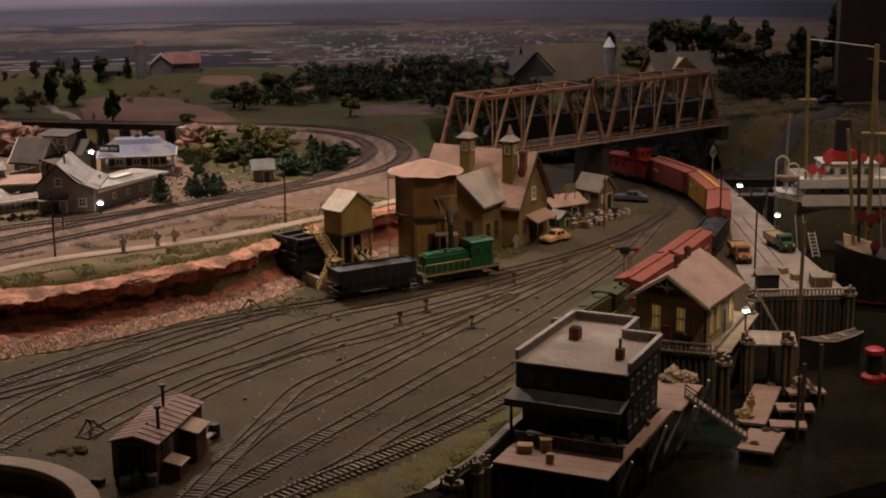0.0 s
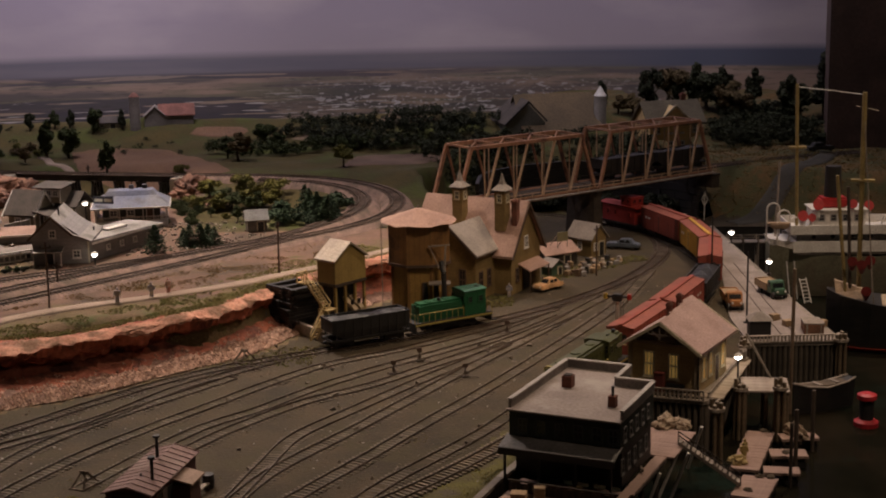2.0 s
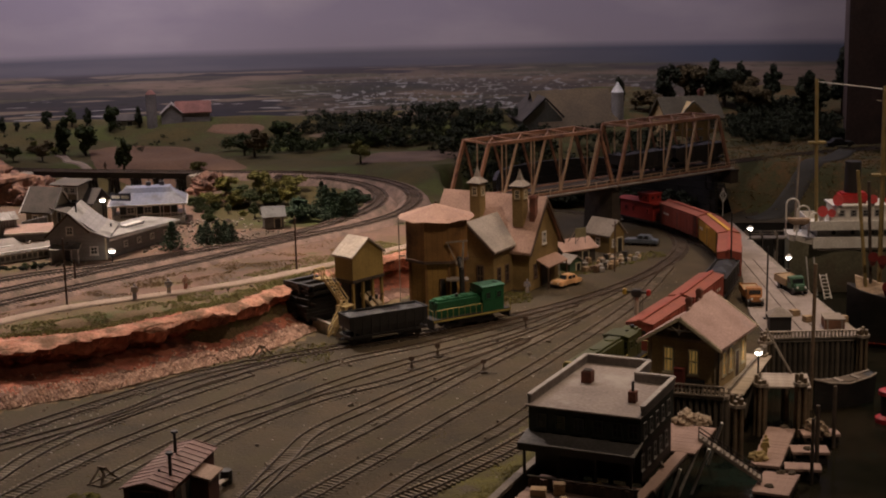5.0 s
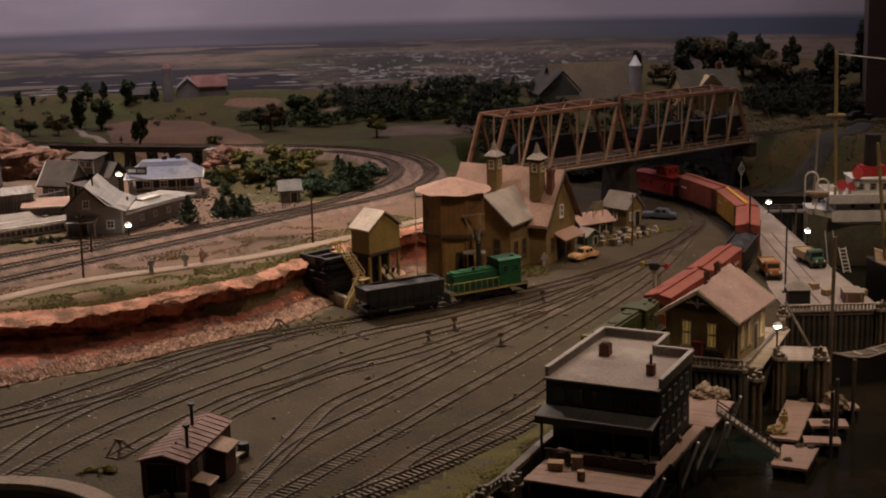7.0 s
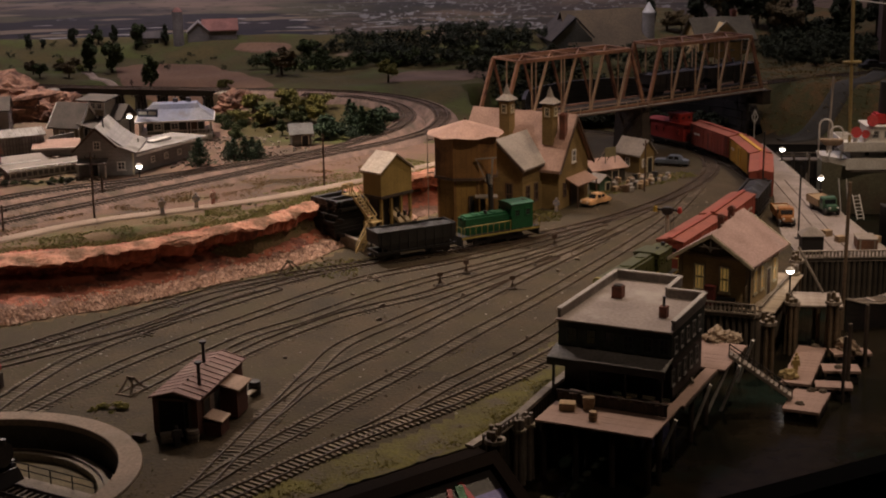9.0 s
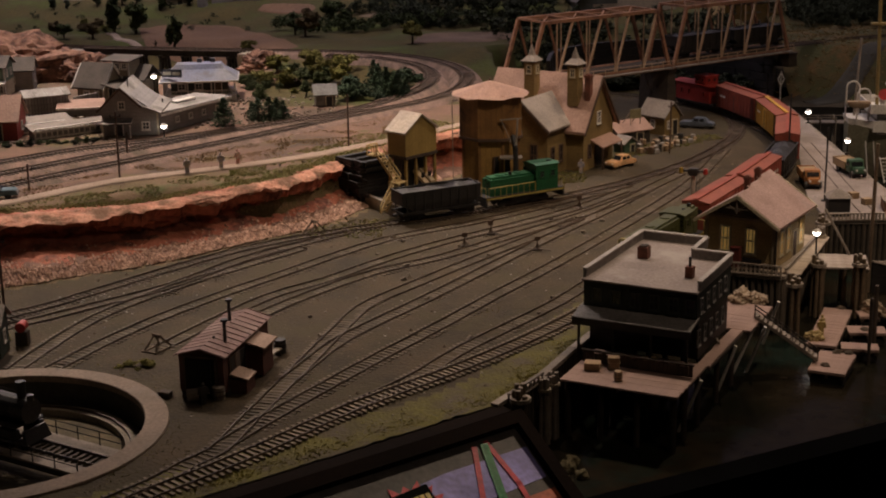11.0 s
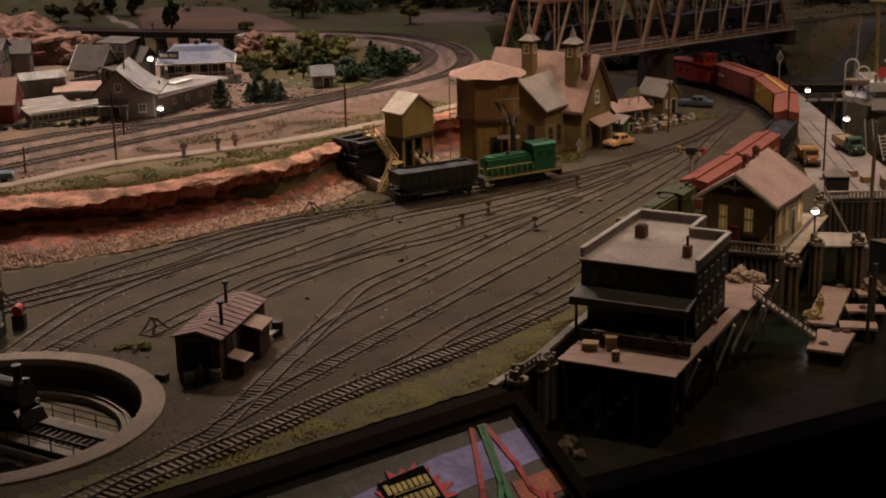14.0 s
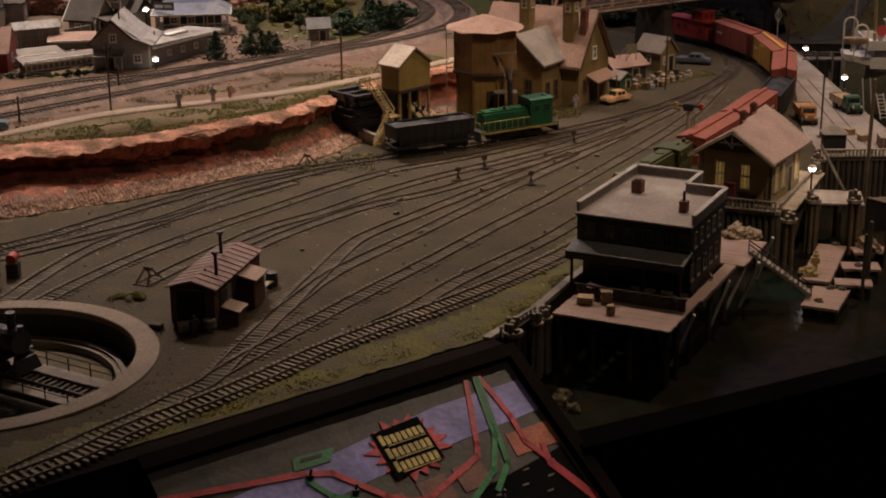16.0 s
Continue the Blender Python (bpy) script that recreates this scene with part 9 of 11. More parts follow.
def steamer():
    t = thing("steamship", pose(0.585, 2.315, -0.06, 0, 0, -3), "white coastal steamer with a grey-green hull and red vents", "steamship")
    hullc = mat("grey_green_hull", (0.20, 0.19, 0.125), (0.15, 0.14, 0.095), 18, 250, 0.7, dirt=(0.13, 0.10, 0.07), dirt_scale=14)
    st = [(0.0, 0.018, 0.022), (0.02, 0.032, 0.018), (0.06, 0.042, 0.010), (0.12, 0.046, 0.004), (0.25, 0.046, 0.002), (0.40, 0.044, 0.004), (0.50, 0.03, 0.012), (0.56, 0.004, 0.03)]
    part("hull", vessel_hull(st, 0.064, -0.005), hullc, t)
    part("bulwark", Solid().box(0.032, -0.0475, 0.076, 0.46, -0.0455, 0.0935).box(0.032, 0.0455, 0.076, 0.46, 0.0475, 0.0935), WHITE, t, "white bulwark band")
    part("deck", Solid().box(0.04, -0.045, 0.072, 0.47, 0.045, 0.074), OLDWOOD, t)
    part("stern_rail", Solid().hull([(0.0, -0.02, 0.084), (0.06, -0.044, 0.072), (0.06, 0.044, 0.072), (0.0, 0.02, 0.084)], [(-0.002, -0.021, 0.094), (0.06, -0.045, 0.088), (0.06, 0.045, 0.088), (-0.002, 0.021, 0.094)]), WHITE, t)
    grey = mat("cabin_grey", (0.33, 0.32, 0.31), None, 40, 300, 0.7)
    part("deckhouse", Solid().box(0.040, -0.036, 0.074, 0.40, 0.036, 0.1055), grey, t)
    for i in range(10):
        part("porthole", Solid().wheel(0.066 + i * 0.030, -0.0362, 0.099, 0.0035, 0.001, 12), BLACK, t)
    part("upper_deck", Solid().box(0.027, -0.046, 0.1045, 0.42, 0.046, 0.107), WHITE, t)
    part("upper_bulwark", Solid().box(0.027, -0.047, 0.105, 0.42, -0.045, 0.1195).box(0.027, 0.045, 0.105, 0.42, 0.047, 0.1195).box(0.027, -0.045, 0.105, 0.029, 0.045, 0.1195), WHITE, t)
    h = part("wheelhouse", Solid().box(0.067, -0.026, 0.107, 0.150, 0.026, 0.139), WHITE, t)
    part("wheelhouse_roof", Solid().box(0.064, -0.030, 0.139, 0.153, 0.030, 0.1415), WHITE, h)
    for u in (0.080, 0.099, 0.118, 0.137):
        window(t, pose(u, -0.026, 0.122), 0.011, 0.012, grey, GLASS, bars=0, sill=False)
    part("funnel_base", Solid().box(0.080, -0.016, 0.1415, 0.124, 0.016, 0.158).round(0.003), mat("ship_red", (0.42, 0.025, 0.025), (0.33, 0.02, 0.02), 40, 300, 0.5), t, "red funnel casing")
    part("funnel", Solid().drum(0.102, 0, 0.158, 0.208, 0.0135, 0.0125, 18), BLACK, t, "black funnel")
    red = mat("ship_red", (0.42, 0.025, 0.025))
    for x, y, z, r in ((0.048, -0.030, 0.1335, 0.0085), (0.0625, -0.030, 0.1305, 0.0065), (0.072, -0.030, 0.1515, 0.009), (0.127, -0.03, 0.152, 0.007), (0.165, 0.02, 0.140, 0.008)):
        v = part("cowl_vent", Solid().tube([(x, y, z - 0.022), (x, y, z)], r * 0.5, 10), WHITE, t)
        part("cowl", Solid().hull([(x + r * math.cos(a), y - 0.006 + 0.3 * r * math.sin(a), z + r * math.sin(a)) for a in [2 * math.pi * i / 14 for i in range(14)]], [(x + 0.5 * r * math.cos(a), y + 0.004, z - 0.1 * r + 0.5 * r * math.sin(a)) for a in [2 * math.pi * i / 14 for i in range(14)]]), red, v, "red cowl mouth")
    for x, y, zt in ((0.0037, -0.020, 0.142), (0.019, -0.030, 0.132), (0.0375, -0.030, 0.120), (0.185, -0.030, 0.122)):
        arc = [(x - 0.010, y, 0.090)] + [(x - 0.010 * math.cos(a), y, zt + 0.010 * math.sin(a)) for a in [math.pi * i / 8 for i in range(9)]] + [(x + 0.010, y, 0.098)]
        part("davit", Solid().tube(arc, 0.0013, 7), WHITE, t)
    part("lifeboat", Solid().hull([(0.000, -0.034, 0.112), (0.024, -0.038, 0.112), (0.024, -0.028, 0.112), (0.000, -0.026, 0.112)], [(-0.008, -0.036, 0.122), (0.030, -0.042, 0.122), (0.030, -0.024, 0.122), (-0.008, -0.020, 0.122)]).round(0.002), mat("tan_canvas", (0.42, 0.30, 0.2), None, 50, 300, 0.8), t, "tan canvas-covered lifeboat")
    YM = mat("ochre_mast", (0.31, 0.23, 0.085), (0.22, 0.165, 0.065), 60, 400, 0.6)
    m1 = part("mast", Solid().tube([(0.047, 0.0, 0.07), (0.040, 0.0, 0.340)], 0.0028, 9), YM, t, "ochre mast with crosstree")
    part("crosstree", Solid().box(0.029, -0.006, 0.2375, 0.057, 0.006, 0.2405), YM, m1)
    part("topping_lift", Solid().tube([(0.040, 0, 0.336), (0.145, 0, 0.322)], 0.0007, 5), WHITE, m1)
    part("derrick", Solid().tube([(0.012, 0.006, 0.08), (0.018, 0.01, 0.215)], 0.0017, 8), OLDWOOD, t)
    part("ladder", Solid().tube([(0.028, -0.050, 0.0), (0.022, -0.046, 0.062)], 0.0009, 6).tube([(0.040, -0.050, 0.0), (0.034, -0.046, 0.062)], 0.0009, 6), WHITE, t)
    return YM


YM = steamer()


def schooner():
    t = thing("schooner", pose(0.588, 1.985, -0.06, 0, 0, -16), "black-hulled schooner with tan deck and ochre masts", "sailing ship")
    st = [(0.0, 0.006, 0.020), (0.02, 0.022, 0.014), (0.06, 0.036, 0.007), (0.13, 0.042, 0.0), (0.22, 0.040, 0.002), (0.30, 0.026, 0.010), (0.34, 0.012, 0.016)]
    part("hull", vessel_hull(st, 0.066, -0.004), BLACK, t)
    part("boot_stripe", vessel_hull([(x - 0.001 if i == 0 else x, b * 0.68 + 0.004, 0) for i, (x, b, s) in enumerate(st)], 0.007, -0.003), mat("boot_red", (0.36, 0.05, 0.03), None, 40, 300, 0.6), t, "red waterline stripe")
    part("deck", Solid().prism([(0.006, -0.006), (0.03, -0.024), (0.08, -0.034), (0.22, -0.036), (0.30, -0.022), (0.30, 0.022), (0.22, 0.036), (0.08, 0.034), (0.03, 0.024), (0.006, 0.006)], "z", 0.069, 0.0715), mat("tan_deck", (0.42, 0.32, 0.21), None, 40, 300, 0.8), t)
    part("hatch", Solid().box(0.085, -0.014, 0.0715, 0.125, 0.014, 0.081), OLDWOOD, t)
    part("deckhouse", Solid().box(0.17, -0.02, 0.0715, 0.24, 0.02, 0.094), CREAM, t)
    part("sail_cover", Solid().hull([(0.012, -0.012, 0.082), (0.05, -0.03, 0.074), (0.05, 0.01, 0.074), (0.012, 0.01, 0.082)], [(0.010, -0.004, 0.098), (0.05, -0.012, 0.088), (0.05, 0.0, 0.088), (0.010, 0.004, 0.098)]), mat("tan_canvas", (0.42, 0.30, 0.2)), t)
    for x, h in ((0.043, 0.361), (0.18, 0.34)):
        m = part("mast", Solid().tube([(x, 0, 0.071), (x - 0.002, 0, h)], 0.0034, 9), YM, t, "ochre mast")
        part("crosstree", Solid().box(x - 0.016, -0.005, 0.238, x + 0.016, 0.005, 0.241), YM, m)
        for y in (-0.034, 0.034):
            part("shroud", Solid().tube([(x - 0.002, 0, h - 0.02), (x + 0.02, y, 0.072)], 0.0006, 5), OLDWOOD, m)
    part("boom", Solid().tube([(0.026, -0.010, 0.074), (0.0087, -0.010, 0.247)], 0.0026, 8), YM, t, "raised ochre cargo boom")
    part("derrick", Solid().tube([(0.032, -0.008, 0.074), (0.024, -0.010, 0.232)], 0.0024, 8), DARKWOOD, t)
    part("spreader", Solid().tube([(0.030, 0, 0.342), (0.060, 0, 0.336)], 0.0008, 5), OLDWOOD, t)
    for x, y, z in ((0.033, -0.02, 0.1297), (0.0455, -0.02, 0.1254), (0.0565, -0.02, 0.132), (0.0526, -0.03, 0.0903)):
        part("cowl", Solid().hull([(x + 0.007 * math.cos(a), y - 0.004, z + 0.007 * math.sin(a)) for a in [2 * math.pi * i / 12 for i in range(12)]], [(x + 0.003 * math.cos(a), y + 0.005, z - 0.012 + 0.003 * math.sin(a)) for a in [2 * math.pi * i / 12 for i in range(12)]]), mat("dull_ship_red", (0.20, 0.022, 0.02), None, 40, 300, 0.6), t, "small red cowl")


schooner()


def rowboat(m, L, label, trim):
    t = thing("rowing_boat", m, label, "boat", "small boats")
    st = [(0.0, 0.007, 0.004), (L * 0.15, 0.010, 0.001), (L * 0.5, 0.0115, -0.002), (L * 0.8, 0.008, 0.001), (L, 0.001, 0.006)]
    part("hull", vessel_hull(st, 0.032, 0.0), BLACK, t)
    part("inner_planking", Solid().prism([(x * 0.96 + 0.002, -b * 0.86) for x, b, _ in st] + [(x * 0.96 + 0.002, b * 0.86) for x, b, _ in st[::-1]], "z", 0.0305, 0.0336), mat("boat_planking", (0.115, 0.085, 0.055), (0.07, 0.052, 0.036), 60, 400, 0.85), t)
    for s in (-1, 1):
        pts = [(x, s * b, 0.0330 + sh) for x, b, sh in st]
        part("gunwale", Solid().tube(pts, 0.0013, 6), trim, t)
    for x in (0.3, 0.6):
        part("thwart", Solid().box(L * x - 0.003, -0.0075, 0.0336, L * x + 0.003, 0.0075, 0.0348), trim, t)


rowboat(pose(0.546, 1.722, -0.060, 0, 0, 203), 0.088, "black rowing boat with a grey weathered gunwale", OLDWOOD)
t = plank_deck("landing_stage", pose(0.385, 1.612, -0.004, 0, 0, -10), 0.054, 0.056, "small worn pale plank landing stage with a boom", category="landing stage", kind="", along="x", material=mat("pale_planks", (0.46, 0.39, 0.335), (0.30, 0.245, 0.20), 50, 420, 0.88, vary=0.15))
for x in (0.003, 0.027, 0.051):
    for y in (0.003, 0.053):
        part("post", Solid().tube([(x, y, -0.070), (x, y, -0.0052)], 0.0026, 8), mat("weathered_pile", (0.16, 0.115, 0.07)), t)
part("boom", Solid().tube([(0.036, 0.054, -0.001), (0.006, 0.064, 0.052)], 0.0015, 8), OLDWOOD, t)
t = plank_deck("small_jetty", pose(0.556, 2.492, -0.012, 0, 0, -4), 0.085, 0.026, "small grey plank jetty at the head of the basin", category="jetty", kind="", along="x", material=OLDWOOD)
for x in (0.004, 0.030, 0.056, 0.081):
    for y in (0.002, 0.024):
        part("post", Solid().tube([(x, y, -0.060), (x, y, 0.009)], 0.0019, 7), OLDWOOD, t)
part("rail", Solid().beam((0.004, 0.024, 0.008), (0.081, 0.024, 0.008), 0.0012).beam((0.004, 0.002, 0.008), (0.056, 0.002, 0.008), 0.0012), OLDWOOD, t)
t = thing("tall_piling", pose(0.4622, 1.6913, -0.075), "tall brown timber piling standing in the water", "piling")
part("post", Solid().tube([(0, 0, 0), (0.001, 0, 0.196)], 0.0023, 9), mat("brown_post", (0.20, 0.14, 0.09), None, 60, 400, 0.85), t)
t = thing("harbour_buoy", pose(0.540, 1.640, -0.0605), "red and black harbour buoy on the water", "buoy")
REDB = mat("buoy_red", (0.48, 0.03, 0.04), None, 40, 300, 0.45)
part("float", Solid().drum(0, 0, 0, 0.006, 0.0145, 0.0145, 18).drum(0, 0, 0.006, 0.009, 0.0145, 0.010, 18), REDB, t)
part("tower", Solid().drum(0, 0, 0.009, 0.034, 0.0085, 0.0085, 14), BLACK, t)
part("cap", Solid().drum(0, 0, 0.034, 0.039, 0.0115, 0.0115, 18).drum(0, 0, 0.039, 0.041, 0.0115, 0.007, 18), REDB, t)

# right bank: road, dark column
ribbon("road", [(0.59, 2.600), (0.645, 2.622), (0.70, 2.660), (0.755, 2.715), (0.81, 2.79), (0.85, 2.90)], 0.034, mat("hill_asphalt", (0.052, 0.045, 0.034), (0.036, 0.032, 0.024), 20, 300, 0.9), "grey asphalt road climbing the bank", category="road")
COLUMN = mat("dark_brown_column", (0.085, 0.050, 0.040), (0.055, 0.034, 0.028), 10, 150, 0.7, dirt=(0.11, 0.066, 0.052), dirt_scale=6)
c = Solid().box(0, 0, -0.1, 0.30, 0.25, 1.6).round(0.004)
single("column", c, COLUMN, pose(0.853, 2.93, 0, 0, 0, -14), "dark brown room column behind the harbour", "column", kind="structure")
single("column_base", Solid().box(-0.004, -0.003, -0.1, 0.18, 0.0, 0.085), BLACK, pose(0.853, 2.93, 0, 0, 0, -14), "black skirting at the column foot", "skirting", kind="structure")

# layout front: fascia boards, black ledge, control panel
FASCIA = mat("fascia_brown", (0.012, 0.007, 0.0045), (0.008, 0.005, 0.0035), 12, 300, 0.9)


def strip(name, line, w, z0, z1, material, label):
    """A board along a line, on its right-hand side."""
    for (ax, ay), (bx, by) in zip(line, line[1:]):
        d = Vector((bx - ax, by - ay, 0)).normalized()
        n = Vector((d.y, -d.x, 0)) * w
        s = Solid().hull([(ax, ay, z0), (bx, by, z0), (bx + n.x, by + n.y, z0), (ax + n.x, ay + n.y, z0)], [(ax, ay, z1), (bx, by, z1), (bx + n.x, by + n.y, z1), (ax + n.x, ay + n.y, z1)])
        single(name, s, material, Matrix.Identity(4), label, "fascia", kind="structure")


FASCIA.node_tree.nodes["Principled BSDF"].inputs["Specular IOR Level"].default_value = 0.06
strip("fascia", [(-1.3, 0.139), (-0.36, 0.9045), (0.012, 1.199)], 0.017, -0.40, -0.0012, FASCIA, "dark brown fascia board along the layout front")
strip("fascia", [(0.072, 1.1267), (0.384, 1.294), (0.75, 1.488), (1.7, 1.998)], 0.030, -0.40, -0.0585, mat("black_ledge", (0.0015, 0.0015, 0.0015), None, 10, 200, 0.9), "black ledge along the harbour front")
MATS["black_ledge"].node_tree.nodes["Principled BSDF"].inputs["Specular IOR Level"].default_value = 0.02
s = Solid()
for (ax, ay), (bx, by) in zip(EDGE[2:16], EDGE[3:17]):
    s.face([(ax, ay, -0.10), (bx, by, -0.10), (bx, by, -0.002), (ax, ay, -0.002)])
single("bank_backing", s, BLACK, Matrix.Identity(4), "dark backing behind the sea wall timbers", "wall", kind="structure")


def control_panel():
    o, u = Vector((0.0284, 1.181, -0.002)), Vector((-0.777, -0.629, 0)).normalized()
    v = Vector((0.503, -0.658, -0.559)).normalized()
    n = v.cross(u).normalized()
    if n.z < 0:
        n = -n
    m = Matrix((u, v, n)).transposed().to_4x4()
    flip = m.to_3x3().determinant() < 0
    m.translation = o
    t = thing("control_panel", m if not flip else Matrix.Translation(o), "sloping control panel with a painted track diagram", "control panel")
    U, V = 0.352, 0.30
    put = (lambda p: p) if not flip else (lambda p: tuple(m.to_3x3() @ Vector(p)))

    def slab(name, outline, z0, z1, material, parent=t, label=""):
        return part(name, Solid().hull([put((a, b, z0)) for a, b in outline], [put((a, b, z1)) for a, b in outline]), material, parent, label)

    def line(name, pts, w, z, material, parent):
        s = Solid()
        for (a, b), (c, d) in zip(pts, pts[1:]):
            q = Vector((c - a, d - b)).normalized() * w / 2
            e = Vector((-q.y, q.x))
            s.hull([put(x) for x in ((a - q.x + e.x, b - q.y + e.y, z), (c + q.x + e.x, d + q.y + e.y, z), (c + q.x - e.x, d + q.y - e.y, z), (a - q.x - e.x, b - q.y - e.y, z))], [put(x) for x in ((a - q.x + e.x, b - q.y + e.y, z + 0.0006), (c + q.x + e.x, d + q.y + e.y, z + 0.0006), (c + q.x - e.x, d + q.y - e.y, z + 0.0006), (a - q.x - e.x, b - q.y - e.y, z + 0.0006))])
        return part(name, s, material, parent)

    board = slab("board", [(0.010, 0.010), (U - 0.004, 0.010), (U - 0.004, V), (0.010, V)], -0.012, -0.004, mat("panel_ground", (0.085, 0.072, 0.062), (0.05, 0.045, 0.04), 40, 250, 0.5), t, "painted brown-grey board")
    for q in ([(-0.002, -0.002), (U, -0.002), (U, 0.010), (-0.002, 0.010)], [(-0.002, 0.010), (0.010, 0.010), (0.010, V), (-0.002, V)]):
        slab("frame", q, -0.014, 0.004, FASCIA)
    INK = mat("panel_black", (0.006, 0.006, 0.006), None, 40, 300, 0.9)
    INK.node_tree.nodes["Principled BSDF"].inputs["Specular IOR Level"].default_value = 0.1
    purple = mat("panel_purple", (0.36, 0.33, 0.76), (0.20, 0.185, 0.48), 26, 200, 0.45)
    slab("river_band", [(0.012, 0.030), (0.10, 0.030), (0.20, 0.041), (0.30, 0.050), (U - 0.004, 0.056), (U - 0.004, 0.118), (0.25, 0.082), (0.20, 0.074), (0.10, 0.066), (0.012, 0.062)], -0.004, -0.0036, purple, board, "painted purple band")
    orange = mat("panel_orange", (0.58, 0.15, 0.08), None, 60, 300, 0.45)
    brown = mat("panel_redbrown", (0.27, 0.10, 0.07), None, 60, 300, 0.45)
    slab("block", [(0.012, 0.074), (0.056, 0.074), (0.058, 0.095), (0.012, 0.096)], -0.0037, -0.0032, orange, board)
    for a in (0.092, 0.128, 0.170):
        slab("block", [(a, 0.080 + a * 0.06), (a + 0.028, 0.081 + a * 0.06), (a + 0.028, 0.104 + a * 0.06), (a, 0.103 + a * 0.06)], -0.0037, -0.0032, brown, board)
    slab("dark_block", [(0.014, 0.100), (0.112, 0.112), (0.135, 0.150), (0.014, 0.150)], -0.0038, -0.0034, INK, board)
    slab("lower_band", [(0.014, 0.156), (0.2, 0.156), (U - 0.004, 0.20), (U - 0.004, 0.24), (0.014, 0.24)], -0.0038, -0.0034, purple, board)
    red = mat("panel_red", (0.66, 0.05, 0.075), None, 60, 300, 0.4)
    green = mat("panel_green", (0.02, 0.28, 0.085), None, 60, 300, 0.4)
    for pts in ([(0.060, 0.018), (0.086, 0.074), (0.092, 0.084), (0.152, 0.104), (0.166, 0.101), (0.183, 0.091), (0.215, 0.057), (0.238, 0.050), (0.348, 0.034)], [(0.046, 0.016), (0.041, 0.060), (0.043, 0.085), (0.014, 0.150)], [(0.030, 0.094), (0.034, 0.112), (0.014, 0.158)]):
        line("red_route", pts, 0.0050, -0.0032, red, board)
    for pts in ([(0.051, 0.018), (0.066, 0.072), (0.086, 0.100), (0.122, 0.120)], [(0.048, 0.018), (0.070, 0.098), (0.092, 0.116)], [(0.236, 0.058), (0.225, 0.075), (0.20, 0.09)]):
        line("green_route", pts, 0.0048, -0.0030, green, board)
    label = slab("label_plate", [(0.202, 0.037), (0.239, 0.035), (0.243, 0.046), (0.211, 0.047)], -0.0036, -0.0028, green, board)
    slab("label_text", [(0.214, 0.0385), (0.233, 0.0375), (0.235, 0.0405), (0.216, 0.0415)], -0.0028, -0.0025, BLACK, label)
    # plain emblem: red jagged leaf behind a black plate with yellow bars
    c = (0.144, 0.057)
    rnd = random.Random(4)
    leaf = []
    for i in range(34):
        a = 2 * math.pi * i / 34
        r = (0.0375 if i % 2 else 0.0265) * rnd.uniform(0.9, 1.08)
        leaf.append((c[0] + r * math.cos(a), c[1] + 0.80 * r * math.sin(a)))
    e = slab("emblem_leaf", leaf, -0.0036, -0.0026, mat("leaf_red", (0.78, 0.035, 0.06), None, 60, 300, 0.4), board, "jagged red leaf shape")
    slab("emblem_plate", [(0.168, 0.037), (0.121, 0.034), (0.120, 0.075), (0.169, 0.080)], -0.0026, -0.0019, INK, e, "black plate")
    yel = mat("emblem_yellow", (0.75, 0.58, 0.16), None, 60, 300, 0.4)
    for z in (0.041, 0.0535, 0.066):
        for k in range(8):
            a, tall = 0.1645 - k * 0.0053, 0.0092 if k == 0 else 0.0074
            slab("emblem_bar", [(a, z + 0.0088 - tall), (a - 0.0038, z + 0.0088 - tall), (a - 0.0038, z + 0.0088), (a, z + 0.0088)], -0.0019, -0.0015, yel, e)
        slab("emblem_rule", [(0.160, z + 0.0098), (0.1235, z + 0.0098), (0.1235, z + 0.0106), (0.160, z + 0.0106)], -0.0019, -0.0015, yel, e)
    for a, b in ((0.233, 0.052), (0.205, 0.076), (0.092, 0.123), (0.104, 0.128)):
        k = thing("panel_knob", Matrix.Translation(o + m.to_3x3() @ Vector((a, b, -0.003))), "small metal toggle switch on the panel", "switch", "panel switches")
        part("bush", Solid().drum(0, 0, -0.001, 0.0022, 0.003, 0.0026, 10), BLACK, k)
        part("lever", Solid().tube([(0, 0, 0.002), (0.0016, -0.002, 0.008)], 0.0011, 7), STEEL, k)
    for i in range(9):
        a, b = 0.028 + i * 0.009, 0.108 + (i % 3) * 0.012
        slab("caption_bar", [(a, b), (a + 0.006, b), (a + 0.006, b + 0.0013), (a, b + 0.0013)], -0.0034, -0.0031, OLDWOOD, board)


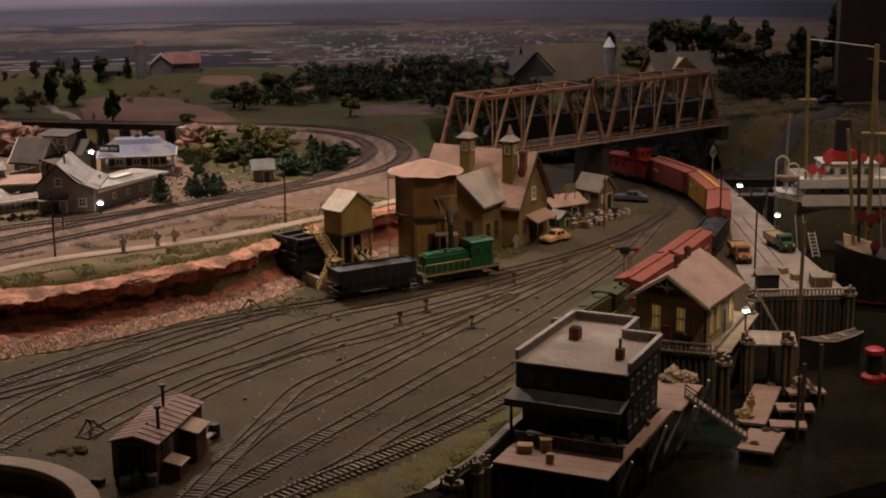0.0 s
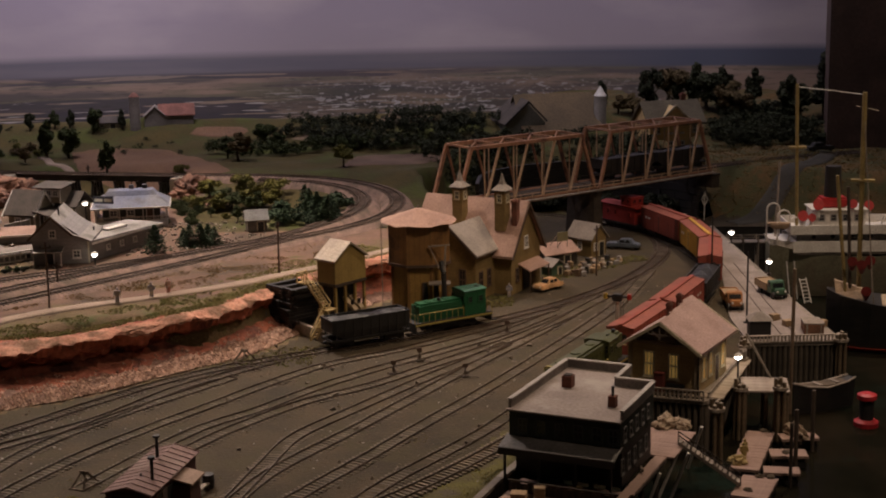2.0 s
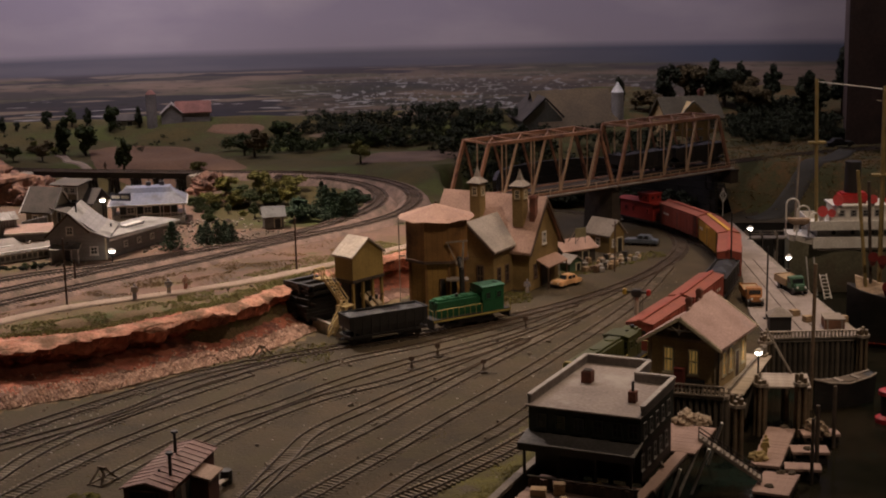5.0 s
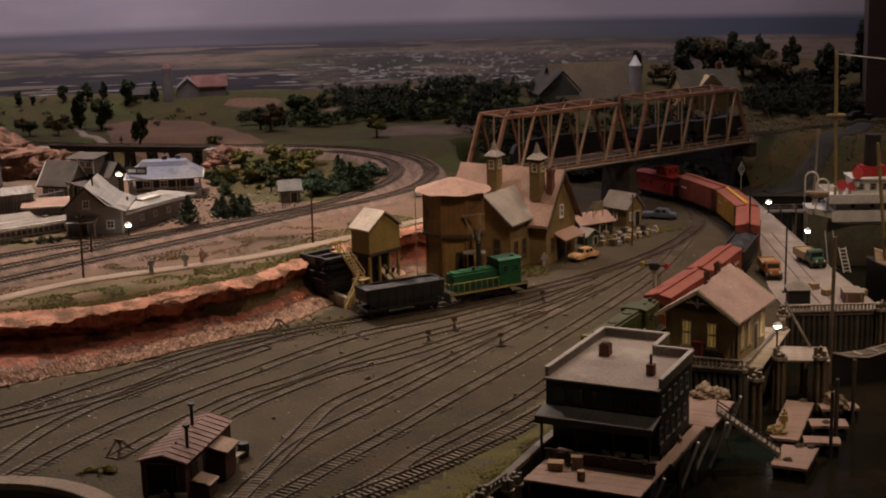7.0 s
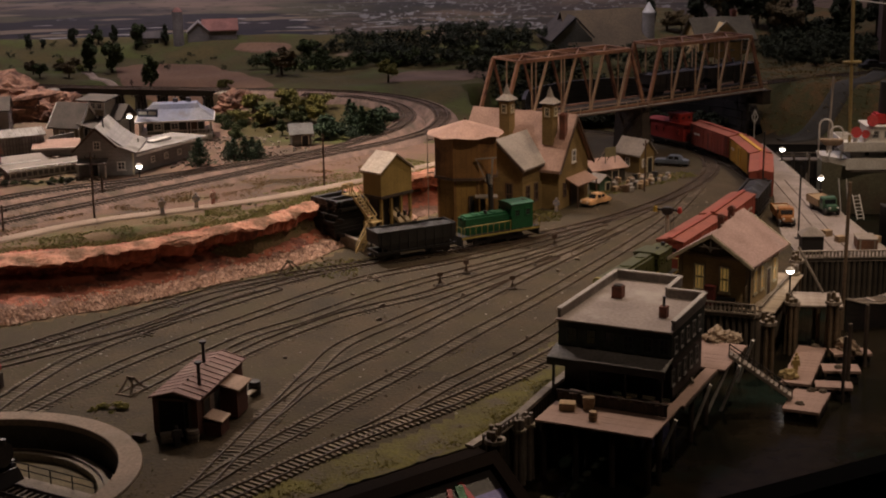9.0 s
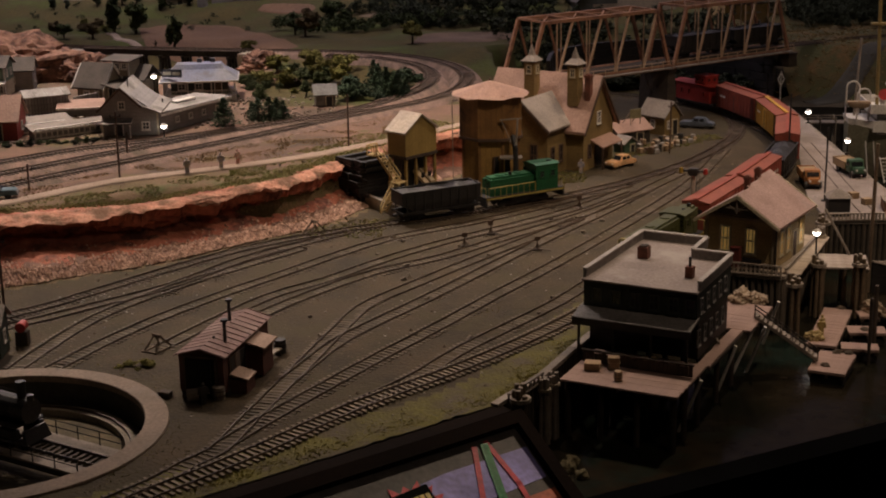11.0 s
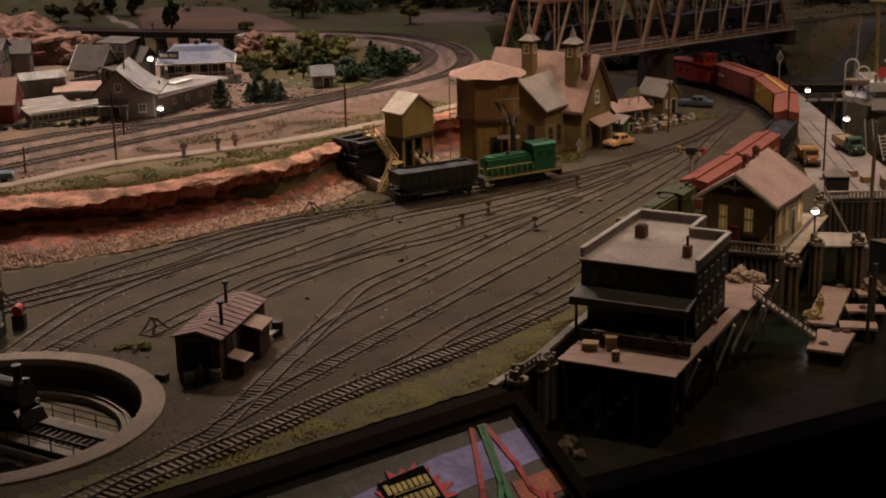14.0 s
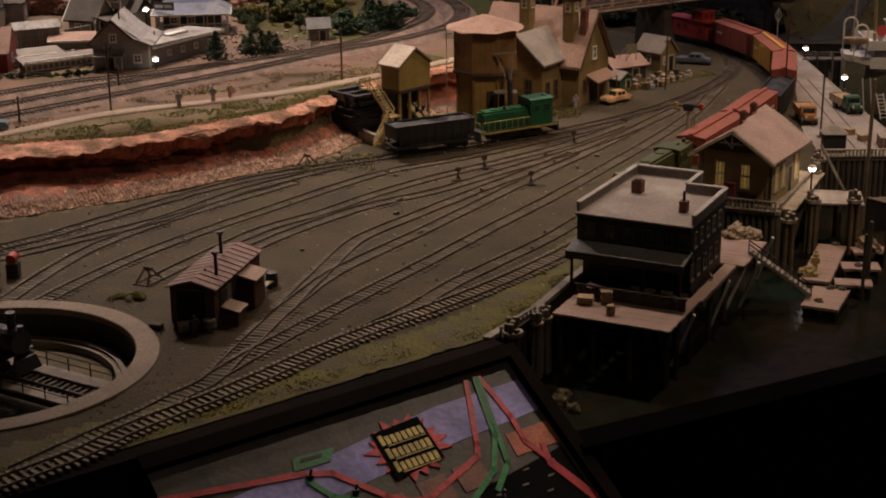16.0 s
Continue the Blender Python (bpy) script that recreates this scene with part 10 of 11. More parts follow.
control_panel()
card = Solid().hull([(-0.300, 0.905, -0.02), (-0.262, 0.938, -0.02), (-0.245, 0.915, -0.035), (-0.283, 0.88, -0.035)], [(-0.300, 0.905, -0.018), (-0.262, 0.938, -0.018), (-0.245, 0.915, -0.033), (-0.283, 0.88, -0.033)])
single("notice_card", card, WHITE, pose(0.004, -0.028, 0.012), "blank white card lying beside the panel", "card")
for k, (x, y, r) in enumerate(((0.055, 1.178, 0.010), (0.070, 1.190, 0.008), (0.063, 1.165, 0.009), (0.082, 1.176, 0.006), (0.046, 1.192, 0.008), (0.075, 1.205, 0.007))):
    bm = bmesh.new()
    bmesh.ops.create_icosphere(bm, subdivisions=4, radius=1)
    for v in bm.verts:
        v.co *= 1 + 0.4 * noise.noise(v.co * 1.6 + Vector((k, 0, 0))) + 0.18 * noise.noise(v.co * 5 + Vector((0, k, 0))) + 0.08 * noise.noise(v.co * 13)
    single("boulder", bm, mat("tan_boulder", (0.22, 0.18, 0.085), (0.12, 0.10, 0.05), 120, 400, 0.95, bump=1.0), Matrix.LocRotScale((x, y, -0.058), None, (r, r, r * 0.7)), "tan boulder at the water's edge", "boulder", "shore boulders")
# timber fender walk and posts at the deck corner
picket_rail("shore_fence", (0.020, 1.205, -0.004), (0.052, 1.258, -0.004), "weathered low fence at the yard corner", h=0.010, pitch=0.007)


def pile_cluster(x, y, top, seed):
    """A tied bundle of pilings with worn pale heads."""
    rnd = random.Random(seed)
    t = thing("pile_cluster", pose(x, y, 0), "tied cluster of mooring piles with worn pale heads", "mooring piles", "pile clusters")
    head = mat("worn_pile_head", (0.40, 0.34, 0.28), (0.20, 0.165, 0.13), 120, 500, 0.9)
    for k in range(6):
        a = k * 1.05 + rnd.uniform(-0.2, 0.2)
        r = 0.0055 if k else 0.0
        z = top + rnd.uniform(-0.004, 0.006)
        px, py = r * math.cos(a), r * math.sin(a)
        p = part("post", Solid().tube([(px * 1.15, py * 1.15, -0.09), (px, py, z)], 0.0023, 8), mat("weathered_pile", (0.21, 0.155, 0.10), (0.115, 0.085, 0.055), 60, 400, 0.85, vary=0.3), t)
        part("post_head", Solid().ball(px, py, z, 0.0024, 0.45, 8), head, p, "worn pale post head")
    part("lashing", Solid().drum(0, 0, top - 0.009, top - 0.0055, 0.0092, 0.0092, 16), head, t, "pale rope lashing")


for k, (x, y, h) in enumerate(((0.552, 1.788, 0.012), (0.424, 1.592, 0.012), (0.426, 1.778, 0.010), (0.337, 1.526, 0.010), (0.381, 1.606, 0.008), (0.030, 1.196, 0.012))):
    pile_cluster(x, y, h, k)
# white boarding ladder on the quay edge
t = thing("boarding_ladder", pose(0.572, 2.02, -0.005, 0, 0, 10), "white boarding ladder against the ship", "ladder")
for x in (-0.005, 0.005):
    part("stile", Solid().beam((x, 0, 0), (x - 0.003, 0.014, 0.034), 0.0012), WHITE, t)
for k in range(7):
    u = (k + 0.5) / 7
    part("rung", Solid().beam((-0.005 - 0.003 * u, 0.014 * u, 0.034 * u), (0.005 - 0.003 * u, 0.014 * u, 0.034 * u), 0.001), WHITE, t)
# crossbuck at the road end
t = thing("crossing_sign", pose(0.548, 2.645, land_z(0.548, 2.645)), "white diamond railway crossing sign on a short post", "crossing sign")
part("post", Solid().beam((0, 0, -0.002), (0, 0, 0.052), 0.0014), WHITE, t)
for q in (-1, 1):
    for za, zb in ((0.026, 0.038), (0.050, 0.038)):
        part("blade", Solid().beam((0, -0.0018, za), (0.0055 * q, -0.0018, zb), 0.0010, 0.0016), WHITE, t)

# ---- trees, bushes, grass ----
def leaf_mat(name, a, b):
    m = mat(name, a, b, 60, 300, 0.9, bump=0.2, vary=0.22)
    return m


DARKLEAF = leaf_mat("dark_leaves", (0.024, 0.029, 0.009), (0.016, 0.019, 0.006))
MIDLEAF = leaf_mat("green_leaves", (0.052, 0.068, 0.014), (0.028, 0.038, 0.009))
YELLEAF = leaf_mat("autumn_leaves", (0.20, 0.17, 0.03), (0.10, 0.105, 0.025))
FIRLEAF = leaf_mat("fir_needles", (0.034, 0.064, 0.026), (0.020, 0.038, 0.016))
BROWNLEAF = leaf_mat("brown_leaves", (0.13, 0.085, 0.035), (0.07, 0.055, 0.022))
BARK = mat("bark", (0.07, 0.05, 0.035), None, 80, 400, 0.95)


def leaves(lobes, count, size, rnd):
    """Many small bent leaf flakes scattered through a few lobes."""
    verts, faces = [], []
    for _ in range(count):
        c, r = rnd.choice(lobes)
        d = Vector((rnd.gauss(0, 1), rnd.gauss(0, 1), rnd.gauss(0, 1))).normalized()
        p = Vector(c) + Vector((d.x * r[0], d.y * r[0], d.z * r[1])) * (rnd.random() ** 0.45)
        u = Vector((rnd.gauss(0, 1), rnd.gauss(0, 1), rnd.gauss(0, 0.6))).normalized()
        w = u.cross(d + Vector((0.01, 0.02, 0.03))).normalized()
        s = size * rnd.uniform(0.6, 1.4)
        k = len(verts)
        verts += [p - u * s, p + w * s * 0.7 + d * s * 0.3, p + u * s, p - w * s * 0.7 + d * s * 0.3]
        faces += [(k, k + 1, k + 2), (k, k + 2, k + 3)]
    return verts, faces


def tree_kind(key, material, style, seed):
    if key in KIT:
        return KIT[key]
    rnd = random.Random(seed)
    if style == "fir":
        verts, faces = [], []
        for i in range(15):
            z = 0.12 + 0.86 * i / 14
            r = 0.30 * (1 - i / 14.5) ** 0.9 + 0.015
            lob = [((r * 0.62 * math.cos(a), r * 0.62 * math.sin(a), z - 0.03), (r * 0.55, 0.035)) for a in [2 * math.pi * k / 7 + i for k in range(7)]]
            v, f = leaves(lob, int(26 + 150 * r), 0.034, rnd)
            faces += [tuple(q + len(verts) for q in t) for t in f]
            verts += v
    else:
        wide, tall = {"round": (0.30, 0.36), "tall": (0.19, 0.42), "bush": (0.42, 0.34)}[style]
        z0 = {"round": 0.58, "tall": 0.55, "bush": 0.38}[style]
        lobes = []
        for k in range(11):
            a, q = rnd.uniform(0, 6.28), rnd.uniform(0.2, 1.0)
            lobes.append(((wide * q * math.cos(a), wide * q * math.sin(a), z0 + tall * rnd.uniform(-0.72, 0.75) * (1.1 - 0.5 * q)), (wide * rnd.uniform(0.34, 0.6), tall * rnd.uniform(0.22, 0.42))))
        verts, faces = leaves(lobes, 1500, 0.044, rnd)
    me = bpy.data.meshes.new("crown")
    me.from_pydata([tuple(v) for v in verts], [], faces)
    me.materials.append(material)
    t = Solid()
    if style != "bush":
        t.tube([(0, 0, -0.03), (0.01, 0, 0.3)], 0.035, 7).tube([(0.01, 0, 0.3), (0.0, 0.01, 0.62)], 0.022, 6)
        if style != "fir":
            for k in range(5):
                a = k * 1.26
                t.tube([(0.006, 0, 0.36 + 0.05 * k), (0.17 * math.cos(a), 0.17 * math.sin(a), 0.52 + 0.06 * k)], 0.012, 5)
    else:
        for k in range(6):
            a = k * 1.05
            t.tube([(0, 0, -0.02), (0.2 * math.cos(a), 0.2 * math.sin(a), 0.4)], 0.012, 5)
    KIT[key] = (me, mesh_of("trunk", t, BARK))
    return KIT[key]


def plant(name, x, y, z, h, material, style, label, category, group, seed=0, wide=1.0):
    crown, trunk = tree_kind((material.name, style, seed % 3), material, style, 11 + seed % 3 * 7)
    t = thing(name, Matrix.LocRotScale((x, y, z), Euler((0, 0, seed * 1.7)), (h * wide, h * wide, h)), label, category, group)
    piece("crown", crown, t, Matrix.Identity(4))
    piece("trunk", trunk, t, Matrix.Identity(4))


for k, (x, y, h, st) in enumerate([(-0.826, 3.222, 0.038, "tall"), (-0.773, 3.232, 0.038, "round"), (-0.742, 3.240, 0.038, "tall"), (-0.682, 3.193, 0.053, "round"), (-0.622, 3.215, 0.040, "tall"), (-0.744, 3.025, 0.074, "tall"), (-0.697, 3.016, 0.060, "round"), (-0.590, 2.867, 0.060, "tall"), (-0.92, 3.219, 0.033, "tall"), (-0.891, 3.222, 0.02, "round")]):
    plant("tree", x, y, land_z(x, y) - 0.14 * h, h * 1.28, MIDLEAF if k in (1, 3, 5, 6, 7) else DARKLEAF, "tall", "dark green model tree on the hillside", "tree", "hill trees", k, 0.95 if st == "tall" else 1.15)
for k, (x, y, h) in enumerate([(-0.437, 2.811, 0.034), (-0.122, 2.816, 0.050), (-0.335, 2.893, 0.062), (-0.307, 3.074, 0.060), (-0.36, 2.93, 0.05), (-0.77, 2.95, 0.04), (-0.82, 2.92, 0.035), (-0.27, 3.02, 0.05), (-0.85, 2.98, 0.035)]):
    plant("tree", x, y, land_z(x, y) - 0.002, h, BROWNLEAF if k % 3 == 2 else YELLEAF if k in (0, 1) else MIDLEAF, "round", "olive and brown autumn tree", "tree", "hill trees", k, 1.2)
for k, (x, y, h) in enumerate([(-0.815, 3.06, 0.026), (-0.790, 3.035, 0.024), (-0.800, 3.10, 0.026), (-0.775, 3.06, 0.022), (-0.86, 3.04, 0.022), (-0.83, 3.12, 0.020)]):
    plant("bush", x, y, land_z(x, y) - 0.002, h, YELLEAF if k % 2 else BROWNLEAF, "bush", "brown and yellow shrub on the hillside", "bush", "hill shrubs", k, 1.3)
RT = random.Random(6)
for k, (x, y, h, w, st) in enumerate([(0.545, 3.25, 0.098, 0.9, "tall"), (0.505, 3.235, 0.052, 1.3, "round"), (0.475, 3.25, 0.044, 1.3, "round"), (0.592, 3.285, 0.094, 1.1, "round"), (0.612, 3.27, 0.080, 0.9, "tall"), (0.648, 3.275, 0.100, 1.0, "tall"), (0.672, 3.25, 0.090, 1.1, "round"), (0.703, 3.235, 0.098, 1.0, "tall"), (0.722, 3.21, 0.082, 1.1, "round"), (0.735, 3.19, 0.060, 1.2, "round"), (0.783, 3.276, 0.088, 0.95, "tall"), (0.832, 3.127, 0.108, 0.95, "tall"), (0.858, 3.150, 0.085, 1.2, "round"), (0.915, 3.163, 0.148, 1.0, "tall"), (0.445, 3.30, 0.075, 0.8, "tall"), (0.80, 3.17, 0.045, 1.4, "round")]):
    plant("tree", x, y, land_z(x, y) - 0.10 * h, h * 1.16, BROWNLEAF if k in (1, 2, 3, 8, 9) else DARKLEAF, st, "tall dark tree behind the farmhouse", "tree", "bank trees", k, w)
for k in range(7):
    x = RT.uniform(0.66, 0.90)
    y = RT.uniform(2.92, 3.10)
    plant("bush", x, y, land_z(x, y) - 0.002, RT.uniform(0.02, 0.045), BROWNLEAF if k % 4 == 0 else DARKLEAF, "bush", "dark scrub on the shaded bank", "bush", "bank scrub", k)
for k in range(34):
    u = RT.random()
    x, y = 0.10 + 0.40 * u, 2.70 + 0.085 * math.sin(math.pi * u) + RT.uniform(-0.012, 0.02)
    plant("bush", x, y, land_z(x, y) - 0.003, RT.uniform(0.030, 0.062), BROWNLEAF if k % 9 == 0 else DARKLEAF, "bush", "dark brush in the shade behind the low line", "bush", "shaded brush", k, 1.25)
# village bushes and firs
for k, (x, y, h) in enumerate([(-0.356, 2.600, 0.046), (-0.316, 2.569, 0.053), (-0.282, 2.577, 0.050), (-0.246, 2.620, 0.050), (-0.289, 2.454, 0.030), (-0.335, 2.56, 0.045), (-0.30, 2.62, 0.05), (-0.265, 2.56, 0.046), (-0.235, 2.55, 0.045), (-0.375, 2.57, 0.036), (-0.34, 2.50, 0.02), (-0.31, 2.48, 0.018)]):
    plant("bush", x, y, land_z(x, y) - 0.002, h, YELLEAF if k % 3 != 1 else MIDLEAF, "bush" if k % 2 else "round", "yellow-green autumn bush inside the curve", "bush", "curve bushes", k, 1.2)
for k in range(15):
    x, y = -0.215 + 0.10 * RT.random(), 2.40 + 0.13 * RT.random()
    plant("bush", x, y, land_z(x, y) - 0.002, RT.uniform(0.034, 0.056), FIRLEAF, "bush" if k % 3 == 1 else "fir", "dense blue-green shrub by the curve", "bush", "curve shrubs", k, 1.3)
for k, (x, y, h) in enumerate([(-0.388, 2.208, 0.046), (-0.341, 2.245, 0.038), (-0.323, 2.242, 0.040), (-0.303, 2.254, 0.032), (-0.352, 2.26, 0.03), (-0.315, 2.27, 0.034)]):
    plant("fir", x, y, land_z(x, y) - 0.002, h, FIRLEAF, "fir", "small dark green fir beside the tracks", "fir tree", "village firs", k, 1.5)
for k in range(9):
    x = RT.uniform(-0.41, -0.36)
    y = RT.uniform(2.42, 2.56)
    plant("bush", x, y, VZ - 0.003, RT.uniform(0.018, 0.036), MIDLEAF, "bush", "green bush beside the restaurant", "bush", "village bushes", k)
for k in range(22):
    x = -0.76 + 0.20 * k / 21 + RT.uniform(-0.004, 0.004)
    y = 2.055 + 0.042 * k / 21 + RT.uniform(-0.012, 0.006)
    plant("bush", x, y, VZ - 0.002, RT.uniform(0.008, 0.015), MIDLEAF if k % 3 else DARKLEAF, "bush", "low hedge bush along the line", "bush", "hedge bushes", k, 1.3)
for k, (x, y, h) in enumerate([(-0.335, 1.300, 0.010), (-0.318, 1.302, 0.013), (-0.345, 1.296, 0.008), (-0.326, 1.290, 0.006), (-0.475, 1.375, 0.012), (-0.463, 1.385, 0.010)]):
    plant("bush", x, y, -0.001, h * 0.85, YELLEAF, "bush", "tuft of weeds in the cinders", "weed", "yard weeds", k, 1.6)


def woods(name, spots, material, label):
    """Far woods: many joined leaf clumps."""
    rnd = random.Random(len(spots))
    verts, faces = [], []
    for x, y, h in spots:
        z = land_z(x, y)
        lob = [((x + rnd.uniform(-0.7, 0.7) * h, y + rnd.uniform(-0.5, 0.5) * h, z + h * rnd.uniform(0.25, 0.85)), (h * rnd.uniform(0.16, 0.32), h * rnd.uniform(0.15, 0.3))) for _ in range(7)]
        v, f = leaves(lob, 210, h * 0.075, rnd)
        faces += [tuple(q + len(verts) for q in t) for t in f]
        verts += v
    me = bpy.data.meshes.new(name)
    me.from_pydata([tuple(v) for v in verts], [], faces)
    me.materials.append(material)
    tagged(new(name, me), label, "woods", kind="stuff")


WR = random.Random(17)
far = []
for y0, x0, x1, n in ((3.07, -0.20, -0.02, 18), (3.14, -0.30, 0.16, 42), (3.21, -0.24, 0.20, 40)):
    for k in range(n):
        x = x0 + (x1 - x0) * (k + 0.5) / n
        far.append((x + WR.uniform(-0.006, 0.006), y0 + 0.015 * math.sin(x * 22) + WR.uniform(-0.012, 0.012), WR.uniform(0.020, 0.042)))
woods("far_woods", far, DARKLEAF, "dark far woods along the ridge")
woods("hedgerow", [(-0.40 + 0.5 * k / 59 + WR.uniform(-0.01, 0.01), 3.02 - 0.05 * math.sin(k * 0.12) + WR.uniform(-0.02, 0.03), WR.uniform(0.018, 0.036)) for k in range(60)], MIDLEAF, "olive hedgerow between the fields")
woods("ridge_scrub", [(WR.uniform(-1.1, -0.42), WR.uniform(3.02, 3.30), WR.uniform(0.006, 0.014)) for _ in range(36)], DARKLEAF, "low scrub on the hill")
woods("bank_thicket", [(WR.uniform(0.655, 0.86), WR.uniform(2.97, 3.20), WR.uniform(0.020, 0.042)) for _ in range(95)], DARKLEAF, "dark thicket on the bank beside the farmhouse")
woods("shaded_thicket", [(WR.uniform(0.04, 0.50), WR.uniform(2.82, 3.02), WR.uniform(0.025, 0.05)) for _ in range(90)], DARKLEAF, "dark thicket behind the bridge")


def tufts(name, spots, size, material, label):
    rnd = random.Random(len(spots) + 1)
    verts, faces = [], []
    for x, y, z in spots:
        for _ in range(5):
            a, r, h = rnd.uniform(0, 6.28), rnd.uniform(0, size * 0.8), size * rnd.uniform(0.3, 0.75)
            px, py = x + r * math.cos(a), y + r * math.sin(a)
            b = rnd.uniform(0, 6.28)
            w = size * 0.26
            k = len(verts)
            verts += [(px - w * math.cos(b), py - w * math.sin(b), z - 0.0004), (px + w * math.cos(b), py + w * math.sin(b), z - 0.0004), (px + rnd.uniform(-1.6, 1.6) * h, py + rnd.uniform(-1.6, 1.6) * h, z + h)]
            faces.append((k, k + 1, k + 2))
    me = bpy.data.meshes.new(name)
    me.from_pydata(verts, [], faces)
    me.materials.append(material)
    tagged(new(name, me), label, "grass", kind="stuff")


GR = random.Random(2)
verge = []
for i in range(len(cliff_line) - 1):
    p, q = cliff_line[i], cliff_line[i + 1] - cliff_line[i]
    n = Vector((-q.y, q.x, 0)).normalized()
    u = i / len(cliff_line)
    wide = 0.155 * (1 - 0.52 * ease(0.45, 0.68, u)) * (1 - 0.25 * ease(0.7, 0.95, u))
    for _ in range(9):
        c = p + n * (wide * GR.uniform(0.93, 1.03) + GR.uniform(0, 0.022))
        verge.append((c.x, c.y, 0.053))
    for _ in range(30):
        c = p + n * (wide * 0.72 + GR.random() * (0.085 + 0.25 * wide))
        if noise.noise((c.x * 30, c.y * 30, 5)) > -0.10:
            verge.append((c.x, c.y, land_z(c.x, c.y) + 0.0002))
tufts("verge_grass", verge, 0.0030, leaf_mat("verge_green", (0.19, 0.20, 0.065), (0.24, 0.20, 0.08)), "green grass along the cliff edge")
dry = []
for _ in range(5200):
    u = GR.random()
    x, y = -0.72 + 0.60 * u + GR.uniform(-0.02, 0.02), 1.70 + 0.48 * u + GR.gauss(0, 0.034)
    if noise.noise((x * 22, y * 22, 8)) > -0.05:
        dry.append((x, y, 0.0535))
tufts("dry_grass", dry, 0.0021, leaf_mat("straw", (0.30, 0.19, 0.085), (0.20, 0.14, 0.06)), "straw-coloured dry grass between path and line")
front = []
for _ in range(1500):
    u = GR.random()
    x = -0.42 + 0.45 * u
    y = 0.862 + 0.36 * u + abs(GR.gauss(0, 0.016))
    front.append((x, y, 0.0))
for _ in range(700):
    u = GR.random()
    front.append((0.02 + 0.075 * u - abs(GR.gauss(0, 0.012)), 1.215 + 0.15 * u, 0.0))
tufts("edge_grass", front, 0.0017, leaf_mat("olive_grass", (0.30, 0.265, 0.06), (0.20, 0.17, 0.045)), "olive grass along the layout's front edge")
dep = [(GR.uniform(0.07, 0.15), GR.uniform(2.02, 2.09), 0.0) for _ in range(300)]
dep += [(GR.uniform(-0.30, -0.12), GR.uniform(1.74, 1.83), 0.0) for _ in range(500)]
for _ in range(700):
    u = GR.random()
    dep.append((0.18 + 0.20 * u + GR.uniform(-0.02, 0.02), 2.16 + 0.16 * u + GR.uniform(-0.012, 0.03), 0.0))
tufts("yard_grass", dep, 0.0040, leaf_mat("yard_green", (0.16, 0.165, 0.04), (0.20, 0.16, 0.06)), "patchy grass round the depot and coal dock")
bank = []
for _ in range(2600):
    x, y = GR.uniform(0.52, 0.95), GR.uniform(2.45, 3.0)
    z = land_z(x, y)
    if z > 0.004:
        bank.append((x, y, z))
tufts("bank_grass", bank, 0.0045, leaf_mat("bank_brown", (0.19, 0.125, 0.045), (0.12, 0.09, 0.03)), "rough brown grass on the harbour bank")


weeds = []
for _ in range(5200):
    x, y = GR.uniform(-0.48, 0.16), GR.uniform(0.98, 1.74)
    if math.hypot(x - TT[0], y - TT[1]) < 0.150 or y < 0.93 + 0.8 * (x + 0.36) or y > 1.62 + 0.85 * (x + 0.36) or y < 1.30 + 1.5 * (x - 0.05):
        continue
    if noise.noise((x * 14, y * 14, 3)) + 0.5 * noise.noise((x * 45, y * 45, 9)) > 0.30 + 0.25 * ease(1.3, 1.6, y):
        weeds.append((x, y, 0.0))
for _ in range(420):
    a, r = GR.uniform(-1.2, 1.7), 0.140 + abs(GR.gauss(0, 0.012))
    x, y = TT[0] + r * math.cos(a), TT[1] + r * math.sin(a)
    if noise.noise((x * 30, y * 30, 6)) > -0.05:
        weeds.append((x, y, 0.0))
for p, q in zip(cliff_line, cliff_line[1:]):
    d = (q - p).normalized()
    for _ in range(3):
        c = p - Vector((-d.y, d.x, 0)) * (abs(GR.gauss(0, 0.012)) - 0.003)
        if c.y < 1.86 and noise.noise((c.x * 18, c.y * 18, 4)) > -0.15:
            weeds.append((c.x, c.y, 0.0))
tufts("yard_weeds", weeds, 0.0016, leaf_mat("weed_olive", (0.150, 0.125, 0.030), (0.090, 0.075, 0.022)), "thin olive weeds in the cinders")


def litter():
    """Pale chips of ballast and paper lying about the tracks."""
    rnd = random.Random(77)
    s = Solid()
    for _ in range(230):
        x, y = rnd.uniform(-0.48, 0.30), rnd.uniform(1.15, 2.0)
        if y < 1.30 + 1.5 * (x - 0.05) or y > 1.60 + 0.85 * (x + 0.36) or math.hypot(x - TT[0], y - TT[1]) < 0.150:
            continue
        r = rnd.uniform(0.0006, 0.0013)
        s.box(x - r, y - r * 0.6, 0.0002, x + r, y + r * 0.6, 0.0010)
    for _ in range(60):
        u = rnd.random()
        x, y = -0.46 + 0.16 * u + rnd.gauss(0, 0.012), 1.47 + 0.17 * u + rnd.gauss(0, 0.010)
        r = rnd.uniform(0.0005, 0.0012)
        s.box(x - r, y - r * 0.6, 0.0002, x + r, y + r * 0.6, 0.0010)
    tagged(new("litter", mesh_of("litter", s, mat("pale_litter", (0.48, 0.44, 0.40), (0.22, 0.19, 0.16), 90, 400, 0.9))), "pale chips and scraps strewn between the tracks", "litter", kind="stuff")


litter()


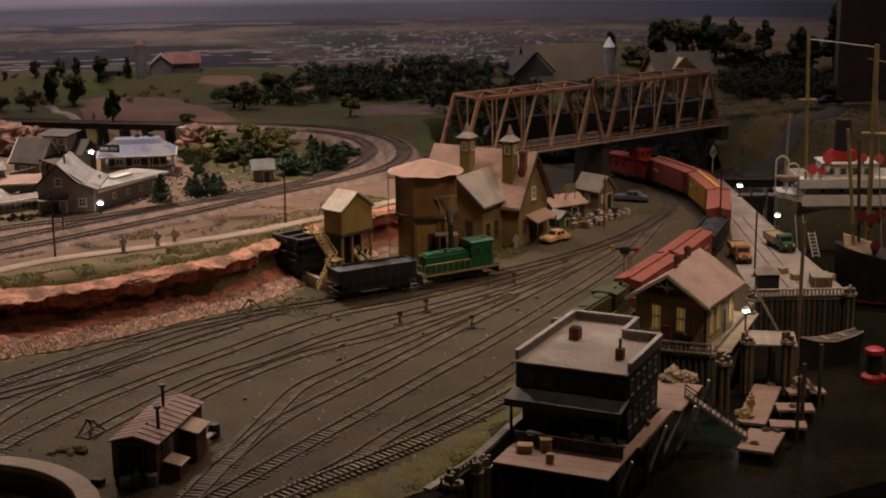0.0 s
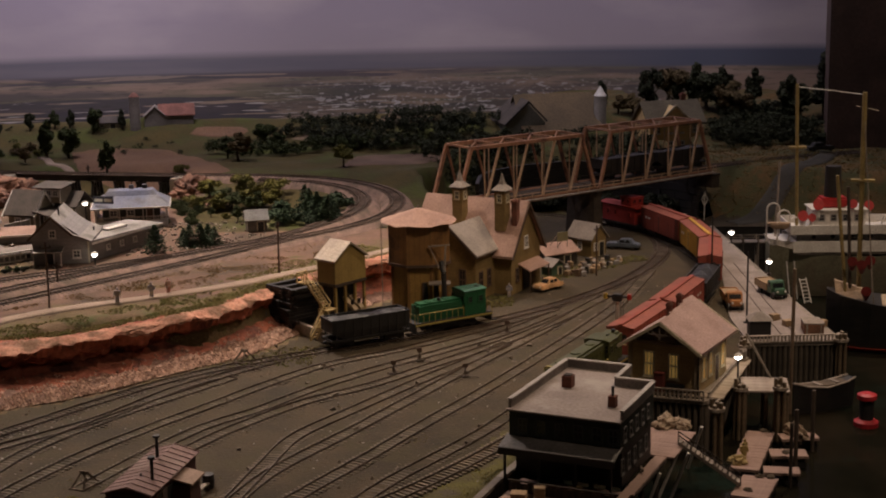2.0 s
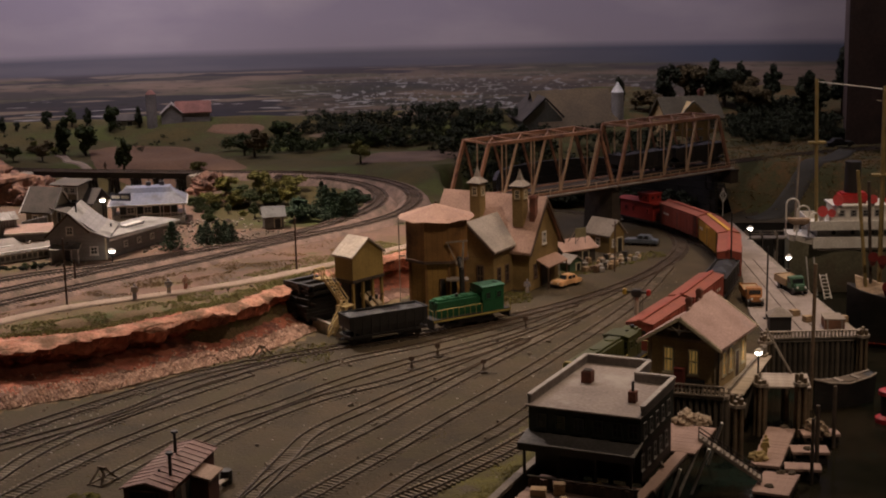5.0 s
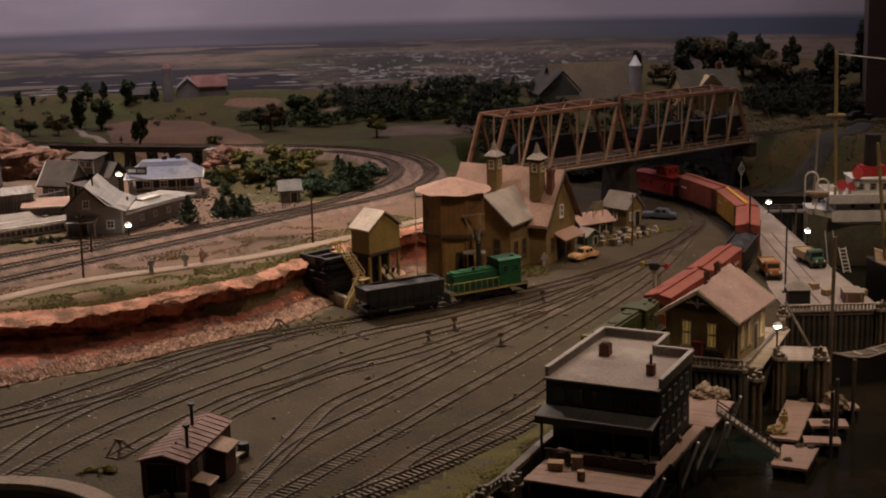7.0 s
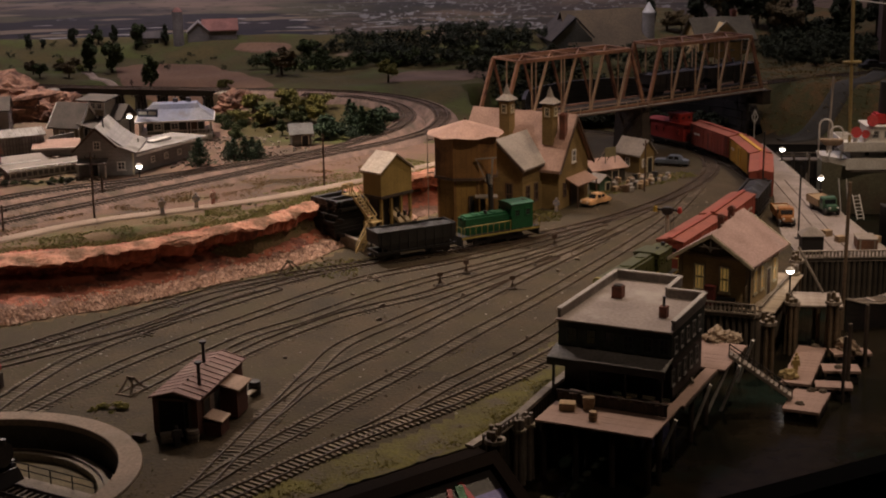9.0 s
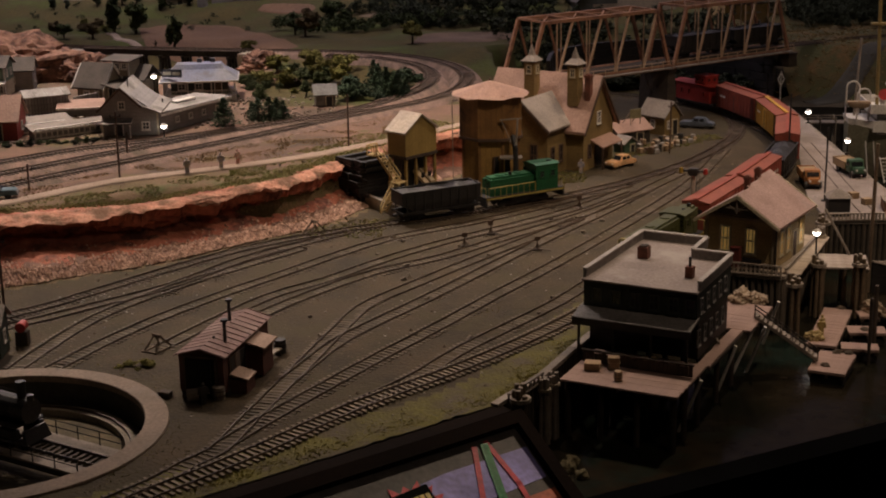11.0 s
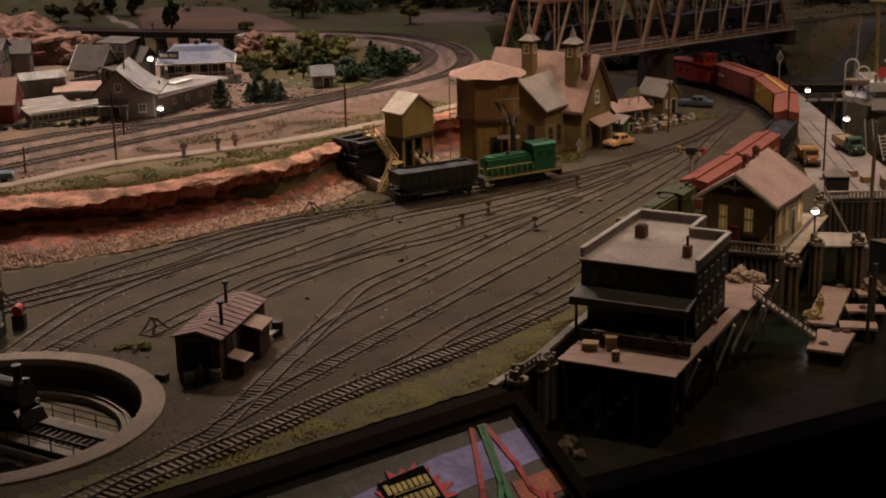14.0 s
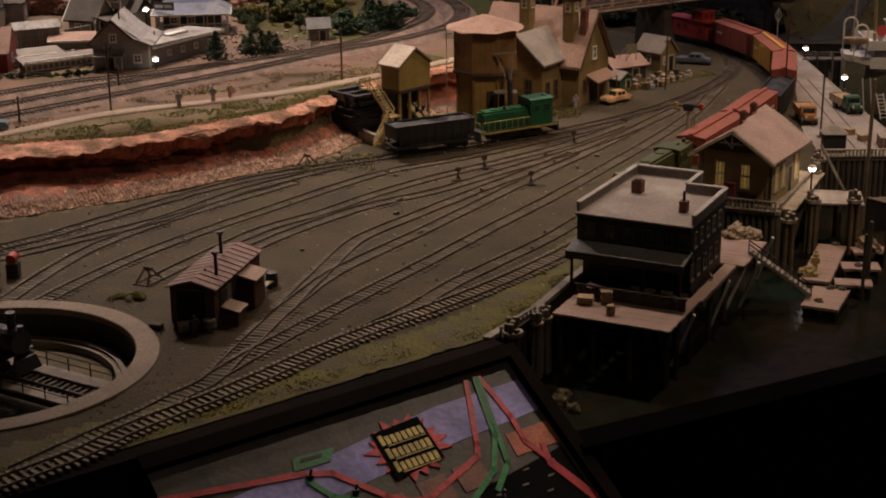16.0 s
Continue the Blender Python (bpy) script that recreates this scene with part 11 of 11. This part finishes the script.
def pebbles():
    rnd = random.Random(31)
    verts, faces = [], []
    for _ in range(6000):
        x = rnd.uniform(-0.50, 0.42)
        y = rnd.uniform(1.0, 2.15)
        if y < 0.95 + 0.8 * (x + 0.36) or y > 1.66 + 0.85 * (x + 0.36) or math.hypot(x - TT[0], y - TT[1]) < 0.155 or y < 1.30 + 1.5 * (x - 0.05):
            continue
        r = rnd.uniform(0.0004, 0.0011) if rnd.random() < 0.97 else rnd.uniform(0.002, 0.003)
        k = len(verts)
        for sx, sy, sz in ((1, 0, 0), (0, 1, 0), (-1, 0, 0), (0, -1, 0), (0, 0, 1)):
            verts.append((x + sx * r * rnd.uniform(0.7, 1.3), y + sy * r * rnd.uniform(0.7, 1.3), sz * r + 0.0002))
        for a, b in ((0, 1), (1, 2), (2, 3), (3, 0)):
            faces.append((k + a, k + b, k + 4))
    me = bpy.data.meshes.new("cinders")
    me.from_pydata(verts, [], faces)
    me.materials.append(mat("cinder_grit", (0.21, 0.168, 0.12), (0.11, 0.088, 0.062), 160, 400, 0.95))
    tagged(new("cinders", me), "scattered grit and cinders over the yard", "grit", kind="stuff")


pebbles()


def scrap(name, spots, label, colours):
    """Loose stones, boards and scrap too small to tell apart."""
    rnd = random.Random(44)
    s = Solid()
    for x, y in spots:
        m = pose(x, y, land_z(x, y), rnd.uniform(-15, 15), rnd.uniform(-15, 15), rnd.uniform(0, 180))
        a, b, c = rnd.uniform(0.0012, 0.005), rnd.uniform(0.001, 0.003), rnd.uniform(0.001, 0.0035)
        s.hull([m @ Vector(v) for v in ((-a, -b, -0.001), (a, -b, -0.001), (a, b, -0.001), (-a, b, -0.001))], [m @ Vector(v) for v in ((-a * 0.8, -b * 0.8, c), (a * 0.8, -b * 0.8, c), (a * 0.8, b * 0.8, c), (-a * 0.8, b * 0.8, c))])
    tagged(new(name, mesh_of(name, s, colours)), label, "scrap", kind="stuff")


SR = random.Random(9)
scrap("village_scrap", [(SR.uniform(-0.43, -0.23), SR.uniform(2.17, 2.45)) for _ in range(260)] + [(SR.uniform(-0.72, -0.50), SR.uniform(2.08, 2.36)) for _ in range(220)], "scattered stones and scrap between the village houses", mat("pale_scrap", (0.34, 0.29, 0.24), (0.14, 0.10, 0.07), 150, 500, 0.9))
scrap("yard_scrap", [(SR.uniform(-0.28, 0.30), SR.uniform(1.35, 1.95)) for _ in range(60)], "odd bits of scrap lying between the yard tracks", mat("dark_scrap", (0.20, 0.16, 0.12), (0.05, 0.04, 0.03), 150, 500, 0.9))
shack("shed", -0.537, 1.316, 4, 0.074, 0.036, 0.036, 0.012, mat("dull_green_boards", (0.045, 0.062, 0.045), None, 60, 400, 0.8), ROOF_GREY, "dull green yard shed near the turntable", ridge="x")
t = thing("oil_drum", pose(-0.4550, 1.366, 0), "red oil drum on a low stand", "drum")
part("stand", Solid().box(-0.006, -0.005, 0, 0.006, 0.005, 0.014), DARKWOOD, t)
part("drum", Solid().wheel(0, 0, 0.0190, 0.0050, 0.012, 16), mat("drum_red", (0.42, 0.04, 0.03), None, 60, 300, 0.5), t, "red drum lying on its side")
